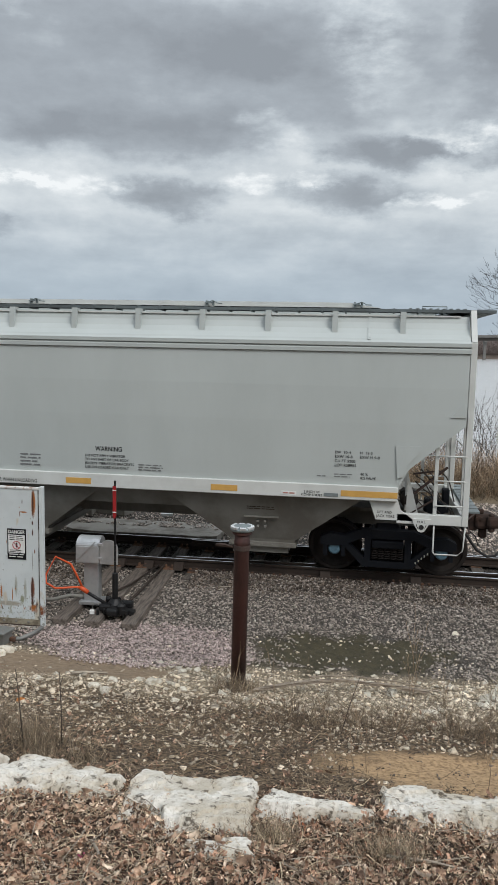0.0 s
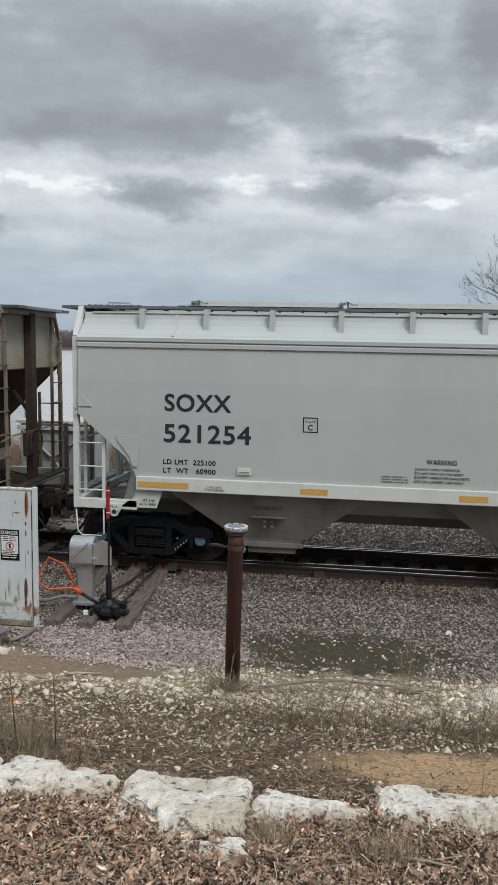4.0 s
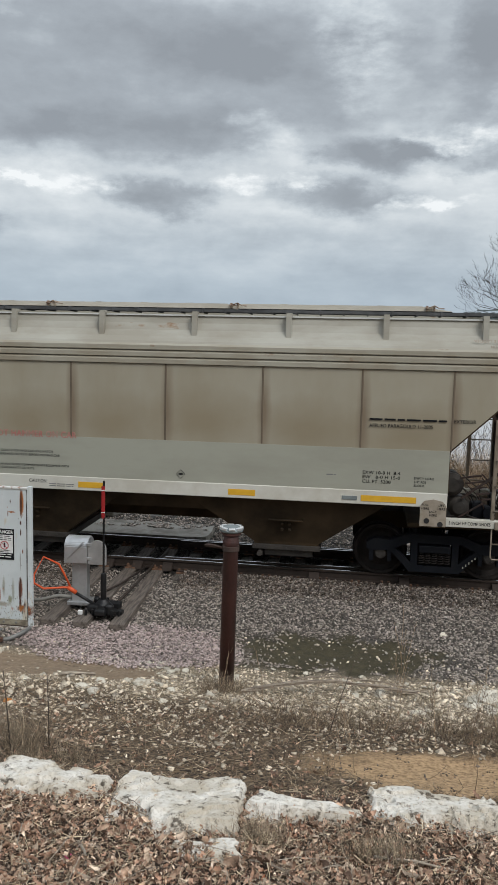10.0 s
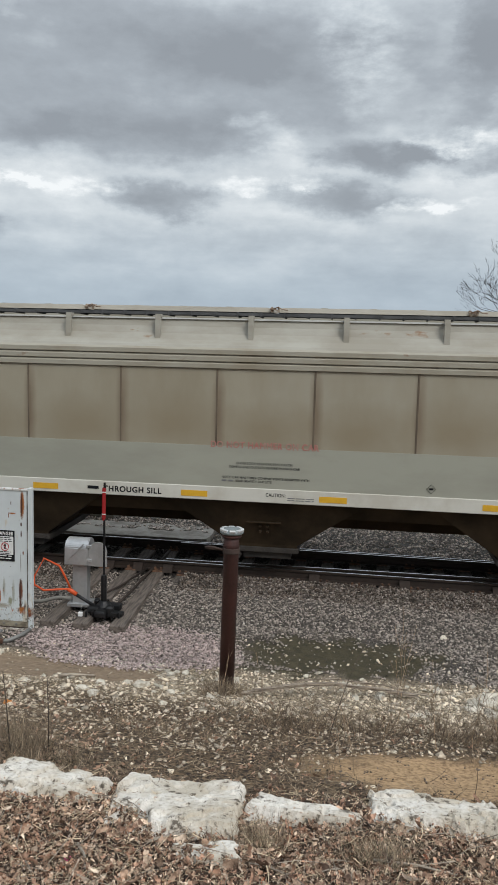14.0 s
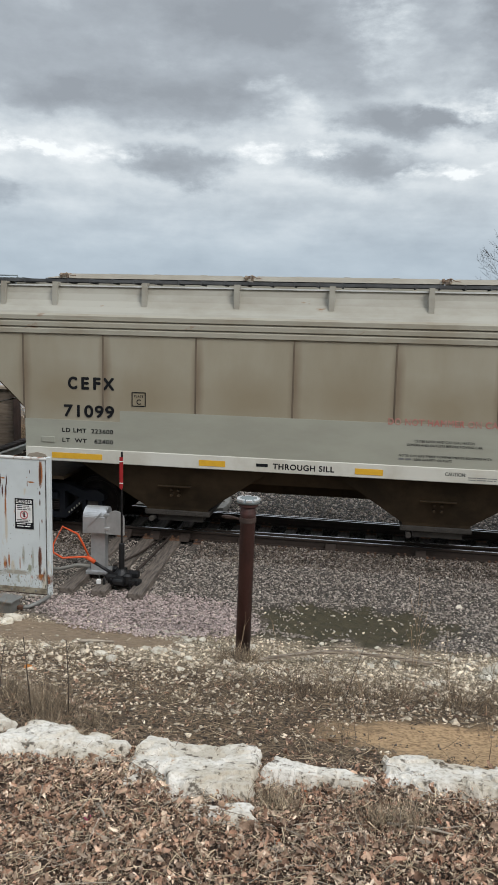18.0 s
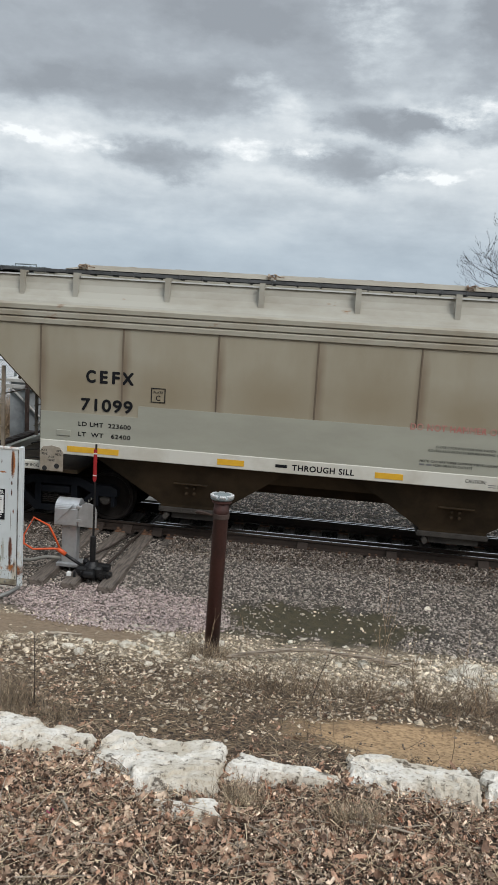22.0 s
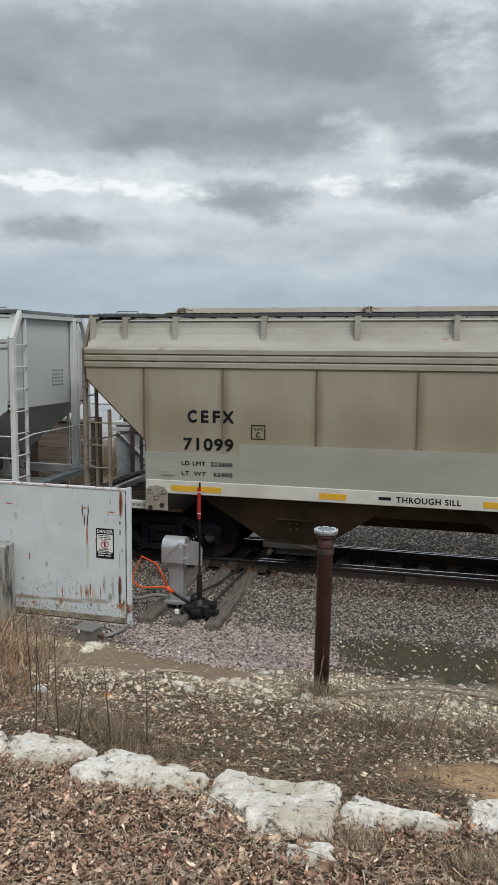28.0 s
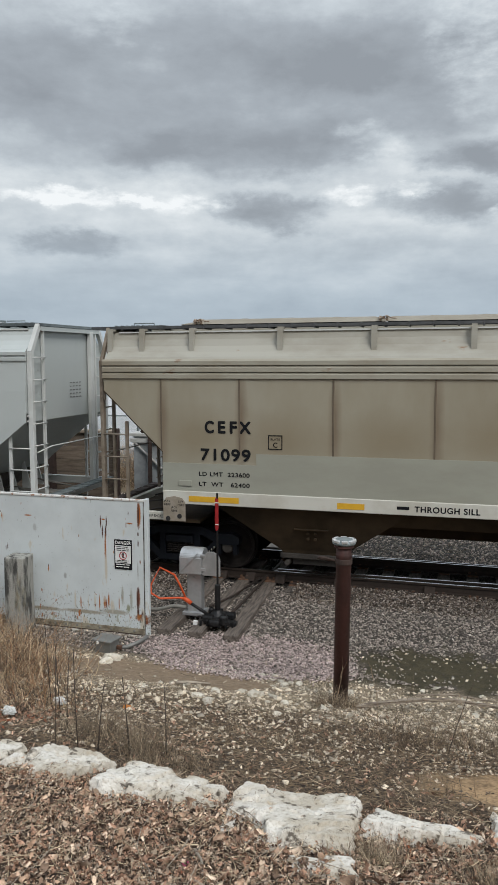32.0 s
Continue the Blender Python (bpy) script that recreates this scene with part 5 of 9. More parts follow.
def letter_tan(car):
    y, ink = -1.641, M["ink"]
    for k, (c, dx, w) in enumerate((("C", 0.0, 0.150), ("E", 0.235, 0.118), ("F", 0.45, 0.112), ("X", 0.640, 0.195))):
        letters("reporting_letter", c, -6.43 + dx, -1.634, 2.685, 0.20, ink, car, "bold black letter", width=w, bold=2.6)
    letters("car_number", "71099", -6.515, -1.640, 2.20, 0.20, ink, car, "bold black digits", width=0.90, bold=2.0)
    plate_box(car, -5.15, 2.54, -1.636)
    letters("load_limit", "LD LMT  223600", -6.55, y, 1.915, 0.072, ink, car, width=0.93, bold=1.7)
    letters("light_weight", "LT  WT   62400", -6.55, y, 1.735, 0.072, ink, car, width=0.93, bold=1.7)
    bars("sill_text", -3.075, -1.652, 1.55, 0.22, 0.095, 1, ink, car)
    letters("sill_text", "THROUGH SILL", -2.79, -1.652, 1.455, 0.095, ink, car, width=1.03, bold=2.0)
    letters("faded_notice", "DO NOT HAMMER ON CAR", -0.915, -1.640, 2.305, 0.105, M["red_ink"], car, "faded red stencilled letters", width=1.82, bold=1.8)
    letters("notice_text", "CLOSE LOCK AND CAR SEAL HATCH", -0.47, y, 2.03, 0.040, ink, car, width=0.95)
    letters("notice_text", "COVERS AND OUTLETS BEFORE MOVING CAR", -0.59, y, 1.965, 0.040, ink, car, width=1.20)
    letters("notice_text", "NOTE: CAR HAS THREE COMPARTMENTS EQUIPPED WITH", -0.71, y, 1.785, 0.038, ink, car, width=1.48)
    bars("notice_text", -0.71, y, 1.765, 0.20, 0.05, 1, M["small_ink"], car)
    letters("notice_text", "10200 GRAVITY OUTLETS", -0.49, y, 1.725, 0.038, ink, car, width=0.62)
    letters("sill_text", "CAUTION:", 0.05, -1.652, 1.50, 0.06, ink, car, width=0.33)
    bars("small_print", 0.42, -1.652, 1.50, 0.5, 0.07, 2, M["small_ink"], car)
    bm = bmesh.new()
    for i in range(4):
        a, b = math.pi / 2 * i, math.pi / 2 * (i + 1)
        bm_beam(bm, (2.77 + 0.075 * math.cos(a), -1.640, 1.76 + 0.075 * math.sin(a)), (2.77 + 0.075 * math.cos(b), -1.640, 1.76 + 0.075 * math.sin(b)), 0.004, 0.012, up=(0, 1, 0))
    bm_box(bm, 2.735, 2.805, -1.6425, -1.6385, 1.745, 1.775)
    part("maker_mark", bm, ink, car, "small diamond mark")
    bars("small_print", 5.25, y, 1.88, 0.18, 0.03, 1, M["small_ink"], car)
    for i, row in enumerate(("EXW 10-8 H  8-4", "EW   8-0 H 15-0", "CU. FT. 5200")):
        letters("size_text", row, 5.84, y, 1.905 - 0.075 * i, 0.052, ink, car, width=(0.61, 0.61, 0.46)[i])
    for i, row in enumerate(("EMPTY LOAD", '1/4" ADJ', "BLOCK")):
        letters("size_text", row, 6.68, y, 1.845 - 0.06 * i, 0.036, ink, car)
    bars("coating_text", 5.92, -1.645, 2.84, 1.28, 0.055, 1, ink, car)
    letters("coating_text", "EXTERIOR", 7.27, -1.641, 2.79, 0.058, ink, car, width=0.34)
    letters("coating_text", "APPLIED PARAGOULD 11-2005", 5.92, -1.645, 2.685, 0.058, ink, car, width=1.02)
    box_part("tag_plate", M["galvanised"], car, 5.52, 5.77, -1.664, -1.651, 1.46, 1.525, bevel=0.004, label="bare metal tag plate")
    box_part("tag_plate", M["band_paint"], car, -6.93, -6.68, -1.652, -1.636, 1.72, 1.82, bevel=0.006)
    for e in (-1, 1):
        cx = e * 7.01
        bm = bmesh.new()
        bm_prism(bm, [(cx - 0.21, 1.08), (cx + 0.21, 1.08), (cx + 0.21, 1.42), (cx + 0.15, 1.50), (cx, 1.53), (cx - 0.15, 1.50), (cx - 0.21, 1.42)], "y", -1.672, -1.655)
        jack = part("jacking_pad", bm, M["pad_tan"], car, "rounded tan plate with two holes")
        for dx, dz in ((-0.10 * e, 1.17), (0.12 * e, 1.12)):
            bm = bmesh.new()
            bm_lathe(bm, [(0.045, -1.677), (0.045, -1.671)], "y", 16, (cx + dx, 0, dz))
            part("pad_hole", bm, M["rubber"], jack)
        for words, dx, z in (("PULL", -0.13, 1.42), ("HERE", -0.13, 1.36), ("LIFT", 0.13, 1.42), ("HERE", 0.13, 1.36), ("JACK", 0.0, 1.31), ("HERE", 0.0, 1.25)):
            letters("pad_text", words, cx + dx, -1.674, z, 0.036, ink, jack, align="CENTER")
        letters("step_text", "2 INCH HF COMP SHOES", 7.28 if e > 0 else -7.95, -1.553, 1.105, 0.052, ink, car, width=0.67)
    for words, x, z, w in (("CAUTION", 8.10, 4.045, 0.30), ("NO SIDE LADDER", 8.14, 4.135, 0.60)):
        o = letters("roof_stencil", words, x, 0, 0, 0.05, M["brown_ink"], car, "faded brown upside-down stencil", width=w, bold=2.0)
        o.matrix_basis = pose(x, -1.556 + (z - 3.97) * 0.58, z, 32, 180, 0)


letter_grey(CARS[0][1])
letter_tan(CARS[1][1])


def letter_end_of_third(car):
    """Stencils on the end sheet that faces the next car."""
    for i in range(5):
        bm = bmesh.new()
        for k in range(4):
            bm_box(bm, 7.912, 7.916, 0.05 + k * 0.13, 0.13 + k * 0.13 - 0.02 * (i % 2), 3.40 - i * 0.075, 3.42 - i * 0.075)
        tagged(part("small_print", bm, M["small_ink"], car), kind="stuff")
    letters("end_mark", "X", 7.914, 0.98, 3.02, 0.11, M["ink"], car, turn=90, bold=1.6)
    letters("end_mark", "04", 7.914, 0.98, 2.80, 0.11, M["ink"], car, turn=90, bold=1.6)


letter_end_of_third(CARS[2][1])


# ---------------------------------------------------------------- beside the track
RUST_DARK, RUST_RED, RUST_ORANGE, RUST_PALE = (0.07, 0.028, 0.018), (0.17, 0.055, 0.025), (0.34, 0.12, 0.03), (0.54, 0.50, 0.42)
STAINS = [(-7.42, 1.42, 0.012, 0.06, RUST_ORANGE), (-7.34, 1.45, 0.008, 0.05, RUST_RED), (-7.25, 1.46, 0.010, 0.05, RUST_ORANGE), (-7.52, 1.44, 0.012, 0.05, RUST_PALE), (-5.36, 0.20, 0.014, 0.10, RUST_ORANGE), (-5.30, 0.12, 0.03, 0.08, RUST_PALE), (-5.18, 0.16, 0.008, 0.10, RUST_ORANGE),
          (-5.02, 0.10, 0.03, 0.06, (0.27, 0.28, 0.20)), (-5.12, 0.30, 0.02, 0.14, (0.36, 0.37, 0.33)), (-4.97, 0.24, 0.02, 0.16, (0.36, 0.38, 0.34)), (-4.74, -0.06, 0.09, 0.08, RUST_RED),
          (-4.825, 1.70, 0.022, 0.10, RUST_RED), (-4.83, 1.52, 0.020, 0.12, RUST_DARK), (-4.82, 1.60, 0.030, 0.17, RUST_ORANGE), (-4.83, 1.60, 0.014, 0.16, RUST_DARK), (-4.84, 1.15, 0.010, 0.05, RUST_DARK),
          (-4.85, 0.72, 0.008, 0.14, (0.30, 0.31, 0.30)), (-4.85, 0.28, 0.030, 0.15, RUST_RED), (-4.86, 0.22, 0.016, 0.18, RUST_DARK), (-4.855, 0.05, 0.018, 0.09, RUST_DARK),
          (-5.475, 1.46, 0.012, 0.09, RUST_DARK), (-5.445, 1.31, 0.012, 0.09, RUST_DARK), (-5.375, 1.46, 0.010, 0.08, RUST_DARK), (-5.39, 1.30, 0.013, 0.10, RUST_DARK), (-5.43, 1.50, 0.030, 0.012, RUST_ORANGE),
          (-5.40, 1.02, 0.014, 0.24, RUST_ORANGE), (-5.395, 0.72, 0.022, 0.22, RUST_PALE), (-4.80, -0.03, 0.10, 0.05, RUST_ORANGE), (-4.77, -0.04, 0.05, 0.03, RUST_RED), (-4.78, 0.02, 0.02, 0.06, RUST_DARK), (-4.85, 0.40, 0.012, 0.05, RUST_DARK), (-4.81, 0.86, 0.010, 0.03, RUST_RED), (-4.84, 1.30, 0.012, 0.03, RUST_DARK),
          (-5.43, 0.16, 0.02, 0.09, RUST_ORANGE), (-5.40, 0.14, 0.010, 0.07, RUST_RED), (-5.60, 0.16, 0.012, 0.12, RUST_PALE), (-5.95, 0.16, 0.014, 0.14, RUST_PALE), (-5.85, 0.12, 0.010, 0.10, RUST_ORANGE), (-5.72, 0.14, 0.008, 0.10, RUST_PALE), (-5.52, 0.15, 0.010, 0.12, RUST_ORANGE), (-6.42, 0.64, 0.010, 0.05, RUST_ORANGE),
          (-6.42, 0.69, 0.006, 0.02, RUST_DARK), (-6.12, 0.54, 0.025, 0.045, (0.36, 0.375, 0.37)), (-7.16, 0.95, 0.007, 0.05, RUST_DARK), (-7.19, 0.93, 0.006, 0.04, RUST_DARK), (-7.40, 1.50, 0.07, 0.018, RUST_ORANGE),
          (-7.30, 1.53, 0.03, 0.02, RUST_RED), (-6.77, 1.49, 0.06, 0.012, RUST_ORANGE), (-4.98, 1.46, 0.05, 0.012, RUST_ORANGE), (-5.04, 1.43, 0.006, 0.04, RUST_RED), (-5.0, 1.62, 0.006, 0.03, RUST_DARK),
          (-6.65, 1.30, 0.03, 0.06, (0.42, 0.44, 0.44)), (-5.25, 0.02, 0.22, 0.035, (0.34, 0.32, 0.27)), (-5.8, -0.02, 0.35, 0.03, (0.32, 0.29, 0.23)), (-6.5, -0.03, 0.30, 0.03, (0.32, 0.29, 0.23))]


def small_stains():
    """Specks along the foot and the top, each a little run of rust."""
    rnd = random.Random(8)
    out = []
    for i in range(14):
        x, z = rnd.uniform(-7.6, -4.8), rnd.choice((rnd.uniform(-0.1, 0.35), rnd.uniform(-0.1, 0.2), rnd.uniform(1.55, 1.8), rnd.uniform(0.0, 1.75)))
        out.append((x, z, rnd.uniform(0.003, 0.008), rnd.uniform(0.008, 0.035), rnd.choice((RUST_DARK, RUST_RED, RUST_ORANGE, (0.25, 0.25, 0.24), (0.25, 0.25, 0.24)))))
    return out


def build_barrier():
    paint = stained("worn_white_sheet", (0.60, 0.645, 0.655), STAINS + small_stains(), wobble=1.1, soft=0.32, grain=48.0, second=(0.52, 0.56, 0.57), scale=1.6, rough=0.55, bump=0.05, amount=0.7,
                             third=(0.17, 0.13, 0.10), third_scale=26.0, third_edges=(0.72, 0.76))
    # rust breaking out along the rims of the sheet, in runs and specks
    nt = paint.node_tree
    N, L = nt.nodes.new, nt.links.new
    shader = nt.nodes["Principled BSDF"]
    co = nt.nodes["Texture Coordinate"].outputs["Object"]
    sep = N("ShaderNodeSeparateXYZ")
    L(co, sep.inputs[0])
    rim = N("ShaderNodeMapRange")
    rim.inputs["From Min"].default_value, rim.inputs["From Max"].default_value = 0.50, -0.15
    rim.inputs["To Max"].default_value = 0.12
    L(sep.outputs[2], rim.inputs["Value"])
    for scale, stretch, lo, hi, c in ((17.0, (1, 1, 0.6), 0.705, 0.80, (0.36, 0.375, 0.32)), (9.0, (1, 1, 0.35), 0.67, 0.76, RUST_PALE), (13.0, (1, 1, 0.5), 0.73, 0.79, RUST_ORANGE), (42.0, (1, 1, 0.5), 0.70, 0.745, (0.15, 0.15, 0.12))):
        mp, ns, add, mr, mx = N("ShaderNodeMapping"), N("ShaderNodeTexNoise"), N("ShaderNodeMath"), N("ShaderNodeMapRange"), N("ShaderNodeMix")
        mp.inputs["Scale"].default_value = stretch
        mp.inputs["Location"].default_value = (scale, 0, 0)
        ns.inputs["Scale"].default_value, ns.inputs["Detail"].default_value = scale, 6
        mx.data_type = "RGBA"
        L(co, mp.inputs[0]), L(mp.outputs[0], ns.inputs["Vector"]), L(ns.outputs["Fac"], add.inputs[0]), L(rim.outputs[0], add.inputs[1]), L(add.outputs[0], mr.inputs["Value"])
        mr.inputs["From Min"].default_value, mr.inputs["From Max"].default_value = lo, hi
        L(mr.outputs[0], mx.inputs["Factor"]), L(shader.inputs["Base Color"].links[0].from_socket, mx.inputs["A"])
        mx.inputs["B"].default_value = (*c, 1)
        L(mx.outputs["Result"], shader.inputs["Base Color"])
    edge = material("rusty_edge", (0.60, 0.60, 0.58), (0.24, 0.10, 0.045), 11.0, 0.8, bump=0.2, amount=0.95, edges=(0.53, 0.62))
    root = thing("steel_barrier", "white painted steel sheet barrier streaked with rust, standing in ballast", "barrier", pose(-0.0535, 0, 0.0225) @ Matrix.Scale(0.972, 4))
    x0, x1, y, z0, z1 = -9.6, -4.67, 10.72, -0.31, 1.81
    box_part("sheet", paint, root, x0, x1 - 0.06, y, y + 0.06, z0, z1)
    box_part("top_rail", edge, root, x0, x1 - 0.02, y - 0.012, y + 0.08, z1, z1 + 0.03, bevel=0.006, label="rust-edged top rail")
    box_part("bottom_rail", material("dirty_ledge", (0.46, 0.45, 0.40), (0.14, 0.11, 0.075), 8.0, 0.85, bump=0.3, amount=0.95, edges=(0.44, 0.58)), root, x0, x1 - 0.02, y - 0.085, y + 0.12, z0 - 0.03, z0 - 0.004, bevel=0.006, label="dirty bolted bottom ledge")
    # dark strip paints the shadow line between sheet and ledge
    box_part("base_seam", M["dark_rust"], root, x0, x1 - 0.07, y - 0.014, y - 0.002, z0 - 0.004, z0 + 0.013, label="dark strip painting the shadow line above the ledge")
    box_part("base_strip", material("grimy_strip", (0.31, 0.28, 0.21), (0.13, 0.105, 0.075), 9.0, 0.85, bump=0.3, amount=0.9), root, x0, x1 - 0.07, y - 0.010, y - 0.002, z0 + 0.014, z0 + 0.10)
    box_part("end_flange", paint, root, x1 - 0.06, x1, y - 0.015, y + 0.07, z0 - 0.02, z1 + 0.05, bevel=0.008, label="upright end flange with peeling paint")
    box_part("end_lip", material("grimy_seam", (0.30, 0.30, 0.28), (0.05, 0.04, 0.035), 9.0, 0.8, bump=0.2, amount=0.95, stretch=(1, 1, 0.4), edges=(0.40, 0.55)), root, x1 - 0.077, x1 - 0.061, y - 0.008, y + 0.05, z0, z1, label="rusted seam")
    bolt = finish(bm_lathe(bmesh.new(), [(0.02, 0.0), (0.02, -0.014), (0.012, -0.02)], "y", 8), "bolt")
    for i in range(24):
        part("bolt", bolt, M["hopper_grey"], root).matrix_basis = pose(x1 - 0.25 - 0.2 * i, y - 0.004, z0 + 0.055)
    box_part("support_leg", M["dark_rust"], root, -5.3, -5.15, y + 0.0, y + 0.12, -0.42, z0 - 0.03)
    box_part("support_leg", M["dark_rust"], root, -7.9, -7.75, y + 0.0, y + 0.12, -0.42, z0 - 0.03)

    sign = thing("warning_sign", "small white and black danger sign on the barrier", "sign", pose(-0.066, 0, 0.037) @ Matrix.Scale(0.972, 4))
    xs, zs, w, h = -5.08, 0.945, 0.30, 0.475
    yb = y - 0.006

    def slab(name, mat, dx0, dx1, dz0, dz1, lift, label=""):
        return box_part(name, mat, sign, xs + dx0, xs + dx1, yb - lift - 0.002, yb - lift + 0.002, zs + dz0, zs + dz1, label=label)
    black = M["ink"]
    bm = bmesh.new()
    bm_box(bm, xs - w / 2, xs + w / 2, yb - 0.004, yb + 0.005, zs - h / 2, zs + h / 2, bevel=0.003)
    part("sign_board", bm, black, sign, "black sign board with rounded rim")
    slab("sign_field", M["label_white"], -0.132, 0.132, -0.135, 0.145, 0.005, "white field")
    letters("sign_heading", "DANGER", xs, yb - 0.005, zs + 0.165, 0.052, M["label_white"], sign, width=0.26, align="CENTER", bold=2.0)
    bars("sign_text", xs - 0.11, yb - 0.008, zs + 0.135, 0.22, 0.085, 3, black, sign)
    bars("sign_text", xs - 0.11, yb - 0.008, zs - 0.085, 0.22, 0.05, 2, black, sign)
    bars("sign_text", xs - 0.12, yb - 0.005, zs - 0.145, 0.24, 0.075, 2, M["label_white"], sign)
    ring = bmesh.new()
    cz = zs - 0.015
    bm_tube(ring, [(xs + 0.06 * math.cos(a), yb - 0.008, cz + 0.06 * math.sin(a)) for a in np.linspace(0, 2 * math.pi, 25)], 0.007, 5)
    bm_beam(ring, (xs - 0.042, yb - 0.009, cz + 0.042), (xs + 0.042, yb - 0.009, cz - 0.042), 0.004, 0.012, up=(0, 1, 0))
    part("prohibition_ring", ring, material("sign_red", (0.40, 0.05, 0.06), (0.32, 0.04, 0.05), 9, 0.5), sign, "red ring with a slash")
    slab("pictogram", black, -0.012, 0.014, -0.05, 0.025, 0.006)


def build_concrete_post():
    mat = material("stained_concrete", (0.33, 0.325, 0.295), (0.035, 0.034, 0.033), 6.0, 0.9, bump=0.7, grain=50, stretch=(1.6, 1.6, 0.35), amount=0.92, edges=(0.46, 0.62), third=(0.27, 0.225, 0.13), third_scale=2.3,
                   third_edges=(0.60, 0.72))
    bm = bmesh.new()
    bm_box(bm, -0.168, 0.168, -0.17, 0.17, -0.4, 0.88, bevel=0.025)
    bmesh.ops.subdivide_edges(bm, edges=bm.edges, cuts=3, use_grid_fill=True)
    for v in bm.verts:
        v.co += Vector((noise.noise(v.co * 3), noise.noise(v.co * 3 + Vector((9, 0, 0))), noise.noise(v.co * 4 + Vector((0, 7, 0))))) * 0.018
    ob = part("concrete_post", bm, mat)
    ob.matrix_basis = pose(-6.62, 10.11, 0.027, 0, 0, 6)
    tagged(ob, "short thick grey concrete post with dark stains", "concrete post")


def build_junction_box():
    grey = material("dull_cast_grey", (0.21, 0.21, 0.20), (0.12, 0.12, 0.11), 4, 0.6, 0.3, bump=0.1)
    root = thing("junction_box", "low grey cast metal junction box on the ballast", "junction box", pose(-4.98, 9.77, -0.30, 0, 0, -8) @ Matrix.Scale(0.85, 4))
    box_part("body", grey, root, -0.16, 0.16, -0.13, 0.13, -0.02, 0.19, bevel=0.012)
    box_part("lid", grey, root, -0.20, 0.20, -0.17, 0.17, 0.19, 0.225, bevel=0.012, label="overhanging flat lid")
    box_part("hasp", M["label_white"], root, -0.08, -0.05, -0.19, -0.165, 0.16, 0.21, bevel=0.004)
    bm = bmesh.new()
    bm_tube(bm, [(0.17, 0.05, 0.06), (0.32, 0.12, 0.06), (0.44, 0.32, 0.10), (0.47, 0.55, 0.12)], 0.035, 8)
    part("conduit", bm, grey, root)
    box_part("pipe_union", M["rust"], root, 0.17, 0.27, 0.02, 0.09, 0.03, 0.10, bevel=0.015, label="rusty pipe union")


def build_pipe_post():
    rust = material("brown_pipe", (0.078, 0.031, 0.026), (0.036, 0.018, 0.016), 5.0, 0.62, bump=0.25, grain=35, stretch=(1, 1, 0.3), amount=0.9, third=(0.11, 0.075, 0.06), third_scale=2.5,
                    third_edges=(0.62, 0.74))
    root = thing("pipe_post", "upright rusty brown steel pipe with a galvanised cap", "pipe post", pose(-1.36, 8.54, 0.045, 0, 0.5, 0))
    part("pipe", bm_lathe(bmesh.new(), [(0.088, -0.5), (0.088, 1.60), (0.092, 1.605), (0.092, 1.66), (0.086, 1.67), (0.09, 1.76)], "z", 28), rust, root, smooth=True)
    galv = material("bright_galvanised", (0.78, 0.79, 0.80), (0.55, 0.57, 0.58), 12, 0.34, 0.7, bump=0.15)
    bm = bmesh.new()
    prof = [(0.100, 1.766), (0.125, 1.772), (0.137, 1.785), (0.137, 1.797), (0.12, 1.805), (0.105, 1.828), (0.08, 1.832)]
    bm_lathe(bm, prof, "z", 20)
    cap = part("cap", bm, M["galvanised"], root, "shiny galvanised pipe cap")
    for k in range(8):
        a = 2 * math.pi * k / 8 + 0.2
        bm = bmesh.new()
        bm_box(bm, -0.035, 0.035, -0.022, 0.024, 0, 0.030, bevel=0.006)
        part("cap_lug", bm, galv, cap).matrix_basis = pose(0.115 * math.cos(a), 0.115 * math.sin(a), 1.800, 0, 0, math.degrees(a) + 90)
    bm = bmesh.new()
    bm_lathe(bm, [(0.11, 1.735), (0.115, 1.74), (0.115, 1.765), (0.10, 1.766)], "z", 24)
    part("collar", bm, rust, root)
    # a strap round the neck with a rusty link
    bm = bmesh.new()
    bm_lathe(bm, [(0.098, 1.545), (0.10, 1.55), (0.10, 1.60), (0.098, 1.605)], "z", 24)
    part("strap", bm, M["dark_rust"], root)
    bm = bmesh.new()
    bm_tube(bm, [(-0.09, -0.03, 1.575), (-0.20, -0.03, 1.60), (-0.27, -0.02, 1.60), (-0.30, 0.0, 1.585), (-0.27, 0.02, 1.57), (-0.15, 0.03, 1.565)], 0.014, 6)
    part("hasp_link", bm, M["dark_rust"], root)


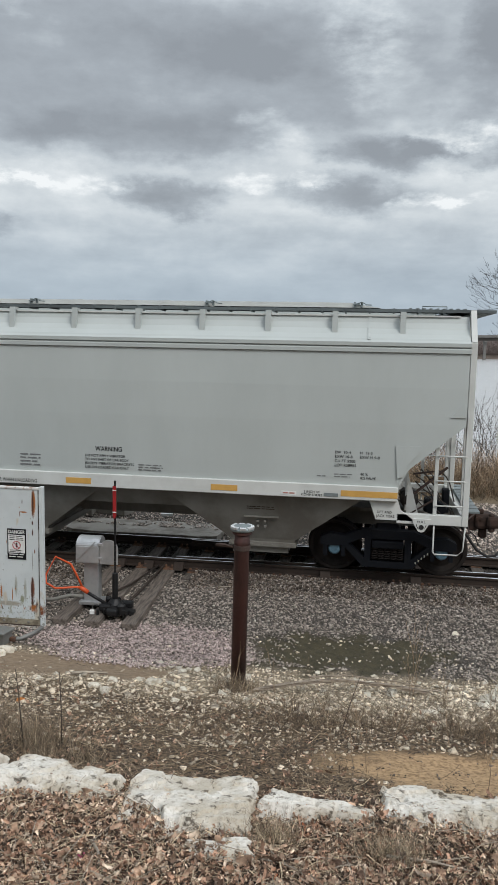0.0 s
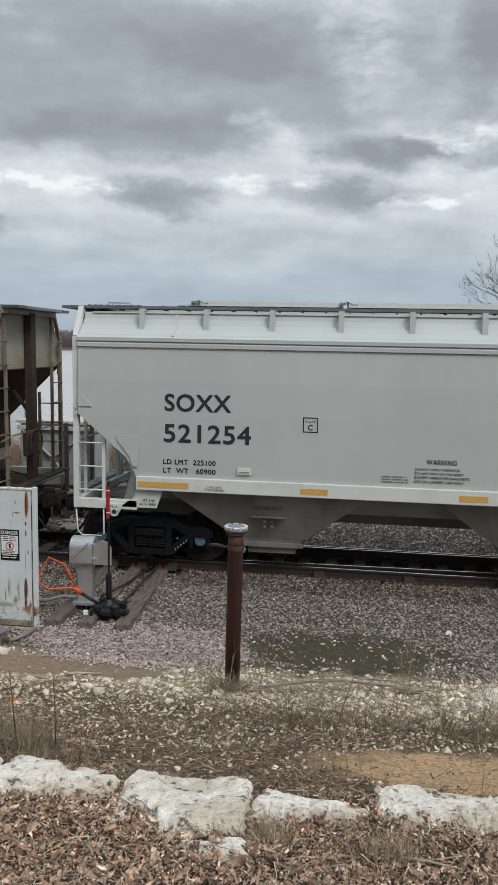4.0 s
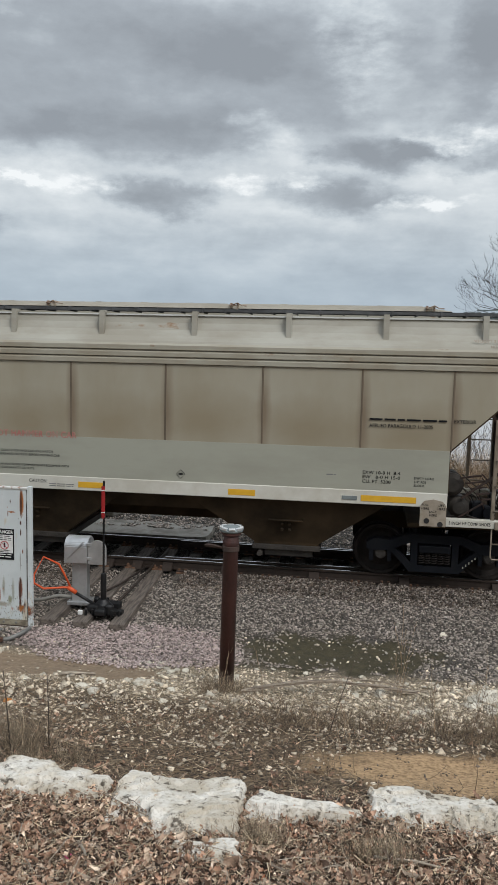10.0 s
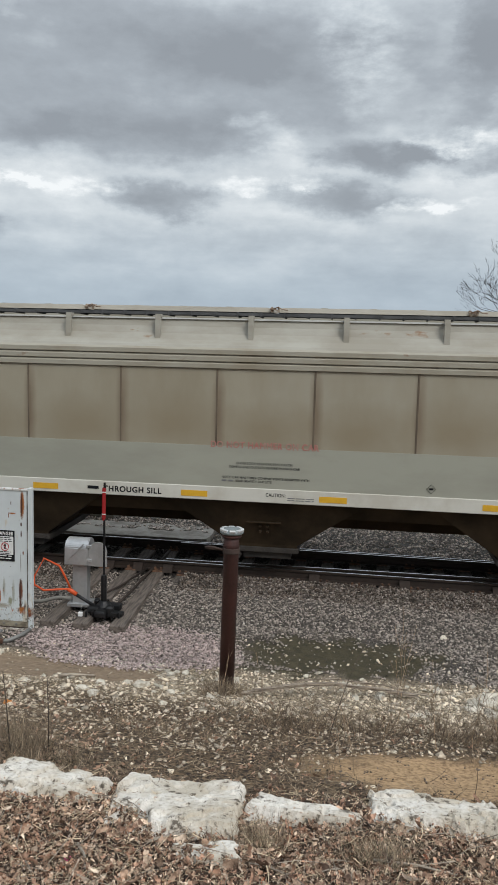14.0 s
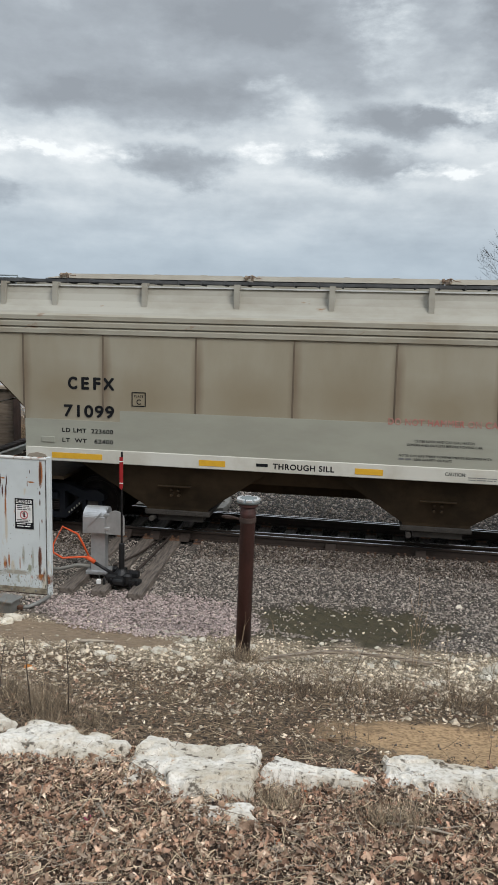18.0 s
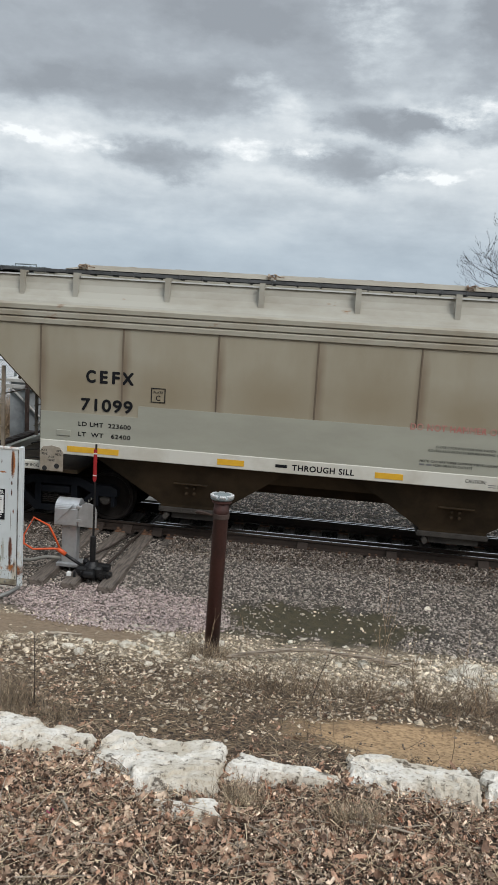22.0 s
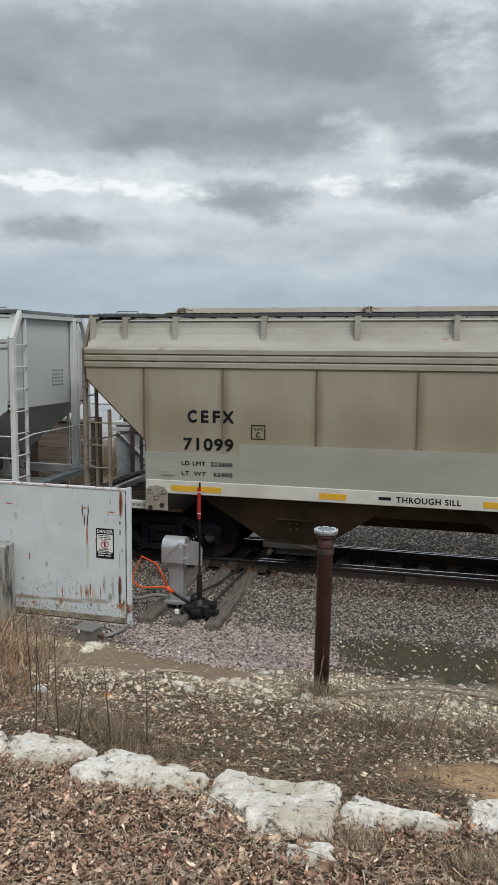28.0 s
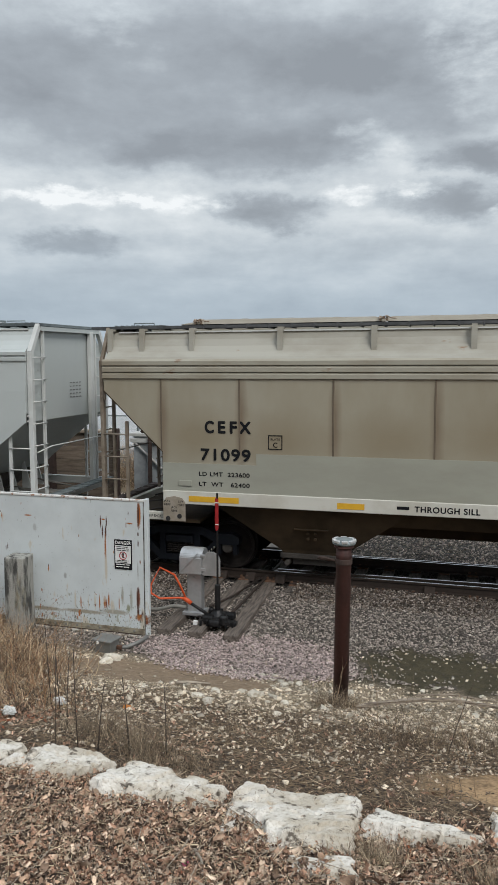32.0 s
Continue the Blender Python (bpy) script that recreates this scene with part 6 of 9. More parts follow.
def build_switch():
    silver = material("silver_paint", (0.50, 0.51, 0.52), (0.38, 0.39, 0.40), 5, 0.36, 0.6, bump=0.06, amount=0.7)
    root = thing("switch_controller", "silver painted switch controller on a pedestal with open lid", "switch box", pose(-4.19, 11.38, -0.2, 0, 0, 3))
    box_part("foot_plate", silver, root, -0.19, 0.17, -0.14, 0.16, 0.0, 0.06, bevel=0.01)
    box_part("pedestal", silver, root, -0.12, 0.12, -0.09, 0.09, 0.05, 0.70, bevel=0.012)
    o = [(0.2 * math.cos(a), 0.93 + 0.17 * math.sin(a)) for a in np.linspace(0.25, math.pi - 0.25, 9)]
    bm = bmesh.new()
    bm_prism(bm, [(-0.205, 0.70), (0.205, 0.70)] + o, "x", -0.215, 0.155)
    bmesh.ops.bevel(bm, geom=list(bm.edges), offset=0.012, segments=2, affect="EDGES")
    part("housing", bm, silver, root)
    bm = bmesh.new()
    o = [(0.145 * math.cos(a), 0.94 + 0.15 * math.sin(a)) for a in np.linspace(0.0, math.pi, 12)]
    bm_prism(bm, [(-0.145, 0.70), (0.145, 0.70)] + o, "y", -0.02, 0.02)
    bmesh.ops.bevel(bm, geom=list(bm.edges), offset=0.006, segments=2, affect="EDGES")
    lid = part("lid", bm, silver, root, "D-shaped hinged lid")
    lid.matrix_basis = pose(0.31, -0.17, -0.01)
    for z in (0.76, 0.98):
        box_part("hinge", silver, root, 0.13, 0.22, -0.20, -0.16, z, z + 0.05, bevel=0.008)
    bm = bmesh.new()
    bm_beam(bm, (-0.20, -0.215, 0.74), (0.10, -0.212, 1.05), 0.012, 0.03, up=(0, 1, 0))
    part("latch_bar", bm, silver, root)
    bm = bmesh.new()
    bm_lathe(bm, [(0.022, -0.11), (0.022, -0.09)], "y", 8, (-0.01, 0, 0.62))
    part("bolt", bm, silver, root)
    bm = bmesh.new()
    bm_tube(bm, [(-0.12, -0.02, 0.10), (-0.35, -0.06, 0.12), (-0.62, -0.1, 0.05), (-0.95, -0.06, 0.03)], 0.03, 8)
    part("conduit", bm, M["hopper_grey"], root)

    black = material("oily_black", (0.012, 0.012, 0.013), (0.03, 0.03, 0.03), 6, 0.4, 0.3, bump=0.15)
    red = material("target_red", (0.36, 0.020, 0.022), (0.26, 0.015, 0.018), 8, 0.5, bump=0.05)
    orange = material("orange_paint", (0.60, 0.09, 0.025), (0.48, 0.07, 0.02), 7, 0.5, bump=0.05)
    st = thing("switch_stand", "black hand-thrown switch stand with red target and orange lever", "switch stand", pose(-3.72, 11.08, -0.2))
    bm = bmesh.new()
    bm_box(bm, -0.17, 0.20, -0.16, 0.14, 0.0, 0.05, bevel=0.015)
    bm_lathe(bm, [(0.13, 0.05), (0.125, 0.12), (0.09, 0.16), (0.06, 0.20)], "z", 18)
    bm_box(bm, -0.2, -0.02, -0.20, -0.06, 0.04, 0.15, bevel=0.03)
    bm_box(bm, 0.14, 0.34, -0.15, -0.02, 0.0, 0.07, bevel=0.02)
    bm_box(bm, -0.06, 0.12, -0.30, -0.14, 0.02, 0.12, bevel=0.03)
    bm_lathe(bm, [(0.06, 0.02), (0.07, 0.05), (0.07, 0.15), (0.04, 0.18)], "z", 12, (0.15, -0.16, 0))
    bm_lathe(bm, [(0.05, 0.02), (0.05, 0.17), (0.03, 0.20)], "z", 10, (-0.13, 0.08, 0))
    bm_box(bm, 0.02, 0.26, 0.04, 0.16, 0.03, 0.14, bevel=0.03)
    bm_beam(bm, (-0.18, -0.12, 0.12), (0.28, -0.22, 0.06), 0.05, 0.05)
    bm_beam(bm, (-0.28, 0.02, 0.04), (0.05, 0.12, 0.17), 0.05, 0.04)
    for k in range(6):
        bm_lathe(bm, [(0.022, 0.0), (0.022, 0.09), (0.012, 0.10)], "z", 6, (-0.2 + 0.1 * k, -0.24 + 0.03 * (k % 3), 0.0))
    part("base", bm, black, st)
    part("sleeve", bm_lathe(bmesh.new(), [(0.045, 0.18), (0.045, 0.60), (0.03, 0.61)], "z", 16), black, st)
    part("mast", bm_lathe(bmesh.new(), [(0.017, 0.60), (0.017, 2.05)], "z", 10), black, st)
    bm = bmesh.new()
    bm_prism(bm, [(-0.026, 1.50), (0.0, 1.46), (0.026, 1.50), (0.026, 1.97), (-0.026, 1.97)], "y", -0.026, -0.018)
    bm_prism(bm, [(-0.026, 1.50), (0.0, 1.46), (0.026, 1.50), (0.026, 1.97), (-0.026, 1.97)], "x", -0.03, -0.022)
    part("target", bm, red, st, "narrow red target blade")
    for z in (1.56, 1.90):
        box_part("target_clamp", M["label_white"], st, -0.03, 0.03, -0.034, -0.026, z, z + 0.012)
    bm = bmesh.new()
    bm_tube(bm, [(-0.06, -0.08, 0.10), (-0.42, -0.17, 0.34)], 0.026, 8)
    lever = part("lever", bm, black, st)
    bm = bmesh.new()
    bm_tube(bm, [(-0.38, -0.16, 0.32), (-0.50, -0.19, 0.41)], 0.036, 8)
    loop = [(-0.46, -0.18, 0.40), (-0.56, -0.22, 0.41), (-0.83, -0.34, 0.41), (-0.96, -0.38, 0.50), (-0.97, -0.37, 0.62), (-0.83, -0.32, 0.90), (-0.62, -0.25, 0.78), (-0.55, -0.21, 0.62), (-0.46, -0.18, 0.40)]
    bm_tube(bm, loop, 0.017, 8)
    part("lever_loop", bm, orange, lever, "bent orange-red lever grip")
    bm = bmesh.new()
    bm_box(bm, -0.33, -0.26, -0.24, -0.19, 0.0, 0.07, bevel=0.01)
    part("padlock", bm, M["label_white"], st, "pale padlock")
    bm = bmesh.new()
    bm_tube(bm, [(-0.30, -0.2, 0.06), (-0.28, -0.2, 0.16), (-0.2, -0.17, 0.13)], 0.008, 6)
    part("chain", bm, M["tread_steel"], st)
    bm = bmesh.new()
    bm_tube(bm, [(0.12, 0.0, 0.06), (0.14, 0.9, 0.05), (0.15, 2.3, 0.06), (0.16, 3.6, 0.06)], 0.022, 8)
    part("throw_rod", bm, M["rail_steel"], st)
    bm = bmesh.new()
    bm_tube(bm, [(-0.32, 0.55, 0.05), (-0.12, 1.2, 0.05), (0.05, 2.3, 0.06)], 0.018, 8)
    part("connecting_rod", bm, M["rail_steel"], st)


def build_rail_fittings():
    """Tie plates with spikes beside the near rail, and joint braces of the switch."""
    me = bmesh.new()
    bm_box(me, -0.10, 0.10, -0.17, 0.17, -0.19, -0.172)
    for dx, dy in ((-0.06, -0.10), (0.06, -0.10), (0.0, 0.1)):
        bm_box(me, dx - 0.012, dx + 0.012, dy - 0.015, dy + 0.025, -0.172, -0.14)
    me = finish(me, "tie_plate")
    first = part("tie_plate", me, M["dark_rust"])
    tagged(first, "small rusty tie plate with spikes under the rail", "tie plate", "tie plates along the track")
    k = 0
    for ob in [o for o in scene.objects if o.name.startswith("railroad_tie")]:
        x = ob.matrix_basis.translation.x
        if -11 < x < 5:
            for y in (TRACK - 0.755, TRACK + 0.755):
                m = pose(x, y, RAIL + 0.012)
                if k == 0:
                    first.matrix_basis = m
                else:
                    copy_thing(first, m)
                k += 1
    brace = bmesh.new()
    bm_prism(brace, [(-0.20, -0.17), (-0.02, -0.17), (-0.03, -0.05), (-0.07, -0.05)], "x", -0.09, 0.09)
    brace = finish(brace, "rail_brace")
    for x in (-4.42, -3.87, -3.3, -2.2, -0.6, 1.0, 2.6):
        o = part("rail_brace", brace, M["rail_steel"])
        o.matrix_basis = pose(x, TRACK - 0.755, RAIL)
        tagged(o, "rusty cast brace bolted outside the rail", "rail brace", "rail braces")


build_barrier()
build_concrete_post()
build_junction_box()
build_pipe_post()
build_switch()
build_rail_fittings()


# ---------------------------------------------------------------- the bank in front
def limestone_material():
    """Cream stone with grey-tan weathering, fine speckle, dark pits and cracks drawn in colour, and a coarse broken
    relief.
    """
    m = bpy.data.materials.new("limestone")
    m.use_nodes = True
    nt = m.node_tree
    N, L = nt.nodes.new, nt.links.new
    b = nt.nodes["Principled BSDF"]
    co = N("ShaderNodeTexCoord")

    def tex(scale, detail, rough, lo, hi, top=1.0):
        n = N("ShaderNodeTexNoise")
        n.inputs["Scale"].default_value, n.inputs["Detail"].default_value, n.inputs["Roughness"].default_value = scale, detail, rough
        L(co.outputs["Object"], n.inputs["Vector"])
        r = N("ShaderNodeMapRange")
        r.inputs["From Min"].default_value, r.inputs["From Max"].default_value, r.inputs["To Max"].default_value = lo, hi, top
        L(n.outputs["Fac"], r.inputs["Value"])
        return r.outputs[0]

    def mix(fac, a, c):
        x = N("ShaderNodeMix")
        x.data_type = "RGBA"
        L(fac, x.inputs["Factor"])
        if hasattr(a, "node"):
            L(a, x.inputs["A"])
        else:
            x.inputs["A"].default_value = (*a, 1)
        x.inputs["B"].default_value = (*c, 1)
        return x.outputs["Result"]

    col = mix(tex(4.0, 6, 0.6, 0.42, 0.60, 0.9), (0.70, 0.665, 0.605), (0.49, 0.435, 0.35))
    col = mix(tex(38.0, 4, 0.7, 0.50, 0.66, 0.7), col, (0.34, 0.29, 0.225))
    col = mix(tex(9.0, 8, 0.75, 0.56, 0.615, 0.9), col, (0.085, 0.068, 0.052))
    L(col, b.inputs["Base Color"])
    b.inputs["Roughness"].default_value = 0.95
    b.inputs["Specular IOR Level"].default_value = 0.3
    coarse = N("ShaderNodeBump")
    coarse.inputs["Strength"].default_value, coarse.inputs["Distance"].default_value = 0.8, 0.007
    L(tex(26.0, 5, 0.6, 0.25, 0.75), coarse.inputs["Height"])
    L(coarse.outputs[0], b.inputs["Normal"])
    return m


def in_view(rng, n, y0, y1, power=1.0):
    """Random places on the strip of ground between y0 and y1, as wide as the camera ever sees."""
    y = y0 + (y1 - y0) * rng.uniform(0, 1, n) ** power
    x = rng.uniform(-0.74 * y - 0.4, 0.21 * y + 0.5)
    return x, y


def stone_template(seed, flat=0.7):
    """An angular broken stone: the hull of a few random points."""
    rnd = random.Random(seed)
    bm = bmesh.new()
    for i in range(8):
        v = Vector((rnd.gauss(0, 1), rnd.gauss(0, 1), rnd.gauss(0, 1))).normalized() * rnd.uniform(0.8, 1.1)
        bm.verts.new((v.x * 1.2, v.y, v.z * flat))
    bmesh.ops.convex_hull(bm, input=bm.verts)
    bmesh.ops.delete(bm, geom=[v for v in bm.verts if not v.link_faces], context="VERTS")
    bm.verts.index_update()
    verts = [tuple(v.co) for v in bm.verts]
    faces = [[v.index for v in f.verts] for f in bm.faces]
    bm.free()
    return verts, faces


def strew(name, label, category, mat, rng, x, y, size, sink=0.2, flat=0.7, seed=1, tilt=0.9):
    n, root = len(x), None
    z = rough_ground(x, y)
    c = np.stack([x, y, z + size * (0.5 - sink)], 1)
    s = size[:, None] * rng.uniform(0.7, 1.3, (n, 3))
    turns = turns_of(rng, n, tilt)
    kind = rng.integers(0, 4, n)
    for k in range(4):
        m = kind == k
        tv, tf = stone_template(seed * 10 + k, flat)
        ob = swarm(name, tv, tf, c[m], turns[m], s[m], mat, root)
        root = root or tagged(ob, label, category, kind="stuff")
    return root


def limestone_block(x, y, lx, ly, lz, turn, seed, tilt=0.0, bite=0.0, taper=0.0):
    """A flat, weathered slab with chipped edges and broken ledges, bedded in the bank."""
    nx, ny, rings = max(24, int(lx / 0.010)), max(18, int(ly / 0.010)), 9
    off = Vector((seed * 13.7, seed * 5.1, seed * 2.3))

    def n(px, py, f, k):
        return noise.noise(Vector((px * f, py * f, k)) + off)

    def outline(u, v):
        """From the unit square to the slab's ragged plan."""
        e = max(abs(u), abs(v)) * 2
        px, py = u * lx, v * ly * (1 - taper * (u + 0.5))
        k = 1.0 - 0.04 * (abs(u) * 2) ** 6 * (abs(v) * 2) ** 6
        w = e ** 3
        px = px * k + w * (0.030 * n(px, py, 3.1, 0) + 0.030 * n(px, py, 9, 1) + 0.018 * n(px, py, 27, 2))
        py = py * k + w * (0.035 * n(px, py, 3.1, 5) + 0.030 * n(px, py, 9, 6) + 0.018 * n(px, py, 27, 7))
        return px, py

    def top(u, v, px, py):
        ragged = 0.25 if ly < 0.3 and lx > 0.5 else 1.0
        rim = min((0.5 - abs(u)) * lx, (0.5 - abs(v)) * ly)
        z = -0.016 * math.exp(-rim / 0.008) * (0.7 + 0.8 * n(px, py, 8, 3))
        z += 0.016 * n(px, py, 2.2, 8) + 0.005 * n(px, py, 7, 9) + 0.0045 * n(px, py, 19, 10) + 0.003 * n(px, py, 48, 11)
        # ledges where thin beds have broken away
        bed = 2.0 * n(px, py, 2.2, 12) + 0.7 * n(px, py, 6, 13) + 0.3 * n(px, py, 26, 14)
        z += 0.020 * ragged * math.floor(bed)
        z -= 0.20 * ragged * max(0.0, n(px, py, 5, 15) - 0.36) + 0.16 * max(0.0, n(px, py, 13, 16) - 0.34)
        # the near rim dips into the litter
        dip = (-v - 0.36 + ragged * (0.20 * n(u, v, 3.3, 6) + 0.10 * n(u, v, 9, 7) + 0.05 * n(u, v, 22, 18))) / 0.14
        dip += bite * min(1.0, max(0.0, (-0.06 - u) / 0.12 + n(u, v, 5, 9)))
        return z - 0.085 * min(1.0, max(0.0, dip))

    verts, faces, index = [], [], {}
    for j in range(ny + 1):
        for i in range(nx + 1):
            u, v = i / nx - 0.5, j / ny - 0.5
            px, py = outline(u, v)
            index[i, j] = len(verts)
            verts.append((px, py, lz / 2 + top(u, v, px, py)))
    for j in range(ny):
        for i in range(nx):
            faces.append((index[i, j], index[i + 1, j], index[i + 1, j + 1], index[i, j + 1]))
    loop = [index[i, 0] for i in range(nx)] + [index[nx, j] for j in range(ny)] + [index[i, ny] for i in range(nx, 0, -1)] + [index[0, j] for j in range(ny, 0, -1)]
    above = loop
    for r in range(1, rings + 1):
        # the sides: rough beds that stand in and out
        below = []
        for q in loop:
            px, py, pz = verts[q]
            z = pz + (-lz / 2 - pz) * r / rings
            out = 0.030 * noise.noise(Vector((px * 7, py * 7, z * 26)) + off) + 0.014 * noise.noise(Vector((px * 22, py * 22, z * 40)) + off) + 0.008
            d = math.hypot(px, py) + 1e-6
            below.append(len(verts))
            verts.append((px * (1 + out / d), py * (1 + out / d), z))
        for k in range(len(loop)):
            m = (k + 1) % len(loop)
            faces.append((above[k], below[k], below[m], above[m]))
        above = below
    me = bpy.data.meshes.new("limestone_block")
    me.from_pydata(verts, [], faces)
    ob = part("limestone_block", me, M["limestone"])
    g = float(ground_height(x, y))
    ob.matrix_basis = pose(x, y, g + lz * 0.5 - 0.118, -13 + tilt, 0, turn)
    return tagged(ob, "rough white limestone slab bedded in the leaf-covered bank", "stone block", "limestone edging slabs")


def blade_template(n=4, bend=0.35, width=1.0):
    """A grass blade one high, bent over along x."""
    verts, faces = [], []
    for i in range(n + 1):
        t = i / n
        w = width * (1 - t) ** 0.7 * 0.5
        verts += [(bend * t * t, -w, t - 0.12 * t * t), (bend * t * t, w, t - 0.12 * t * t)]
    for i in range(n):
        faces.append([2 * i, 2 * i + 1, 2 * i + 3, 2 * i + 2])
    return verts, faces


def grass(name, label, mat, rng, x, y, height, width, lean=0.5, bend=0.4, ground=rough_ground, category="dry grass"):
    n = len(x)
    tv, tf = blade_template(bend=bend)
    c = np.stack([x, y, ground(x, y) - 0.01], 1)
    s = np.stack([height, np.full(n, 1.0) * width, height], 1)
    return tagged(swarm(name, tv, tf, c, turns_of(rng, n, lean), s, mat), label, category, kind="stuff")


def tuft_places(rng, spots, per):
    xs, ys, hs = [], [], []
    for x, y, r, h, k in spots:
        n = int(per * k)
        xs.append(rng.normal(x, r, n)), ys.append(rng.normal(y, r * 0.8, n)), hs.append(rng.uniform(0.35, 1.0, n) * h)
    return np.concatenate(xs), np.concatenate(ys), np.concatenate(hs)


def rods(name, label, mat, rng, x, y, length, radius, lean, lift=0.004, category="twigs", curve=0.12):
    """Fallen straws and twigs: thin bent sticks lying about."""
    verts, faces = [], []
    for i in range(4):
        t = i / 3
        b = curve * math.sin(math.pi * t)
        r = 1 - 0.5 * t
        verts += [(t - 0.5, b + 0.0, r * 1.0), (t - 0.5, b - r * 0.87, -r * 0.5), (t - 0.5, b + r * 0.87, -r * 0.5)]
    for i in range(3):
        for j in range(3):
            faces.append([3 * i + j, 3 * i + (j + 1) % 3, 3 * i + 3 + (j + 1) % 3, 3 * i + 3 + j])
    tv = np.array(verts)
    n = len(x)
    # the bend scales with the length, the thickness with the radius
    base = tv.copy()
    base[:, 1] = [curve * math.sin(math.pi * (i // 3) / 3) for i in range(12)]
    thick = tv[:, 1] - base[:, 1]
    c = np.stack([x, y, rough_ground(x, y) + lift], 1)
    turns = turns_of(rng, n, lean)
    pts = np.zeros((n, 12, 3))
    pts[:, :, 0] = tv[None, :, 0] * length[:, None]
    pts[:, :, 1] = base[None, :, 1] * length[:, None] * rng.uniform(-1, 1, (n, 1)) + thick[None] * radius[:, None]
    pts[:, :, 2] = tv[None, :, 2] * radius[:, None]
    pts = np.einsum("nij,nkj->nki", turns, pts) + c[:, None, :]
    me = bpy.data.meshes.new(name)
    allf = (np.array(faces)[None] + (np.arange(n) * 12)[:, None, None]).reshape(-1, 4)
    me.from_pydata(pts.reshape(-1, 3), [], allf.tolist())
    me.materials.append(mat)
    return tagged(new(name, me), label, category, kind="stuff")


def leaf_template(seed):
    """A curled, crumpled dry leaf, one long."""
    rnd = random.Random(seed)
    left, mid, right = [], [], []
    curl, cup, twist = rnd.uniform(-1.3, 1.6), rnd.uniform(-0.4, 1.3), rnd.uniform(-0.9, 0.9)
    n = 7
    for i in range(n):
        t = i / (n - 1)
        w = rnd.uniform(0.16, 0.34) * math.sin(math.pi * min(1, t * 0.84 + 0.10)) ** 0.6 * (1.0 if i % 2 else 0.74) * rnd.uniform(0.7, 1.2)
        z = curl * (t - 0.5) ** 2 + rnd.uniform(-0.07, 0.07)
        lean = twist * (t - 0.5)
        mid.append((t - 0.5, 0, z))
        left.append((t - 0.5 + rnd.uniform(-0.06, 0.06), w, z + (cup + lean) * w + rnd.uniform(-0.13, 0.15)))
        right.append((t - 0.5 + rnd.uniform(-0.06, 0.06), -w, z + (cup - lean) * w + rnd.uniform(-0.13, 0.15)))
    verts = left + mid + right
    faces = []
    for i in range(n - 1):
        faces += [[i, n + i, n + i + 1, i + 1], [n + i, 2 * n + i, 2 * n + i + 1, n + i + 1]]
    return verts, faces


def leaves(name, label, mat, rng, x, y, size, tilt, seed, lift=0.02):
    n, root = len(x), None
    c = np.stack([x, y, rough_ground(x, y) + lift * rng.uniform(0.2, 1.6, n)], 1)
    turns, scales = turns_of(rng, n, tilt), size[:, None] * rng.uniform(0.6, 1.4, (n, 3))
    kind = rng.integers(0, 4, n)
    for k in range(4):
        m = kind == k
        if not m.any():
            continue
        tv, tf = leaf_template(seed * 4 + k)
        ob = swarm(name, tv, tf, c[m], turns[m], scales[m], mat, root)
        root = root or tagged(ob, label, "fallen leaves", kind="stuff")
    return root


def bare_branch(bm, rnd, p, d, length, r, depth, spread=0.6, droop=0.0, minimum=0.0025, sides=4, kids=(2, 3)):
    """A limb that forks again and again."""
    pts, q = [p.copy()], p.copy()
    d = d.normalized()
    n = 4
    for i in range(n):
        d = (d + Vector((rnd.uniform(-1, 1), rnd.uniform(-1, 1), rnd.uniform(-0.6, 1) - droop)) * 0.16).normalized()
        q = q + d * length / n
        pts.append(q.copy())
    bm_tube(bm, pts, r, sides, max(minimum, r * 0.55))
    if depth == 0:
        return
    for k in range(rnd.randint(*kids)):
        t = rnd.uniform(0.35, 1.0)
        at = pts[min(n, max(1, round(t * n)))]
        side = Vector((rnd.uniform(-1, 1), rnd.uniform(-1, 1), rnd.uniform(-0.35, 0.8)))
        bare_branch(bm, rnd, at, d + side * spread, length * rnd.uniform(0.55, 0.8), max(minimum, r * 0.55), depth - 1, spread, droop, minimum, max(3, sides - 1), kids)
    bare_branch(bm, rnd, pts[-1], d + Vector((rnd.uniform(-1, 1), rnd.uniform(-1, 1), rnd.uniform(-0.2, 0.5))) * spread * 0.5, length * 0.72, max(minimum, r * 0.55), depth - 1, spread, droop, minimum,
                max(3, sides - 1), kids)


M["limestone"] = limestone_material()
M["rubble"] = material("limestone_rubble", (0.66, 0.61, 0.52), (0.42, 0.37, 0.285), 14.0, 0.95, bump=0.8, grain=60, amount=0.8, random_object=0.2)
M["rubble_bits"] = material("pale_ballast", (0.52, 0.475, 0.42), (0.34, 0.30, 0.255), 14.0, 0.9, bump=0.5, amount=0.8, island=0.45)
M["far_stone"] = material("tan_grey_stone", (0.54, 0.46, 0.40), (0.27, 0.22, 0.185), 7.0, 0.9, bump=0.35, amount=0.8, island=0.65)
# near-black base colour paints in the shade under the train
M["shaded_stone"] = material("shade_dark_track_stone", (0.030, 0.025, 0.022), (0.014, 0.012, 0.011), 7.0, 0.85, bump=0.35, amount=0.8, island=0.6)
M["chip"] = material("limestone_chips", (0.70, 0.61, 0.485), (0.41, 0.33, 0.24), 9.0, 0.9, bump=0.4, amount=0.8, island=0.5)
M["ballast_stone"] = material("ballast_stone", (0.315, 0.272, 0.237), (0.135, 0.112, 0.094), 16.0, 0.85, bump=0.5, amount=0.75, island=0.72)
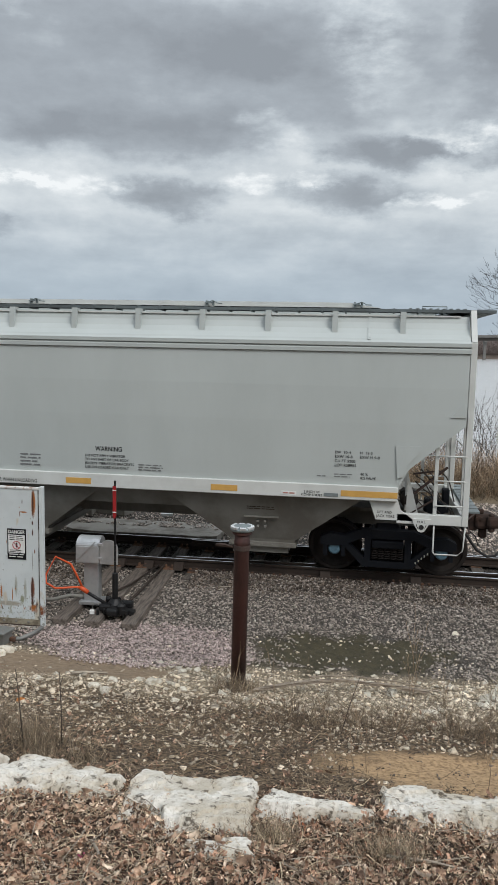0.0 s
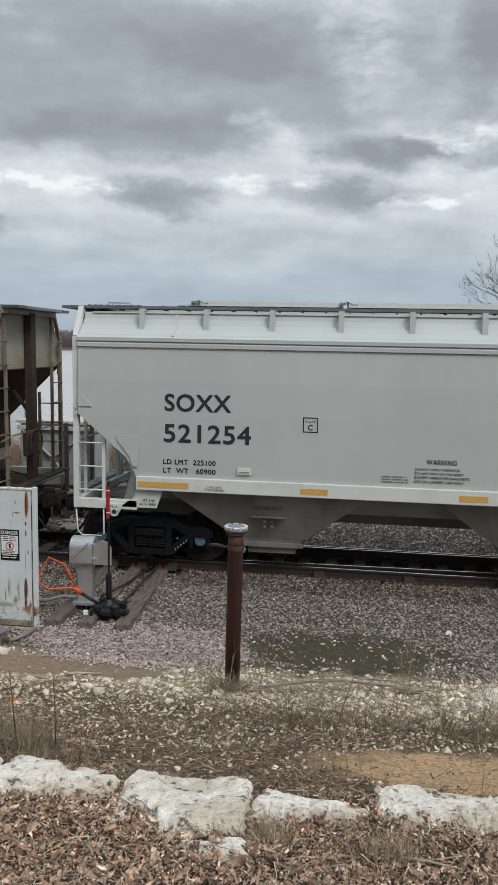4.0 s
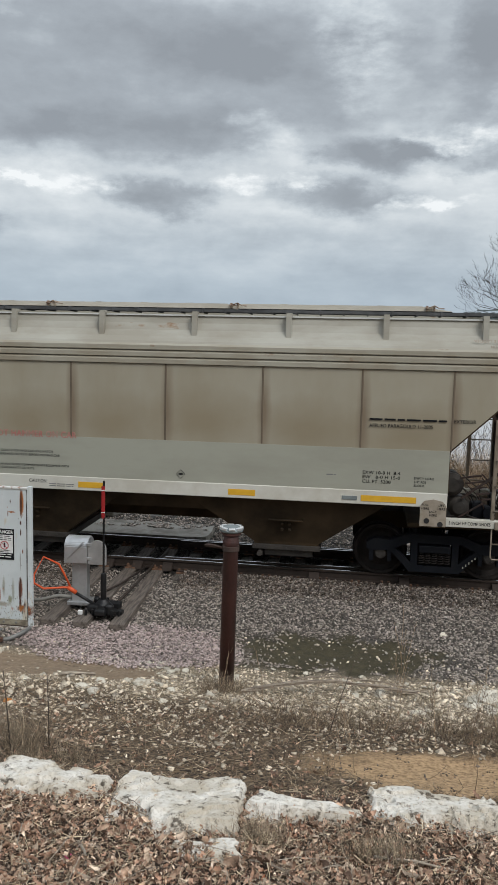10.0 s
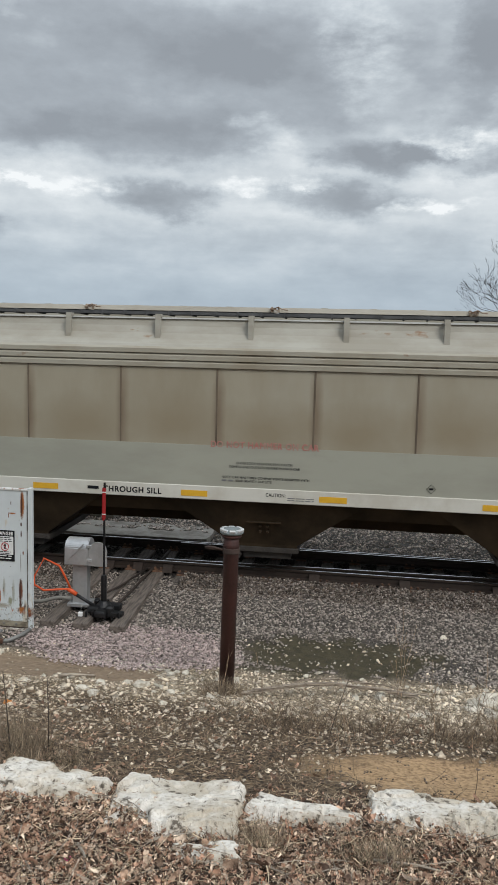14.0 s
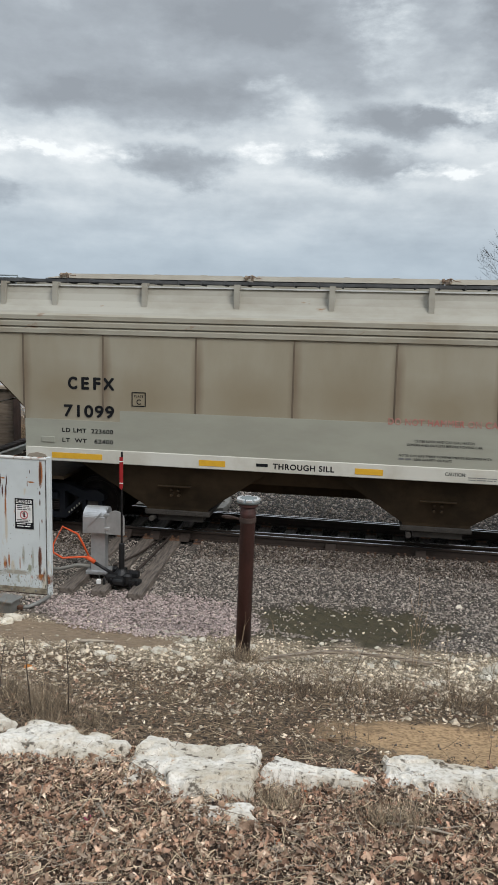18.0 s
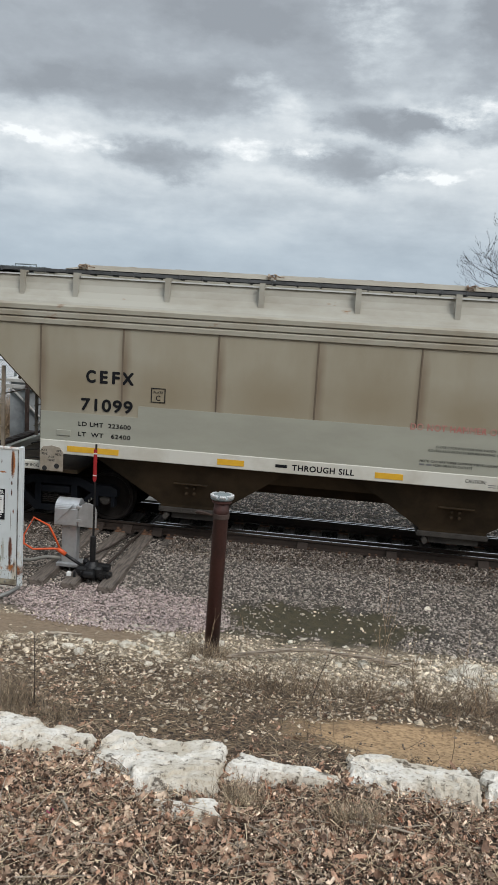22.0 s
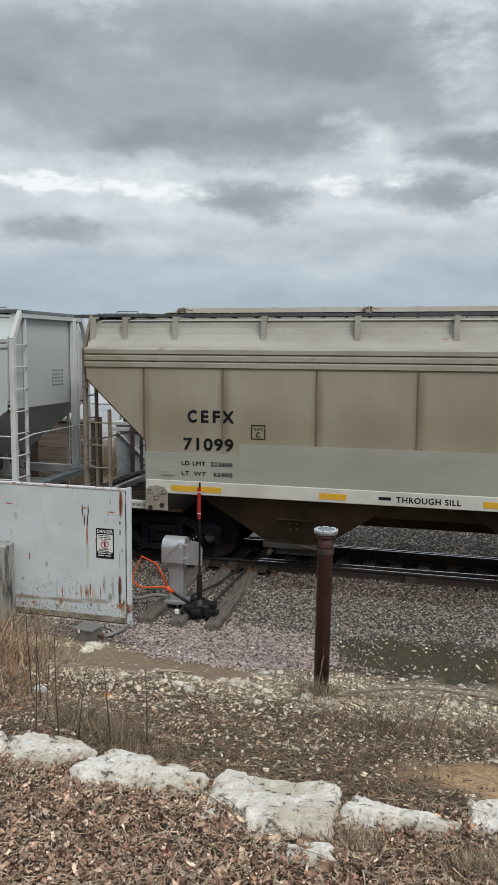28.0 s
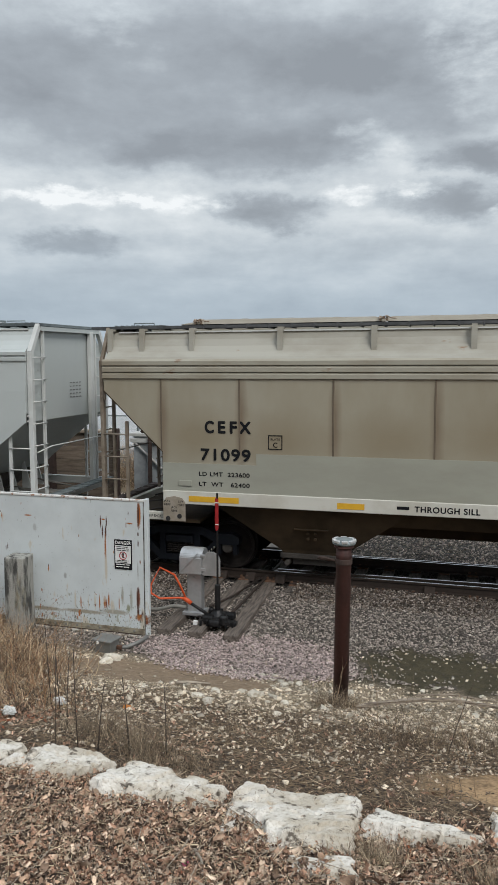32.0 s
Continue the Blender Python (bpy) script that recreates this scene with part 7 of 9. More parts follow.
M["track_stone"] = material("dark_track_stone", (0.15, 0.117, 0.094), (0.078, 0.06, 0.048), 7.0, 0.9, bump=0.35, amount=0.8, island=0.7)
M["pink_stone"] = material("pink_gravel", (0.50, 0.405, 0.378), (0.33, 0.262, 0.243), 16.0, 0.85, bump=0.4, amount=0.7, island=0.32)
M["leaf_brown"] = material("dry_leaf_brown", (0.38, 0.228, 0.154), (0.16, 0.09, 0.056), 22, 0.7, bump=0.4, amount=0.8, island=0.7)
M["leaf_dark"] = material("rotted_leaf", (0.115, 0.07, 0.049), (0.045, 0.028, 0.02), 22, 0.75, bump=0.3, amount=0.8, island=0.6)
M["leaf_pale"] = material("dry_leaf_pale", (0.70, 0.555, 0.425), (0.36, 0.255, 0.175), 22, 0.7, bump=0.4, amount=0.8, island=0.5)
M["leaf_grey"] = material("dry_leaf_grey", (0.49, 0.335, 0.235), (0.20, 0.127, 0.085), 22, 0.75, bump=0.4, amount=0.8, island=0.6)
M["leaf_red"] = material("dry_leaf_red", (0.30, 0.10, 0.045), (0.20, 0.065, 0.035), 14, 0.7, bump=0.3, amount=0.7, island=0.4)
M["straw"] = material("straw", (0.50, 0.405, 0.28), (0.33, 0.25, 0.165), 10, 0.8, bump=0.0, amount=0.8, island=0.55)
M["dull_straw"] = material("dull_straw", (0.23, 0.175, 0.12), (0.14, 0.105, 0.072), 10, 0.85, bump=0.0, amount=0.8, island=0.6)
M["reed"] = material("reed_straw", (0.34, 0.24, 0.155), (0.22, 0.15, 0.095), 6, 0.85, bump=0.0, amount=0.8, island=0.5)
M["clump_red"] = material("reddish_grass", (0.30, 0.165, 0.085), (0.15, 0.08, 0.045), 8, 0.85, bump=0.0, amount=0.8, island=0.6)
M["clump_pale"] = material("pale_grass", (0.56, 0.43, 0.28), (0.30, 0.21, 0.125), 8, 0.85, bump=0.0, amount=0.8, island=0.55)
M["twig"] = material("twig_bark", (0.085, 0.065, 0.052), (0.05, 0.04, 0.033), 12, 0.9, bump=0.2, amount=0.8)
M["weed_brown"] = material("weed_brown", (0.13, 0.088, 0.058), (0.075, 0.052, 0.036), 10, 0.9, bump=0.0, amount=0.8, island=0.5)
M["grey_wood"] = material("grey_wood", (0.42, 0.36, 0.285), (0.13, 0.105, 0.085), 4.0, 0.9, bump=0.5, grain=30, stretch=(1, 12, 12), amount=0.9)


def build_bank():
    rng = np.random.default_rng(11)
    sand = lambda x, y: ((x - 0.75) / 0.85) ** 2 + ((y - 5.75) / 0.55) ** 2 < 1.0
    # limestone edging: place, size, turn
    for x, y, lx, ly, lz, turn, seed, tilt in ((-3.42, 4.66, 0.42, 0.42, 0.20, -10, 1, 0), (-2.79, 4.66, 0.62, 0.50, 0.20, -16, 2, 0), (-1.90, 4.45, 0.80, 0.50, 0.22, -9, 3, 0),
                                               (-0.985, 4.28, 0.77, 0.86, 0.22, 4, 4, 0), (-0.20, 4.50, 0.69, 0.28, 0.19, -6, 5, 0), (0.62, 4.66, 0.80, 0.52, 0.22, 2, 6, 0),
                                               (1.42, 4.72, 0.66, 0.50, 0.20, -5, 7, 0), (-0.68, 3.74, 0.34, 0.24, 0.16, 10, 8, 0), (-1.20, 3.98, 0.30, 0.16, 0.14, 35, 9, 0)):
        limestone_block(x, y, lx, ly, lz, turn, seed, tilt, 2.0 if seed == 4 else 0.4 if seed == 6 else 0.0, 0.45 if seed == 5 else 0.25 if seed == 3 else 0.0)
    # leaf litter in front of the slabs, thinner behind them
    for i, (mat, n, s0, s1, tilt) in enumerate((("leaf_dark", 4600, 0.014, 0.045, 1.3), ("leaf_brown", 6600, 0.012, 0.044, 1.7), ("leaf_pale", 5200, 0.010, 0.042, 1.7), ("leaf_grey", 6200, 0.011, 0.042, 1.7), ("leaf_red", 60, 0.02, 0.05, 0.9),
                                                ("leaf_brown", 800, 0.035, 0.08, 1.4), ("leaf_pale", 340, 0.035, 0.075, 1.4), ("leaf_grey", 700, 0.035, 0.08, 1.4))):
        x, y = in_view(rng, n, 2.3, 4.75)
        leaves("leaf_litter", "dry curled brown and grey leaves strewn on the bank", M[mat], rng, x, y, rng.uniform(s0, s1, n), tilt, 20 + i, 0.010 if i == 0 else 0.030)
    x, y = in_view(rng, 420, 4.9, 8.0, 1.6)
    clear = sand(x, y)
    x, y = x[~clear], y[~clear]
    leaves("leaf_litter", "scattered dry leaves among the weeds", M["leaf_brown"], rng, x, y, rng.uniform(0.02, 0.065, len(x)), 1.0, 31, 0.012)
    x, y = in_view(rng, 900, 4.9, 7.5, 1.4)
    clear = sand(x, y)
    x, y = np.where(clear, -2.0 - 0.3 * x, x), y
    leaves("leaf_litter", "scattered dry leaves among the weeds", M["leaf_grey"], rng, x, y, rng.uniform(0.015, 0.05, 900), 1.0, 33, 0.012)
    # fine shreds of leaf and bark, and bits lying on the slabs
    for mat, n in (("leaf_pale", 4200), ("leaf_brown", 4600), ("leaf_dark", 4000), ("straw", 2200)):
        x, y = in_view(rng, n, 2.3, 4.8)
        leaves("leaf_shreds", "fine broken shreds of leaf and bark", M[mat], rng, x, y, rng.uniform(0.008, 0.024, n), 1.0, 41 + n % 7, 0.03)
    for x0, y0, lx, ly, lz in ((-2.79, 4.66, 0.62, 0.50, 0.20), (-1.90, 4.45, 0.80, 0.50, 0.22), (-0.97, 4.28, 0.80, 0.86, 0.22), (-0.23, 4.52, 0.72, 0.24, 0.20), (0.62, 4.66, 0.80, 0.52, 0.22)):
        n = 12
        x, y = x0 + rng.normal(-0.1, 0.26, n) * lx, y0 + (rng.uniform(0, 1, n) ** 2 - 0.5) * ly
        leaves("leaf_litter", "brown leaf bits lying on the limestone slabs", M["leaf_grey"], rng, x, y, rng.uniform(0.006, 0.03, n), 0.5, 50, 0.02).location.z += lz - 0.128
        n = 5
        x, y = x0 + rng.normal(-0.1, 0.28, n) * lx, y0 + (rng.uniform(0, 1, n) ** 1.7 - 0.55) * ly
        rods("straw_litter", "brown straws lying on the limestone slabs", M["dull_straw"], rng, x, y, rng.uniform(0.03, 0.16, n), rng.uniform(0.001, 0.002, n), 0.2, 0.01, "straw", 0.25).location.z += lz - 0.118
    n = 1500
    x, y = rng.uniform(-0.2, 2.0, n), rng.uniform(5.2, 6.35, n)
    m = bumps(x, y * 2.2, 0.35, 1.0, 21.0) + bumps(x, y * 2, 0.12, 0.6, 24.0) + rng.normal(0, 0.15, n) > 0.30
    x, y, n = x[m], y[m], m.sum()
    strew("soil_crumbs", "dark crumbs of soil and bark on the sand", "soil", M["track_stone"], rng, x, y, rng.uniform(0.003, 0.016, n), flat=0.5, seed=25)
    # straws and twigs
    x, y = in_view(rng, 3800, 2.3, 4.9)
    rods("straw_litter", "pale broken straws lying in the leaf litter", M["straw"], rng, x, y, 0.02 + 0.18 * rng.uniform(0, 1, 3800) ** 2, rng.uniform(0.0012, 0.0036, 3800), 0.7, 0.035, "straw", 0.2)
    x, y = in_view(rng, 900, 2.3, 4.8)
    rods("straw_litter", "dull brown stalks matted into the leaf litter", M["dull_straw"], rng, x, y, rng.uniform(0.04, 0.20, 900), rng.uniform(0.001, 0.003, 900), 0.5, 0.03, "straw", 0.25)
    for mat, n in (("leaf_brown", 700), ("leaf_red", 160)):
        x, y = rng.normal(-4.3, 0.35, n), rng.normal(6.0, 0.3, n)
        leaves("leaf_litter", "drift of reddish brown leaves under the weeds", M[mat], rng, x, y, rng.uniform(0.02, 0.06, n), 1.2, 71, 0.02)
    x, y = in_view(rng, 240, 2.3, 4.9)
    rods("twig_litter", "grey fallen twigs on the leaves", M["grey_wood"], rng, x, y, rng.uniform(0.12, 0.45, 240), rng.uniform(0.0018, 0.0045, 240), 0.22, 0.04, "twigs", 0.2)
    x, y = in_view(rng, 260, 2.3, 9.0)
    rods("twig_litter", "dark thin fallen twigs", M["twig"], rng, x, y, rng.uniform(0.1, 0.4, 260), rng.uniform(0.0015, 0.003, 260), 0.2, 0.02)
    for n, y1, power, mat, label in ((3000, 8.2, 1.4, "dull_straw", "matted dull straw on the soil"), (1200, 8.4, 1.0, "straw", "matted pale straw on the soil")):
        x, y = in_view(rng, n, 4.8, y1, power)
        bare = sand(x, y)
        x, y = x[~bare], y[~bare]
        rods("straw_litter", label, M[mat], rng, x, y, rng.uniform(0.05, 0.25, len(x)), rng.uniform(0.0012, 0.0026, len(x)), 0.3, 0.015, "straw")
    # stones: chips on the slope, ballast by the track
    puddle = lambda x, y: np.sqrt(((x + 0.15) / 1.5) ** 2 + ((y - 10.35) / 0.66) ** 2) + bumps(x, y, 0.45, 0.55, 3.0) + rng.normal(0, 0.10, len(x)) < 0.95
    dirt = lambda x, y: ((x + 4.0) / 1.7) ** 2 + ((y - 8.85) / 0.58) ** 2 + bumps(x, y, 0.4, 0.35, 2.0) < 1.0
    pink = lambda x, y: np.sqrt(((x + 3.0) / 1.58) ** 2 + ((y - 10.1) / 0.80) ** 2) + bumps(x, y, 0.5, 0.3, 5.0) < 1.0

    def keep(x, y, test):
        m = ~test(x, y)
        return x[m], y[m]
    x, y = keep(*in_view(rng, 12000, 4.9, 9.7, 0.5), sand)
    x, y = keep(x, y, lambda a, b: puddle(a, b) | dirt(a, b))
    strew("limestone_chips", "small pale limestone chips on the slope", "gravel", M["chip"], rng, x, y, 0.005 + 0.026 * rng.uniform(0, 1, len(x)) ** 3.5, flat=0.45, seed=2, tilt=0.7)
    x, y = keep(*in_view(rng, 2400, 7.2, 9.6, 0.85), lambda a, b: puddle(a, b) | dirt(a, b))
    strew("limestone_chips", "pale limestone rubble at the foot of the bank", "gravel", M["chip"], rng, x, y, 0.012 + 0.044 * rng.uniform(0, 1, len(x)) ** 3.2, sink=0.35, flat=0.5, seed=3)
    x, y = keep(*in_view(rng, 6500, 5.3, 8.6, 0.8), sand)
    m = bumps(x, y, 0.75, 1.0, 12.0) + bumps(x, y, 0.22, 0.6, 14.0) > 0.18
    x, y = x[m], y[m]
    strew("limestone_chips", "patches of pale chips in the brown soil", "gravel", M["chip"], rng, x, y, rng.uniform(0.006, 0.018, len(x)), flat=0.5, seed=22)
    x, y = keep(*in_view(rng, 3800, 5.2, 8.3, 0.8), sand)
    m = bumps(x, y, 0.35, 1.0, 17.0) + rng.normal(0, 0.35, len(x)) > 0.05
    x, y = x[m], y[m]
    strew("limestone_chips", "pale flakes of limestone in the soil", "gravel", M["chip"], rng, x, y, 0.008 + 0.030 * rng.uniform(0, 1, len(x)) ** 3, sink=0.3, flat=0.4, seed=34, tilt=0.6)
    x, y = in_view(rng, 420, 6.0, 9.5, 0.9)
    x, y = keep(x, y, sand)
    strew("limestone_chips", "larger pale limestone lumps", "gravel", M["chip"], rng, x, y, 0.016 + 0.036 * rng.uniform(0, 1, len(x)) ** 2.5, sink=0.45, flat=0.4, seed=4, tilt=0.4)
    x, y = keep(*in_view(rng, 42000, 9.75, 13.35), lambda a, b: puddle(a, b) | pink(a, b))
    strew("ballast", "angular grey ballast stones beside the track", "ballast", M["ballast_stone"], rng, x, y, 0.011 + 0.017 * rng.uniform(0, 1, len(x)) ** 1.3, sink=0.1, flat=0.58, seed=5, tilt=0.7)
    # shoulder of ballast heaped over the tie ends
    x, y = in_view(rng, 24000, 12.55, 13.46)
    keep_out = (x > -4.8) & (x < -2.95)
    x, y = x[~keep_out], y[~keep_out]
    top = np.clip((y - 12.55) / 0.35, 0, 1)
    m = rng.uniform(0, 1, len(x)) < 0.55
    for mat, pick, seed in (("track_stone", m, 14), ("ballast_stone", ~m, 15)):
        xs, ys, size = x[pick], y[pick], rng.uniform(0.010, 0.023, pick.sum())
        strew("ballast", "brown-grey ballast heaped against the tie ends", "ballast", M[mat], rng, xs, ys, size, sink=-3.2 * top[pick], flat=0.85, seed=seed)
    x, y = in_view(rng, 900, 9.75, 10.95)
    m = bumps(x, y, 0.4, 1.0, 19.0) + rng.normal(0, 0.3, 900) > 0.2
    x, y = x[m], y[m]
    strew("ballast", "small stones lying in the shallow mud", "ballast", M["ballast_stone"], rng, x, y, rng.uniform(0.010, 0.024, len(x)), sink=0.1, flat=0.6, seed=36)
    x, y = in_view(rng, 170, 9.8, 10.9)
    strew("ballast", "wet stones standing out of the puddle", "ballast", M["chip"], rng, x, y, rng.uniform(0.012, 0.035, 170), seed=6)
    x, y = in_view(rng, 30000, 9.0, 11.2)
    m = pink(x + rng.normal(0, 0.10, 30000), y + rng.normal(0, 0.06, 30000))
    x, y = x[m], y[m]
    strew("pink_gravel", "heap of pinkish crushed stone", "gravel", M["pink_stone"], rng, x, y, rng.uniform(0.013, 0.027, len(x)), sink=-0.25, flat=0.58, seed=8, tilt=0.6)
    m = rng.uniform(0, 1, len(x)) < 0.07
    strew("pink_gravel", "grey stones mixed into the pinkish heap", "gravel", M["ballast_stone"], rng, x[m], y[m], rng.uniform(0.014, 0.028, m.sum()), sink=-0.8, flat=0.8, seed=18)
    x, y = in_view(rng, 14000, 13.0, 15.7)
    strew("ballast", "dark stones between the ties", "ballast", M["shaded_stone"], rng, x, y, rng.uniform(0.014, 0.030, 14000), sink=0.35, flat=0.8, seed=9)
    x, y = in_view(rng, 26000, 15.5, 21.5)
    strew("ballast", "tan-grey ballast beyond the track", "ballast", M["far_stone"], rng, x, y, rng.uniform(0.016, 0.036, 26000), flat=0.8, seed=10)
    x, y = rng.normal(2.0, 0.55, 1500), rng.normal(9.1, 0.5, 1500)
    strew("limestone_chips", "spill of pale limestone chips beside the plank", "gravel", M["chip"], rng, x, y, 0.008 + 0.028 * rng.uniform(0, 1, 1500) ** 2, sink=0.2, flat=0.55, seed=44)
    x, y = in_view(rng, 1600, 9.9, 12.6)
    strew("ballast", "pale stones scattered through the ballast", "ballast", M["rubble_bits"], rng, x, y, 0.010 + 0.016 * rng.uniform(0, 1, 1600) ** 2, sink=-0.3, flat=0.6, seed=46)
    # single stones that stand out
    for i, (x, y, s) in enumerate(((-2.32, 8.26, 0.13), (-2.17, 9.10, 0.10), (-2.02, 9.3, 0.08), (-2.78, 8.19, 0.09), (-2.85, 7.75, 0.11), (-1.84, 7.39, 0.08), (-2.65, 7.55, 0.10), (1.70, 8.95, 0.16),
                                   (1.78, 9.25, 0.20), (1.46, 11.4, 0.09), (-0.48, 9.60, 0.06), (0.20, 9.4, 0.05), (-4.72, 9.38, 0.21), (-4.70, 9.18, 0.16), (-1.9, 8.0, 0.09), (1.5, 8.5, 0.12),
                                   (-3.55, 7.9, 0.07), (-1.05, 8.25, 0.08))):
        bm = bmesh.new()
        bmesh.ops.create_icosphere(bm, subdivisions=2, radius=1.0)
        off = Vector((i * 3.1, 7.0, i))
        for v in bm.verts:
            v.co = Vector((v.co.x * 1.25, v.co.y, v.co.z * 0.62)) * (1 + 0.55 * noise.noise(v.co * 1.3 + off) + 0.30 * noise.noise(v.co * 3 + off)) * s * 0.55
        ob = part("stone", bm, M["rubble"])
        ob.matrix_basis = pose(x, y, float(ground_height(x, y)) + s * 0.12, 0, 0, i * 47)
        tagged(ob, "loose pale limestone lump on the ground", "stone", "loose stones")
    lumps = []
    for k in range(4):
        tv, tf = stone_template(70 + k, 0.55)
        me = bpy.data.meshes.new("stone")
        me.from_pydata(tv, [], tf)
        me.materials.append(M["rubble"])
        lumps.append(me)
    px_, py_ = in_view(rng, 200, 7.6, 9.75, 0.6)
    # a spill of larger rubble by the end of the plank
    heap = [(rng.normal(1.95, 0.26), rng.normal(8.85, 0.36)) for i in range(60)]
    for i, (x, y) in enumerate(heap):
        s = 0.03 + 0.065 * rng.uniform() ** 2
        ob = new("stone", lumps[i % 4])
        ob.matrix_basis = pose(x, y, float(ground_height(x, y)) + s * 0.3, rng.uniform(-25, 25), rng.uniform(-25, 25), rng.uniform(0, 360))
        ob.scale = (s * rng.uniform(0.9, 1.5), s, s * 0.9)
        tagged(ob, "angular pale limestone lump in a spill of rubble", "stone", "loose stones")
    for i, (x, y) in enumerate(zip(px_, py_)):
        if ((x + 4.0) / 1.7) ** 2 + ((y - 8.85) / 0.58) ** 2 < 0.7:
            continue
        s = 0.022 + 0.045 * rng.uniform() ** 2
        ob = new("stone", lumps[i % 4])
        ob.matrix_basis = pose(x, y, float(rough_ground(np.array([x]), np.array([y]))[0]) + s * 0.15, rng.uniform(-25, 25), rng.uniform(-25, 25), rng.uniform(0, 360))
        ob.scale = (s * rng.uniform(0.9, 1.5), s, s)
        tagged(ob, "angular pale limestone lump at the foot of the bank", "stone", "loose stones")
    for mat, n, s0, s1 in (("leaf_brown", 10000, 0.03, 0.075), ("leaf_grey", 10000, 0.03, 0.075), ("leaf_pale", 4000, 0.025, 0.06)):
        x, y = rng.uniform(-9, 6, n), rng.uniform(-3.5, 4.8, n)
        out = (y < 2.3) | (x < -0.74 * y - 0.4) | (x > 0.21 * y + 0.5)
        x, y = x[out], y[out]
        leaves("leaf_litter", "dry leaves strewn over the bank", M[mat], rng, x, y, rng.uniform(s0, s1, len(x)), 0.9, 60, 0.02)
    n = 9000
    x, y = rng.uniform(-14, 9, n), rng.uniform(4.9, 9.7, n)
    out = ((x < -0.74 * y - 0.4) | (x > 0.21 * y + 0.5)) & ~sand(x, y)
    x, y = x[out], y[out]
    strew("limestone_chips", "pale limestone chips strewn along the slope", "gravel", M["chip"], rng, x, y, 0.006 + 0.03 * rng.uniform(0, 1, len(x)) ** 3, flat=0.45, seed=52, tilt=0.7)
    n = 14000
    x, y = rng.uniform(-22, 14, n), rng.uniform(9.8, 13.3, n)
    out = (x < -0.74 * y - 0.4) | (x > 0.21 * y + 0.5)
    x, y = x[out], y[out]
    strew("ballast", "angular grey ballast stones beside the track", "ballast", M["ballast_stone"], rng, x, y, rng.uniform(0.015, 0.035, len(x)), flat=0.8, seed=28)
    # plank, stick, litter
    bm = bmesh.new()
    n = 14
    for i in range(n):
        a, b = i / n, (i + 1) / n
        f = lambda t: Vector((2.25 * (t - 0.5), 0.05 * math.sin(5 * t), 0.02 * noise.noise(Vector((t * 7, 0, 3))) + 0.11 * math.sin(math.pi * t)))
        bm_beam(bm, f(a), f(b), 0.045 + 0.012 * math.sin(9 * a), 0.030)
        if 3 < i < 13:
            lift = Vector((0.05, 0.05, 0.018 + 0.02 * math.sin(3 * a)))
            bm_beam(bm, f(a) + lift, f(b) + lift, 0.016, 0.014)
    ob = part("driftwood_plank", bm, material("driftwood", (0.36, 0.30, 0.235), (0.07, 0.05, 0.037), 4.0, 0.9, bump=0.6, grain=30, stretch=(1, 14, 14), amount=0.9))
    ob.matrix_basis = pose(-0.125, 8.67, float(ground_height(-0.125, 8.67)) + 0.03, 0, 6.7, 26)
    tagged(ob, "long weathered grey plank lying at the foot of the bank", "plank")
    for x, y, l, r, turn in ((-3.12, 8.35, 0.42, 0.022, 25), (0.62, 9.2, 0.9, 0.014, -6), (-1.9, 12.75, 1.0, 0.014, 8), (-1.25, 3.45, 0.5, 0.009, -62), (-0.9, 3.9, 0.32, 0.009, 40), (0.55, 3.85, 0.7, 0.008, -12)):
        bm = bmesh.new()
        bm_tube(bm, [(-l / 2, 0, 0), (-l / 6, 0.02 * l, 0.01), (l / 5, -0.015 * l, 0.012), (l / 2, 0.03 * l, 0)], r, 6, r * 0.6)
        ob = part("stick", bm, M["grey_wood"])
        tilt = -math.degrees(math.atan(0.27 * math.sin(radians(turn)))) if y < 9 else 0
        ob.matrix_basis = pose(x, y, float(ground_height(x, y)) + r + 0.015, 0, -tilt, turn)
        tagged(ob, "fallen grey stick on the ground", "stick", "fallen sticks")
    pinkm = material("pink_scrap", (0.55, 0.05, 0.18), (0.45, 0.04, 0.14), 9, 0.6)
    orange = material("orange_scrap", (0.55, 0.20, 0.03), (0.40, 0.14, 0.03), 9, 0.7)
    pale = material("white_scrap", (0.62, 0.62, 0.60), (0.45, 0.45, 0.44), 12, 0.6)
    for x, y, s, mat, label in ((-1.34, 3.47, 0.022, pinkm, "scrap of bright pink paper in the leaves"), (-3.23, 6.75, 0.032, orange, "crumpled orange scrap in the weeds"),
                                (-3.9, 6.6, 0.05, pale, "crumpled white litter in the weeds"), (-4.05, 5.95, 0.05, pale, "crumpled white litter in the weeds")):
        bm = bmesh.new()
        bmesh.ops.create_icosphere(bm, subdivisions=4, radius=1.0)
        for v in bm.verts:
            fold = abs(noise.noise(v.co * 2.2 + Vector((x, y, 0)))) + 0.5 * abs(noise.noise(v.co * 5 + Vector((y, x, 3))))
            v.co = Vector((v.co.x * 1.4, v.co.y, v.co.z * 0.8)) * s * (0.75 + 0.55 * fold)
        ob = part("litter", bm, mat)
        ob.matrix_basis = pose(x, y, float(ground_height(x, y)) + s * 0.5)
        tagged(ob, label, "litter")
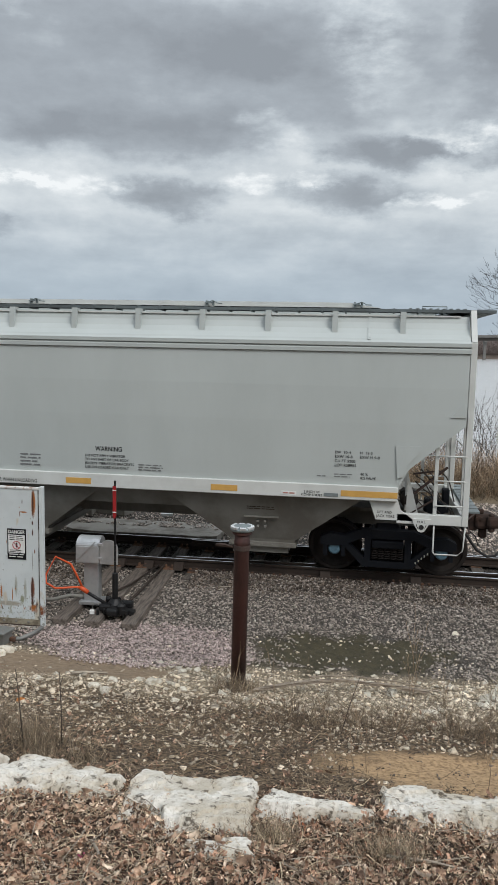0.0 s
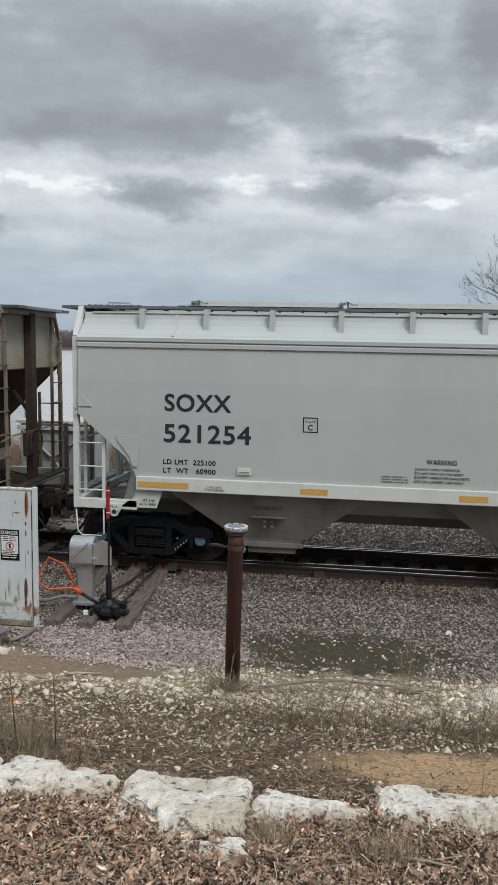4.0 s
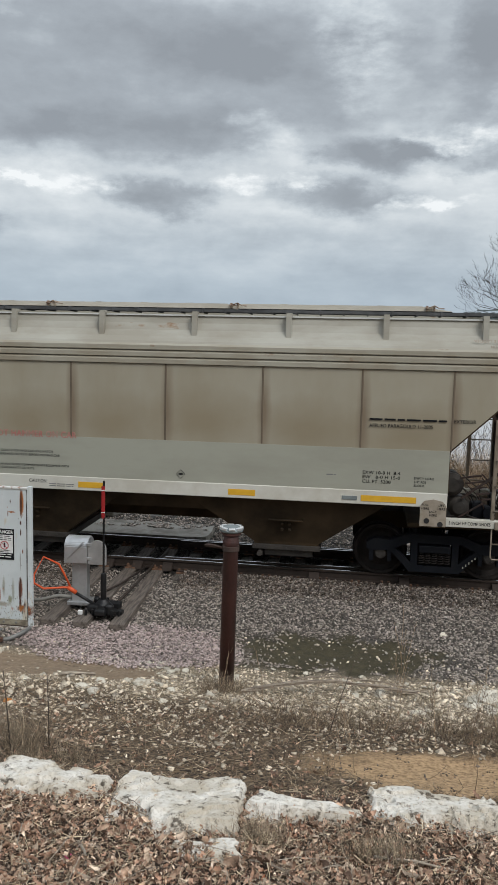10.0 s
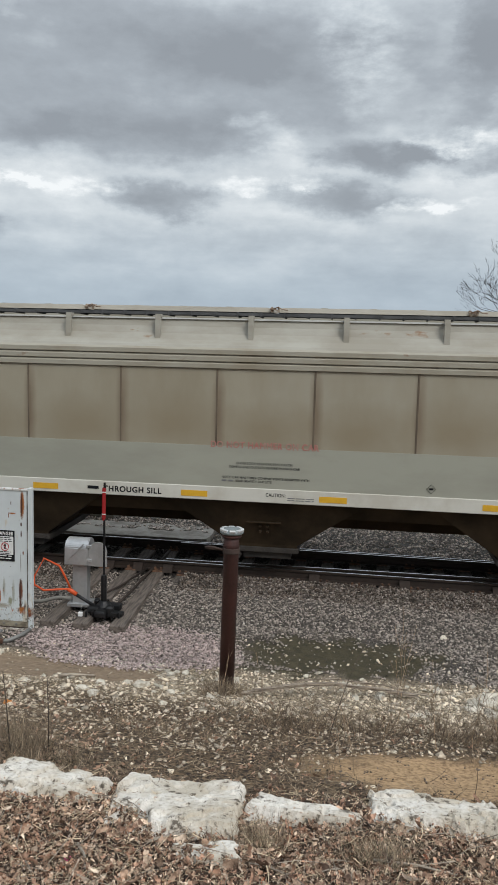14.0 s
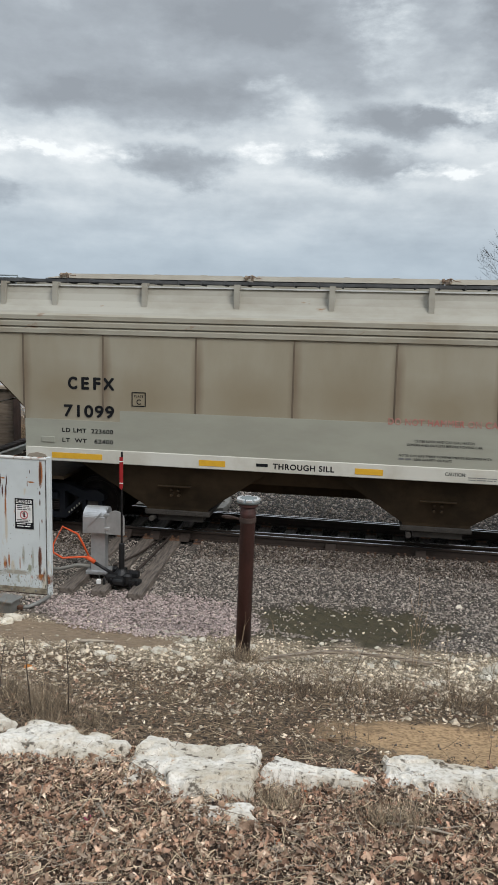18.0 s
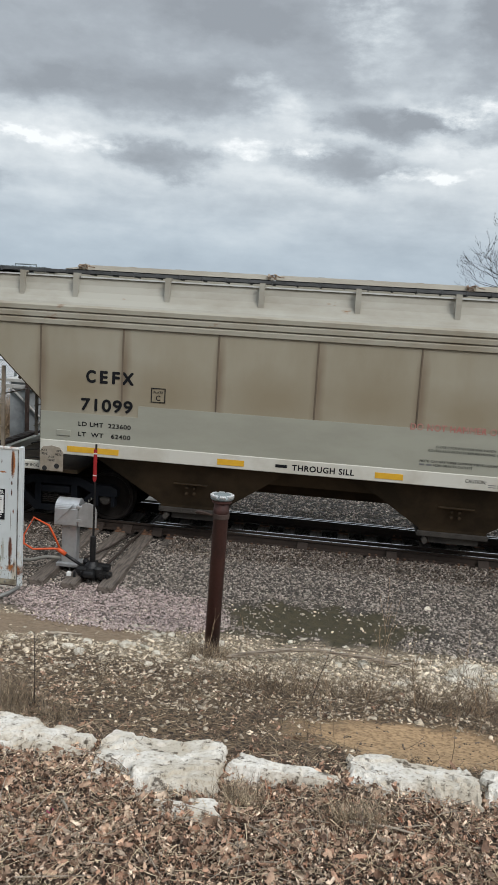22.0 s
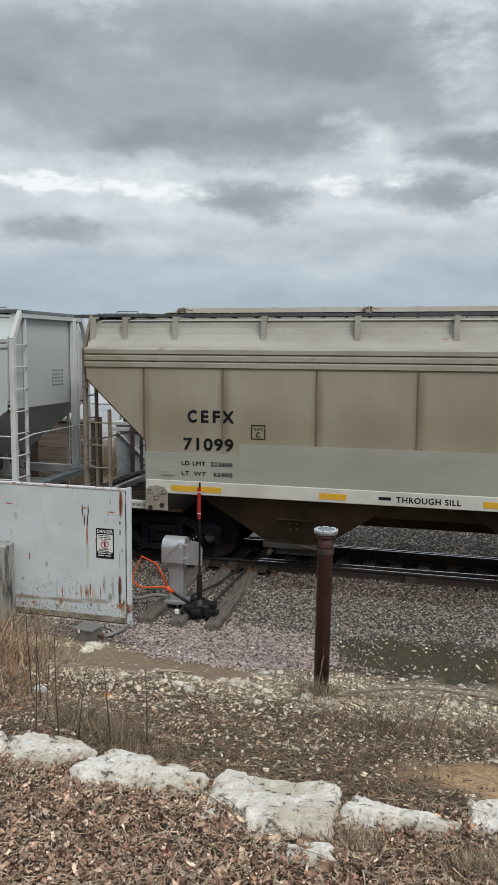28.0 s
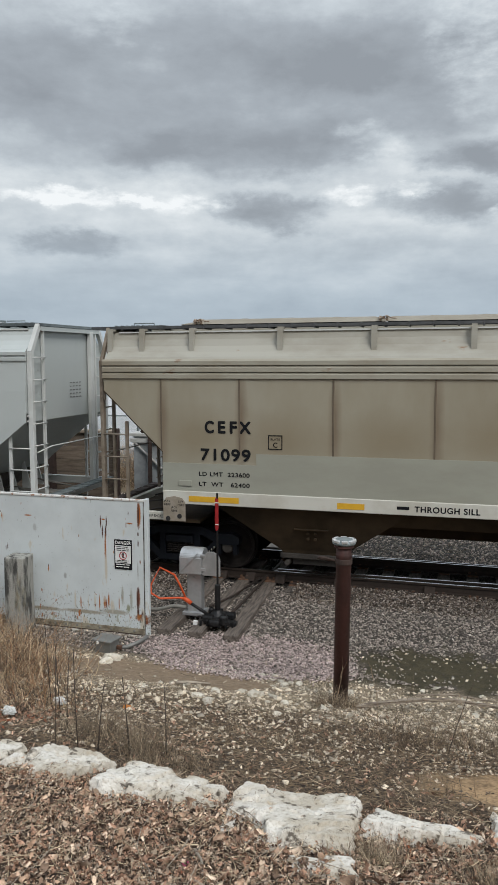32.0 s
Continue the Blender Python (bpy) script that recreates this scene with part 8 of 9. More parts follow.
    # dry grass and weeds
    spots = [(-0.42, 4.02, 0.09, 0.22, 1.0), (0.25, 3.98, 0.13, 0.22, 1.2), (-2.30, 5.15, 0.10, 0.30, 0.8), (-1.98, 5.2, 0.08, 0.25, 0.6), (-1.25, 8.30, 0.16, 0.26, 1.1), (-1.45, 8.2, 0.10, 0.22, 0.8),
             (-0.35, 6.9, 0.25, 0.28, 0.9), (0.25, 7.1, 0.25, 0.28, 0.9), (1.0, 6.9, 0.2, 0.32, 0.8), (1.35, 7.3, 0.2, 0.32, 0.8), (-1.55, 6.3, 0.3, 0.16, 0.8), (-2.9, 5.6, 0.2, 0.42, 1.4), (-2.45, 5.45, 0.12, 0.40, 1.2)]
    x, y, h = tuft_places(rng, spots, 80)
    grass("grass_tuft", "dry pale grass tufts on the bank", M["straw"], rng, x, y, h * 0.85, 0.0034, 0.65, 0.5)
    x, y, h = tuft_places(rng, spots, 260)
    grass("grass_tuft", "dry brown grass tufts on the bank", M["dull_straw"], rng, x, y, h, 0.0036, 0.8, 0.55)
    low = [(-0.35, 6.9, 0.28, 0.26, 0.5), (0.25, 7.15, 0.22, 0.28, 0.5), (1.0, 7.0, 0.22, 0.32, 0.5), (1.35, 7.0, 0.2, 0.36, 0.8), (-0.9, 7.4, 0.3, 0.2, 0.7), (-1.35, 8.25, 0.10, 0.30, 0.5), (-2.4, 5.35, 0.16, 0.3, 0.5)]
    x, y, h = tuft_places(rng, low, 170)
    grass("dry_weeds", "tangled dark brown dry weeds", M["twig"], rng, x, y, h, 0.003, 1.0, 0.6)
    x, y, h = tuft_places(rng, low, 120)
    grass("dry_weeds", "tangled brown dry weeds", M["reed"], rng, x, y, h, 0.003, 1.1, 0.6)
    x, y, h = tuft_places(rng, [(-0.40, 4.0, 0.06, 0.24, 1.0), (0.27, 3.96, 0.09, 0.26, 1.0), (0.15, 4.0, 0.06, 0.2, 0.6), (-1.27, 8.3, 0.07, 0.30, 0.7)], 150)
    grass("grass_tuft", "upright pale dry grass tuft", M["straw"], rng, x, y, h, 0.0035, 0.6, 0.45)
    x, y = in_view(rng, 4600, 4.9, 8.0)
    x, y = keep(x, y, sand)
    grass("weed_cover", "thin dry weeds over the soil", M["dull_straw"], rng, x, y, rng.uniform(0.04, 0.16, len(x)), 0.004, 0.9, 0.5)
    spots = [(-5.1, 7.6, 0.35, 0.62, 2.4), (-5.6, 8.2, 0.4, 0.70, 3), (-4.6, 6.9, 0.3, 0.42, 1.4), (-6.4, 9.0, 0.5, 0.75, 3), (-4.2, 6.4, 0.3, 0.35, 1.2), (-7.2, 9.6, 0.5, 0.8, 3)]
    x, y, h = tuft_places(rng, spots, 150)
    grass("tall_grass", "tall tangled dry grass clump", M["clump_pale"], rng, x, y, h * 0.9, 0.007, 1.2, 0.9)
    x, y, h = tuft_places(rng, spots, 120)
    grass("tall_grass", "tall tangled reddish dry grass clump", M["clump_red"], rng, x, y, h, 0.007, 1.1, 0.9)
    x, y, h = tuft_places(rng, spots, 120)
    grass("tall_grass", "dark broken stems in the grass clump", M["twig"], rng, x, y, h * 0.9, 0.006, 1.0, 0.6)
    # bare weed stalks
    rnd = random.Random(5)
    dark, pale = bmesh.new(), bmesh.new()
    for x, y, h in ((-2.98, 4.95, 0.75), (-2.82, 5.02, 0.85), (-2.70, 5.1, 0.55), (-2.52, 5.3, 0.62), (-3.25, 5.6, 0.7), (-2.25, 5.4, 0.6), (-0.18, 6.35, 0.45), (0.35, 6.55, 0.95), (-0.62, 6.6, 0.42), (0.85, 6.5, 0.6),
                    (1.15, 6.75, 0.7), (-0.05, 5.5, 0.55), (0.12, 5.6, 0.40), (0.95, 5.25, 0.42), (-1.75, 5.7, 0.35), (1.3, 6.2, 0.5), (-1.38, 8.32, 0.42), (-3.6, 6.1, 0.7), (-4.0, 6.6, 0.8), (0.55, 7.4, 0.6), (-0.8, 7.3, 0.5)):
        g = float(ground_height(x, y)) - 0.02
        if x < -2.2:
            tip = Vector((rnd.uniform(-0.05, 0.05), rnd.uniform(-0.05, 0.05), h * 1.05))
            bm_tube(dark, [Vector((x, y, g)), Vector((x, y, g)) + tip * 0.5 + Vector((rnd.uniform(-0.01, 0.01), 0, 0)), Vector((x, y, g)) + tip], 0.0055, 5, 0.003)
            for k in range(3):
                a = Vector((x, y, g)) + tip * rnd.uniform(0.6, 0.95)
                bm_tube(dark, [a, a + Vector((rnd.uniform(-0.05, 0.05), rnd.uniform(-0.04, 0.04), rnd.uniform(0.04, 0.12)))], 0.0025, 4, 0.0015)
            continue
        bare_branch(pale, rnd, Vector((x, y, g)), Vector((rnd.uniform(-0.4, 0.4), rnd.uniform(-0.3, 0.3), 1)), 0.62 * h, 0.0032, 2, 0.55, 0, 0.0015, 4, (1, 2))
    # one long thin stem leans over the puddle
    bm_tube(dark, [(-0.11, 6.62, 0.43), (-0.04, 6.63, 0.72), (0.05, 6.64, 1.02), (0.20, 6.66, 1.42)], 0.0045, 5, 0.002)
    # low twiggy tangles on the slope
    dense, light = bmesh.new(), bmesh.new()
    for x0, y0, rx, ry, h, n in ((0.2, 6.75, 0.55, 0.28, 0.32, 30), (1.2, 6.75, 0.45, 0.30, 0.36, 32), (-0.55, 6.5, 0.35, 0.35, 0.26, 26), (1.75, 6.4, 0.3, 0.3, 0.36, 18), (-1.3, 6.2, 0.5, 0.4, 0.16, 26),
                                 (-0.55, 5.5, 0.35, 0.25, 0.22, 14), (-1.25, 8.2, 0.22, 0.12, 0.22, 12), (-2.3, 5.9, 0.5, 0.3, 0.16, 14)):
        for i in range(n):
            x, y = rnd.gauss(x0, rx), rnd.gauss(y0, ry)
            if sand(x, y):
                continue
            g = float(ground_height(x, y)) - 0.02
            bare_branch(light if i % 3 == 0 else dense, rnd, Vector((x, y, g)), Vector((rnd.uniform(-0.9, 0.9), rnd.uniform(-0.7, 0.7), 1)), h * rnd.uniform(0.4, 1.0), 0.0026, 2, 0.8, 0.25, 0.0013, 3, (1, 2))
    tagged(part("dry_weeds", dense, M["weed_brown"]), "tangled twiggy brown weeds on the slope", "weeds", kind="stuff")
    tagged(part("dry_weeds", light, M["dull_straw"]), "tangled twiggy pale weeds on the slope", "weeds", kind="stuff")
    tagged(part("weed_stalks", dark, M["twig"]), "bare dark weed stalks standing on the bank", "weeds", kind="stuff")
    tagged(part("weed_stalks", pale, M["reed"]), "bare pale weed stalks standing on the bank", "weeds", kind="stuff")


build_bank()


# ---------------------------------------------------------------- beyond the track
def build_pad():
    wet = material("wet_concrete", (0.36, 0.33, 0.285), (0.17, 0.145, 0.115), 2.2, 0.6, bump=0.35, grain=25, amount=0.9)
    bm = bmesh.new()
    n = 28
    bend = lambda c: math.copysign(abs(c) ** 0.35, c)
    top = [bm.verts.new((-4.75 + 1.75 * bend(math.cos(a)) + 0.06 * noise.noise(Vector((a * 3, 4, 1))), 16.32 + 0.62 * bend(math.sin(a)) * (1 + 0.15 * noise.noise(Vector((math.cos(a) * 3, math.sin(a) * 3, 8)))), -0.14))
           for a in np.linspace(0, 2 * math.pi, n, endpoint=False)]
    low = [bm.verts.new((v.co.x * 1.01 + 0.04, v.co.y, -0.32)) for v in top]
    bm.faces.new(top), bm.faces.new(low[::-1])
    for i in range(n):
        bm.faces.new((top[i], low[i], low[(i + 1) % n], top[(i + 1) % n]))
    tagged(part("wet_pad", bm, wet), "flat damp concrete slab strewn with gravel beyond the rails", "concrete slab")
    rng = np.random.default_rng(51)
    x, y = rng.uniform(-6.6, -3.1, 1500), 16.35 + np.abs(rng.normal(0.15, 0.32, 1500))
    m = bumps(x, y, 0.5, 1.0, 31.0) + rng.normal(0, 0.2, 1500) > 0.1
    swarm_z = np.full(m.sum(), -0.135)
    tv, tf = stone_template(93, 0.7)
    ob = swarm("gravel", tv, tf, np.stack([x[m], y[m], swarm_z], 1), turns_of(rng, m.sum(), 0.9), rng.uniform(0.02, 0.045, (m.sum(), 3)), M["far_stone"])
    tagged(ob, "grey gravel strewn over the concrete slab", "gravel", kind="stuff")
    box = part("litter", bm_box(bmesh.new(), -0.14, 0.14, -0.09, 0.09, 0, 0.06, bevel=0.01), M["label_white"])
    box.matrix_basis = pose(-4.65, 17.75, -0.19, 0, 0, 15)
    tagged(box, "small white scrap lying on the gravel", "litter")
    bm = bmesh.new()
    bmesh.ops.create_grid(bm, x_segments=30, y_segments=30, size=1.0)
    for v in bm.verts:
        r = v.co.to_2d().length
        v.co = Vector((v.co.x * 1.6, v.co.y * 1.2, 1.0 * max(0, 1 - r) ** 1.1 + 0.06 * noise.noise(v.co * 4) - 0.05))
    ob = part("gravel_mound", bm, M["track_stone"], smooth=True)
    ob.matrix_basis = pose(-0.3, 20.9, -0.25)
    tagged(ob, "low heap of brown-grey gravel", "gravel heap")
    rng = np.random.default_rng(3)
    n = 5200
    a, r = rng.uniform(0, 2 * math.pi, n), np.sqrt(rng.uniform(0, 1, n))
    px, py = r * np.cos(a), r * np.sin(a)
    z = 1.0 * np.maximum(0, 1 - r) ** 1.1 - 0.27
    tv, tf = stone_template(12, 0.8)
    s = rng.uniform(0.015, 0.036, n)
    swarm("gravel", tv, tf, np.stack([px * 1.6, py * 1.2, z + 0.26], 1), turns_of(rng, n), s[:, None] * np.ones((1, 3)), M["track_stone"], ob)


def build_reeds():
    rng = np.random.default_rng(21)
    for mat, n, h0, h1, y0, y1 in (("reed", 17000, 0.8, 2.0, 22.4, 26.5), ("straw", 5000, 0.7, 1.9, 22.6, 26), ("dull_straw", 12000, 0.5, 1.5, 21.9, 25.5), ("reed", 6000, 1.2, 2.5, 25.0, 29.0)):
        y = rng.uniform(y0, y1, n)
        x = rng.uniform(-0.85 * y, 0.32 * y)
        k = 0.65 + 0.5 * np.array([noise.noise((a / 1.7, b / 1.7, 2.0)) for a, b in zip(x, y)])
        grass("reeds", "dense dry tan reeds along the river bank", M[mat], rng, x, y, rng.uniform(h0, h1, n) * np.clip(k + 0.25, 0.45, 1.15) * (1 + 0.30 * np.exp(-((x + 4.5) / 3.0) ** 2)), 0.013, 0.75, 0.5, ground_height, "reeds")
    rnd = random.Random(9)
    for x, y, h, k in ((0.9, 23.4, 1.35, 4), (2.2, 23.8, 1.5, 4), (0.2, 24.2, 1.15, 4), (3.1, 23.3, 1.4, 4), (3.8, 24.5, 1.7, 4), (-1.2, 24.5, 0.9, 3), (-3.4, 24.0, 1.25, 4), (-2.4, 24.4, 1.3, 4), (-4.2, 23.6, 1.15, 4), (-5.3, 24.2, 1.2, 4), (-6.4, 24.0, 1.1, 4), (-10.3, 25, 1.0, 3), (4.6, 23.0, 1.6, 4), (2.7, 25.5, 1.7, 4), (1.5, 24.6, 1.3, 4), (4.2, 23.6, 1.8, 4)):
        bm = bmesh.new()
        for i in range(4):
            bare_branch(bm, rnd, Vector((rnd.uniform(-0.15, 0.15), rnd.uniform(-0.15, 0.15), 0)), Vector((rnd.uniform(-0.5, 0.5), rnd.uniform(-0.4, 0.4), 1)), h * rnd.uniform(0.4, 0.75), 0.011, k, 0.62, 0.0, 0.0032, 4, (1, 2))
        ob = part("shrub", bm, M["twig"])
        ob.matrix_basis = pose(x, y, float(ground_height(x, y)) - 0.05)
        tagged(ob, "leafless thin-stemmed shrub among the reeds", "shrub", "shrubs on the river bank")


def build_tree():
    rnd = random.Random(17)
    root = thing("bare_tree", "leafless tree with fine spreading twigs on the river bank", "tree", pose(8.0, 30.0, float(ground_height(8.0, 30.0)) - 0.1))
    bark = material("tree_bark", (0.05, 0.042, 0.037), (0.03, 0.026, 0.023), 8, 0.9, bump=0.3)
    part("trunk", bm_tube(bmesh.new(), [(0, 0, 0), (-0.05, 0, 1.5), (-0.15, 0.1, 3.2), (-0.1, 0.1, 5.0), (-0.2, 0.0, 7.2), (-0.3, 0.1, 9.0)], 0.17, 10, 0.05), bark, root)
    limbs = bmesh.new()
    fork = Vector((-2.1, 0.0, 7.9))
    bm_tube(limbs, [(-0.1, 0.1, 5.6), (-0.7, 0.05, 6.7), (-1.4, 0.0, 7.4), fork], 0.075, 7, 0.04)
    bm_tube(limbs, [(-0.15, 0.1, 6.6), (-0.9, 0.1, 8.0), (-1.5, 0.1, 9.0)], 0.06, 7, 0.035)
    # the left side of the crown reaches out in long, gently curved sprays
    for at, d, l in ((fork, (-1.0, 0.1, -0.02), 0.98), (fork, (-0.95, -0.2, 0.30), 0.98), (fork, (-0.8, 0.2, 0.62), 0.95), (fork, (-0.45, 0.0, 1.0), 0.85), (fork, (-0.9, 0.4, 0.12), 0.8),
                     (Vector((-1.5, 0.1, 9.0)), (-0.9, 0.0, 0.40), 0.9), (Vector((-1.5, 0.1, 9.0)), (-0.5, 0.2, 0.9), 0.8), (Vector((-1.5, 0.1, 9.0)), (-0.1, -0.2, 1.0), 0.8), (Vector((-1.2, 0.0, 7.2)), (-0.9, -0.3, -0.25), 0.8),
                     (Vector((-0.2, 0.0, 7.4)), (0.8, 0.2, 0.5), 1.2), (Vector((-0.2, 0.0, 8.4)), (0.4, 0.1, 0.8), 1.1), (Vector((-0.3, 0.1, 9.0)), (-0.2, 0.1, 1.0), 0.9)):
        bare_branch(limbs, rnd, Vector(at), Vector(d), l, 0.022, 5, 0.85, 0.0, 0.0034, 5, (1, 2))
    part("crown", limbs, bark, root)


def build_far_bank():
    rng = np.random.default_rng(5)
    # brown lightened so that distance haze is painted into the base colour
    wood = material("hazed_far_wood", (0.185, 0.150, 0.138), (0.135, 0.11, 0.10), 0.05, 0.95, bump=0, island=0.22)
    # thousands of thin leaning sprays blur into a soft leafless wood; a rolling core stands behind them
    height_at = lambda x: 15.2 + np.array([noise.noise((a / 75, 0, 4.0)) * 2.2 + noise.noise((a / 16, 0, 9.0)) * 1.1 for a in x]) - 2.0 * np.clip((x + 20) / 60, 0, 1) + 9.5 * np.exp(-((x + 34) / 28) ** 2) + 8.0 * np.exp(-((x + 92) / 34) ** 2)
    xs = np.arange(-570, 310, 2.5)
    tops = height_at(xs)
    verts, faces = [], []
    for x, h in zip(xs, tops):
        j = rng.uniform(-0.8, 0.8)
        verts += [(x, 634, 1.0), (x + 0.4 * j, 634 + j, h * 0.62 + j), (x, 642, h * 0.86 + 0.6 * j), (x, 700, h * 0.80)]
    for i in range(len(xs) - 1):
        faces += [[4 * i + k, 4 * i + 4 + k, 4 * i + 5 + k, 4 * i + 1 + k] for k in range(3)]
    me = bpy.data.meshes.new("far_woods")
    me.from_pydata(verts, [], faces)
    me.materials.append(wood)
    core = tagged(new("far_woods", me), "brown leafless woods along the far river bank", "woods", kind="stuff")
    tv = [(0.5, 0, 0), (-0.25, 0.43, 0), (-0.25, -0.43, 0), (0.2, 0, 0.6), (-0.1, 0.17, 0.6), (-0.1, -0.17, 0.6), (0, 0, 1.0)]
    tf = [[0, 1, 4, 3], [1, 2, 5, 4], [2, 0, 3, 5], [3, 4, 6], [4, 5, 6], [5, 3, 6]]
    n = 60000
    x = rng.uniform(-560, 300, n)
    y = 620 + rng.uniform(0, 26, n)
    rise = rng.uniform(0, 1, n) ** 0.8
    long = rng.uniform(1.6, 4.2, n)
    z = 1.5 + rise * (height_at(x) - 3.2) * np.clip(0.45 + (y - 620) / 18, 0, 1)
    w = rng.uniform(0.15, 0.6, n)
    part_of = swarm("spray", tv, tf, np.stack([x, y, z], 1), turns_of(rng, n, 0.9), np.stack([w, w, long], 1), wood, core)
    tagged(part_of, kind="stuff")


def build_bridge():
    """A road bridge on hammerhead piers over the far water."""
    conc = material("bridge_concrete", (0.20, 0.195, 0.185), (0.13, 0.125, 0.12), 0.2, 0.9, bump=0.1)
    steel = material("bridge_girder", (0.075, 0.068, 0.062), (0.05, 0.045, 0.04), 0.3, 0.85, bump=0.1)
    root = thing("road_bridge", "long grey road bridge on hammerhead piers across the river", "bridge")
    y = 540.0
    rise = lambda x: 12.2 + (x - 28) * 0.020
    bm = bmesh.new()
    bm_beam(bm, (26, y, rise(26) - 0.3), (300, y, rise(300) - 0.3), 9, 0.7)
    part("deck", bm, conc, root)
    for s in (-1, 1):
        bm = bmesh.new()
        bm_beam(bm, (26, y + s * 4.3, rise(26) + 0.5), (300, y + s * 4.3, rise(300) + 0.5), 0.3, 1.0)
        part("parapet", bm, conc, root)
        bm = bmesh.new()
        bm_beam(bm, (26, y + s * 3, rise(26) - 1.7), (300, y + s * 3, rise(300) - 1.7), 0.6, 2.0)
        part("girder", bm, steel, root)
    for i, x in enumerate(range(46, 300, 16)):
        bm = bmesh.new()
        z = rise(x) - 2.7
        bm_prism(bm, [(-4.5, z), (4.5, z), (4.5, z - 0.9), (1.4, z - 2.4), (1.2, -4), (-1.2, -4), (-1.4, z - 2.4), (-4.5, z - 0.9)], "x", x - 0.9, x + 0.9)
        for v in bm.verts:
            v.co.y += y
        part("pier", bm, conc, root)


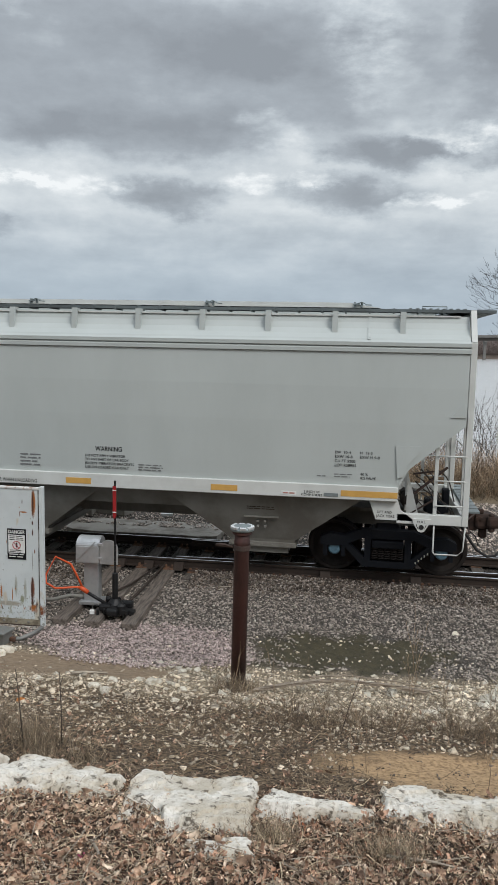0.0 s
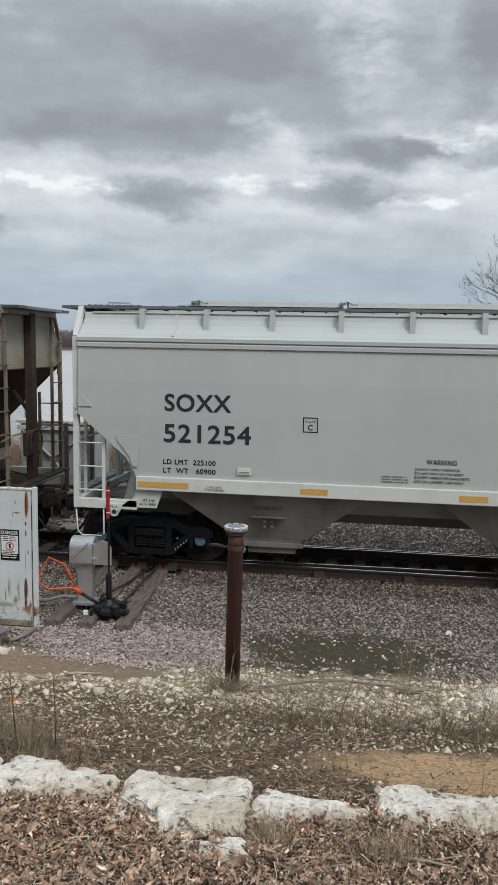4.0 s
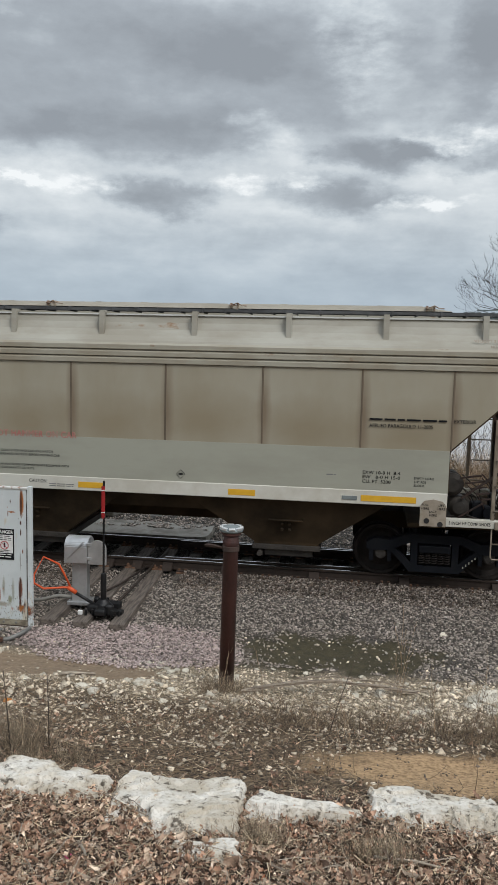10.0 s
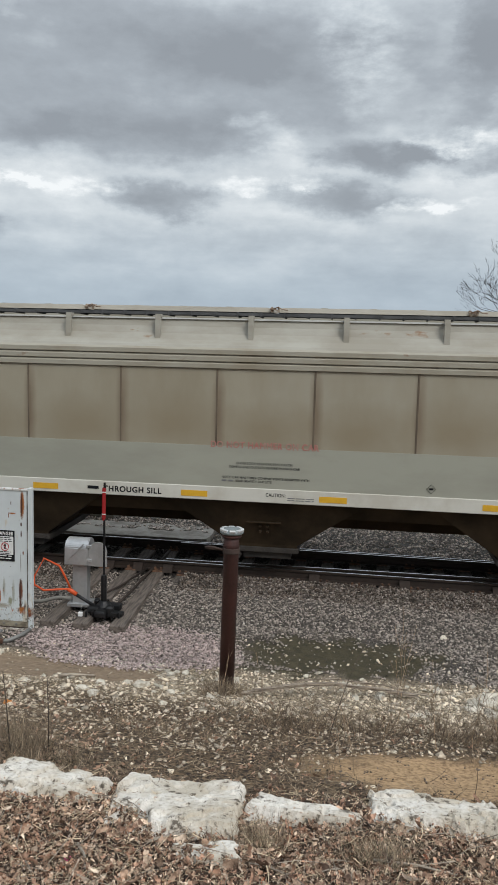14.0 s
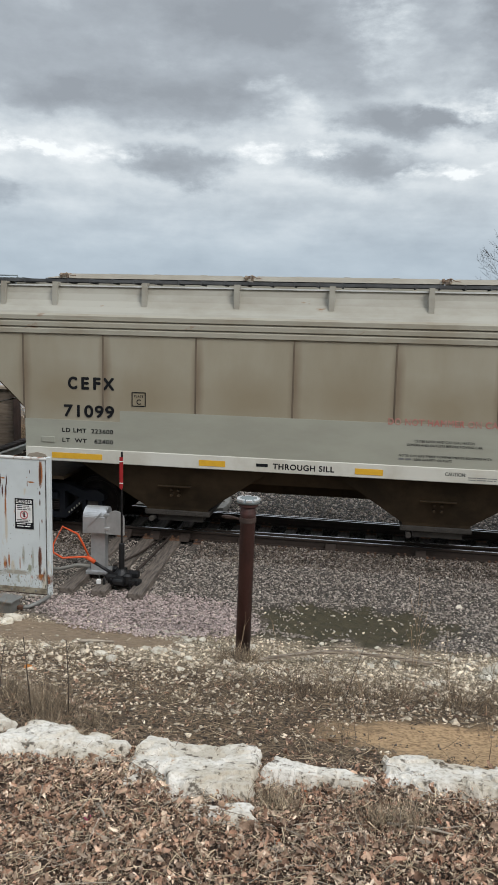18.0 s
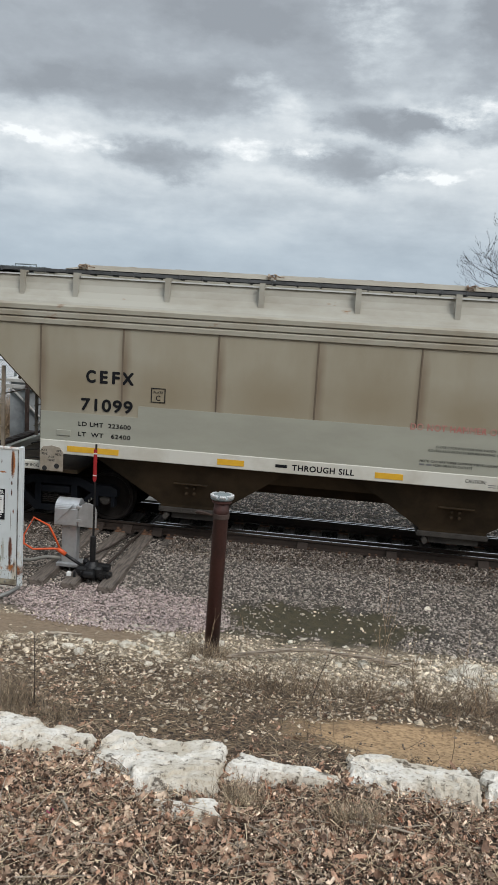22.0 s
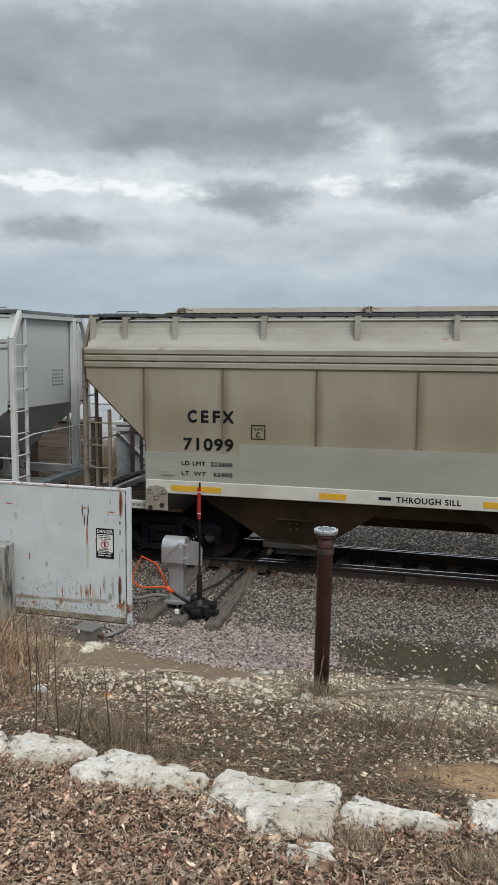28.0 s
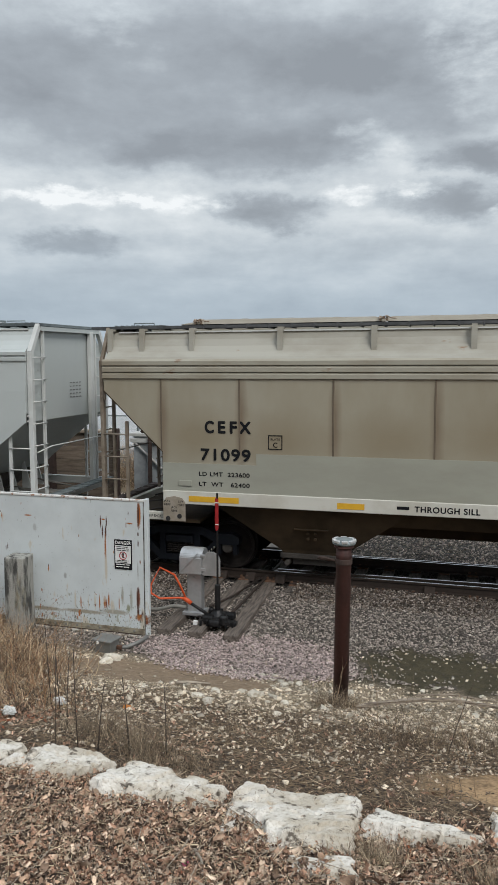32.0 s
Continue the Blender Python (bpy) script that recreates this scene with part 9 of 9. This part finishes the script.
def build_dock():
    """Timber wall, steel frame with braced sheets, posts and chain-link fence behind the cars."""
    plank = material("dock_plank", (0.19, 0.15, 0.115), (0.105, 0.08, 0.06), 2.5, 0.9, bump=0.4, stretch=(0.6, 6, 5), amount=0.9, random_object=0.25)
    root = thing("timber_wall", "brown weathered plank retaining wall behind the track", "retaining wall")
    for i in range(6):
        box_part("board", plank, root, -15.5, -9.12 - 0.03 * (i % 2), 18.60, 18.68, -0.28 + i * 0.365, 0.075 + i * 0.365, bevel=0.008)
    box_part("coping", material("coping_tan", (0.32, 0.27, 0.21), (0.22, 0.18, 0.14), 3, 0.9, bump=0.3), root, -15.5, -9.08, 18.52, 18.85, 1.912, 1.99, bevel=0.01)
    for x in (-9.0, -10.9, -12.8, -14.7):
        box_part("post", M["dark_rust"], root, x - 0.075, x + 0.075, 18.35, 18.5, -0.35, 2.07, bevel=0.01)
    sheet = material("blue_grey_sheet", (0.36, 0.385, 0.40), (0.24, 0.25, 0.255), 2.5, 0.6, 0.1, bump=0.1, amount=0.8)
    angle = material("pale_angle_steel", (0.50, 0.50, 0.48), (0.36, 0.34, 0.31), 4, 0.65, bump=0.1)
    frame_root = thing("braced_bin", "blue-grey sheet steel bin with pale diagonal braces", "steel bin")
    box_part("side_sheet", sheet, frame_root, -8.58, -6.65, 18.62, 18.66, 0.30, 1.86)
    box_part("end_sheet", sheet, frame_root, -8.60, -8.56, 18.67, 19.8, 0.30, 1.86)
    box_part("end_sheet", sheet, frame_root, -6.66, -6.62, 18.67, 19.8, 0.30, 1.86)
    box_part("top_angle", angle, frame_root, -8.66, -6.58, 18.54, 18.61, 1.70, 1.80, bevel=0.006)
    box_part("top_angle", angle, frame_root, -8.70, -6.55, 18.56, 19.85, 1.862, 1.94, bevel=0.006)
    box_part("bottom_angle", M["dark_rust"], frame_root, -8.66, -6.58, 18.50, 18.61, 0.22, 0.30, bevel=0.006)
    for (xa, za), (xb, zb) in (((-8.55, 1.72), (-7.76, 1.02)), ((-7.95, 0.42), (-7.72, 0.98)), ((-7.70, 0.98), (-7.30, 0.42)), ((-7.72, 1.0), (-6.75, 1.68))):
        bm = bmesh.new()
        bm_beam(bm, (xa, 18.57, za), (xb, 18.57, zb), 0.03, 0.075, up=(0, 1, 0))
        part("brace", bm, angle, frame_root)
    for x in (-8.05, -7.30, -6.62):
        box_part("upright", M["dark_rust"], frame_root, x - 0.045, x + 0.045, 18.42, 18.50, -0.32, 1.9, bevel=0.006)
    for x in (-8.4, -7.5, -6.8):
        box_part("leg", M["dark_rust"], frame_root, x - 0.05, x + 0.05, 18.64, 18.74, -0.35, 0.30)
    # chain-link fence
    galv = M["galvanised"]
    fence = thing("chain_link_fence", "galvanised chain-link fence behind the wall", "fence")
    y = 19.3
    for x in (-8.75, -10.9, -13.1, -15.2):
        part("fence_post", bm_lathe(bmesh.new(), [(0.04, -0.4), (0.04, 2.45), (0.0, 2.49)], "z", 8, (x, y, 0)), galv, fence)
    part("top_rail", bm_tube(bmesh.new(), [(-15.2, y, 2.34), (-12, y, 2.34), (-8.75, y, 2.34)], 0.02, 6), galv, fence)
    bm = bmesh.new()
    step, z0, z1 = 0.07, 0.9, 2.33
    x = -15.2 - (z1 - z0)
    while x < -8.75:
        for s in (1, -1):
            a, b = (x, z0), (x + (z1 - z0), z1)
            xa, xb = max(a[0], -12.0), min(b[0], -8.75)
            if xb - xa > 0.02:
                za, zb = z0 + (xa - x), z0 + (xb - x)
                if s < 0:
                    za, zb = z1 - (xa - x), z1 - (xb - x)
                bm_beam(bm, (xa, y, za), (xb, y, zb), 0.005, 0.005)
        x += step
    tagged(part("wire_mesh", bm, galv, fence), kind="stuff")
    conc = material("old_concrete", (0.34, 0.32, 0.28), (0.22, 0.20, 0.17), 2.5, 0.9, bump=0.4)
    for i, (x, y, w, d, h, turn) in enumerate(((-6.9, 17.6, 0.9, 0.5, 0.45, 8), (-6.0, 17.9, 0.8, 0.5, 0.35, -12), (-7.6, 17.5, 0.6, 0.4, 0.35, 20))):
        bm = bmesh.new()
        bm_box(bm, -w / 2, w / 2, -d / 2, d / 2, 0, h, bevel=0.03)
        o = part("concrete_block", bm, conc)
        o.matrix_basis = pose(x, y, -0.24, 0, 0, turn)
        tagged(o, "broken old concrete block on the gravel", "concrete block", "concrete blocks")


build_pad()
build_reeds()
build_tree()
build_far_bank()
build_bridge()
build_dock()


# ---------------------------------------------------------------- what moves
def motions():
    for x, car in CARS:
        lift, lean = SETTLE.get(x, (0.0, 0.0))
        walk(car, [(t, pose(x + s, TRACK, lift, 0, lean, 0)) for t, s in RUN])
    for wheel, x in TURNING:
        rows, last = [], None
        for (t, s), (t2, s2) in zip(RUN, RUN[1:]):
            n = max(1, math.ceil(abs(s2 - s) / 0.457 / 1.3))
            rows += [(t + (t2 - t) * k / n, s + (s2 - s) * k / n) for k in range(n)]
        rows.append(RUN[-1])
        walk(wheel, [(t, pose(x, 0, 0.43, 0, math.degrees(s / 0.457), 0)) for t, s in rows])


motions()
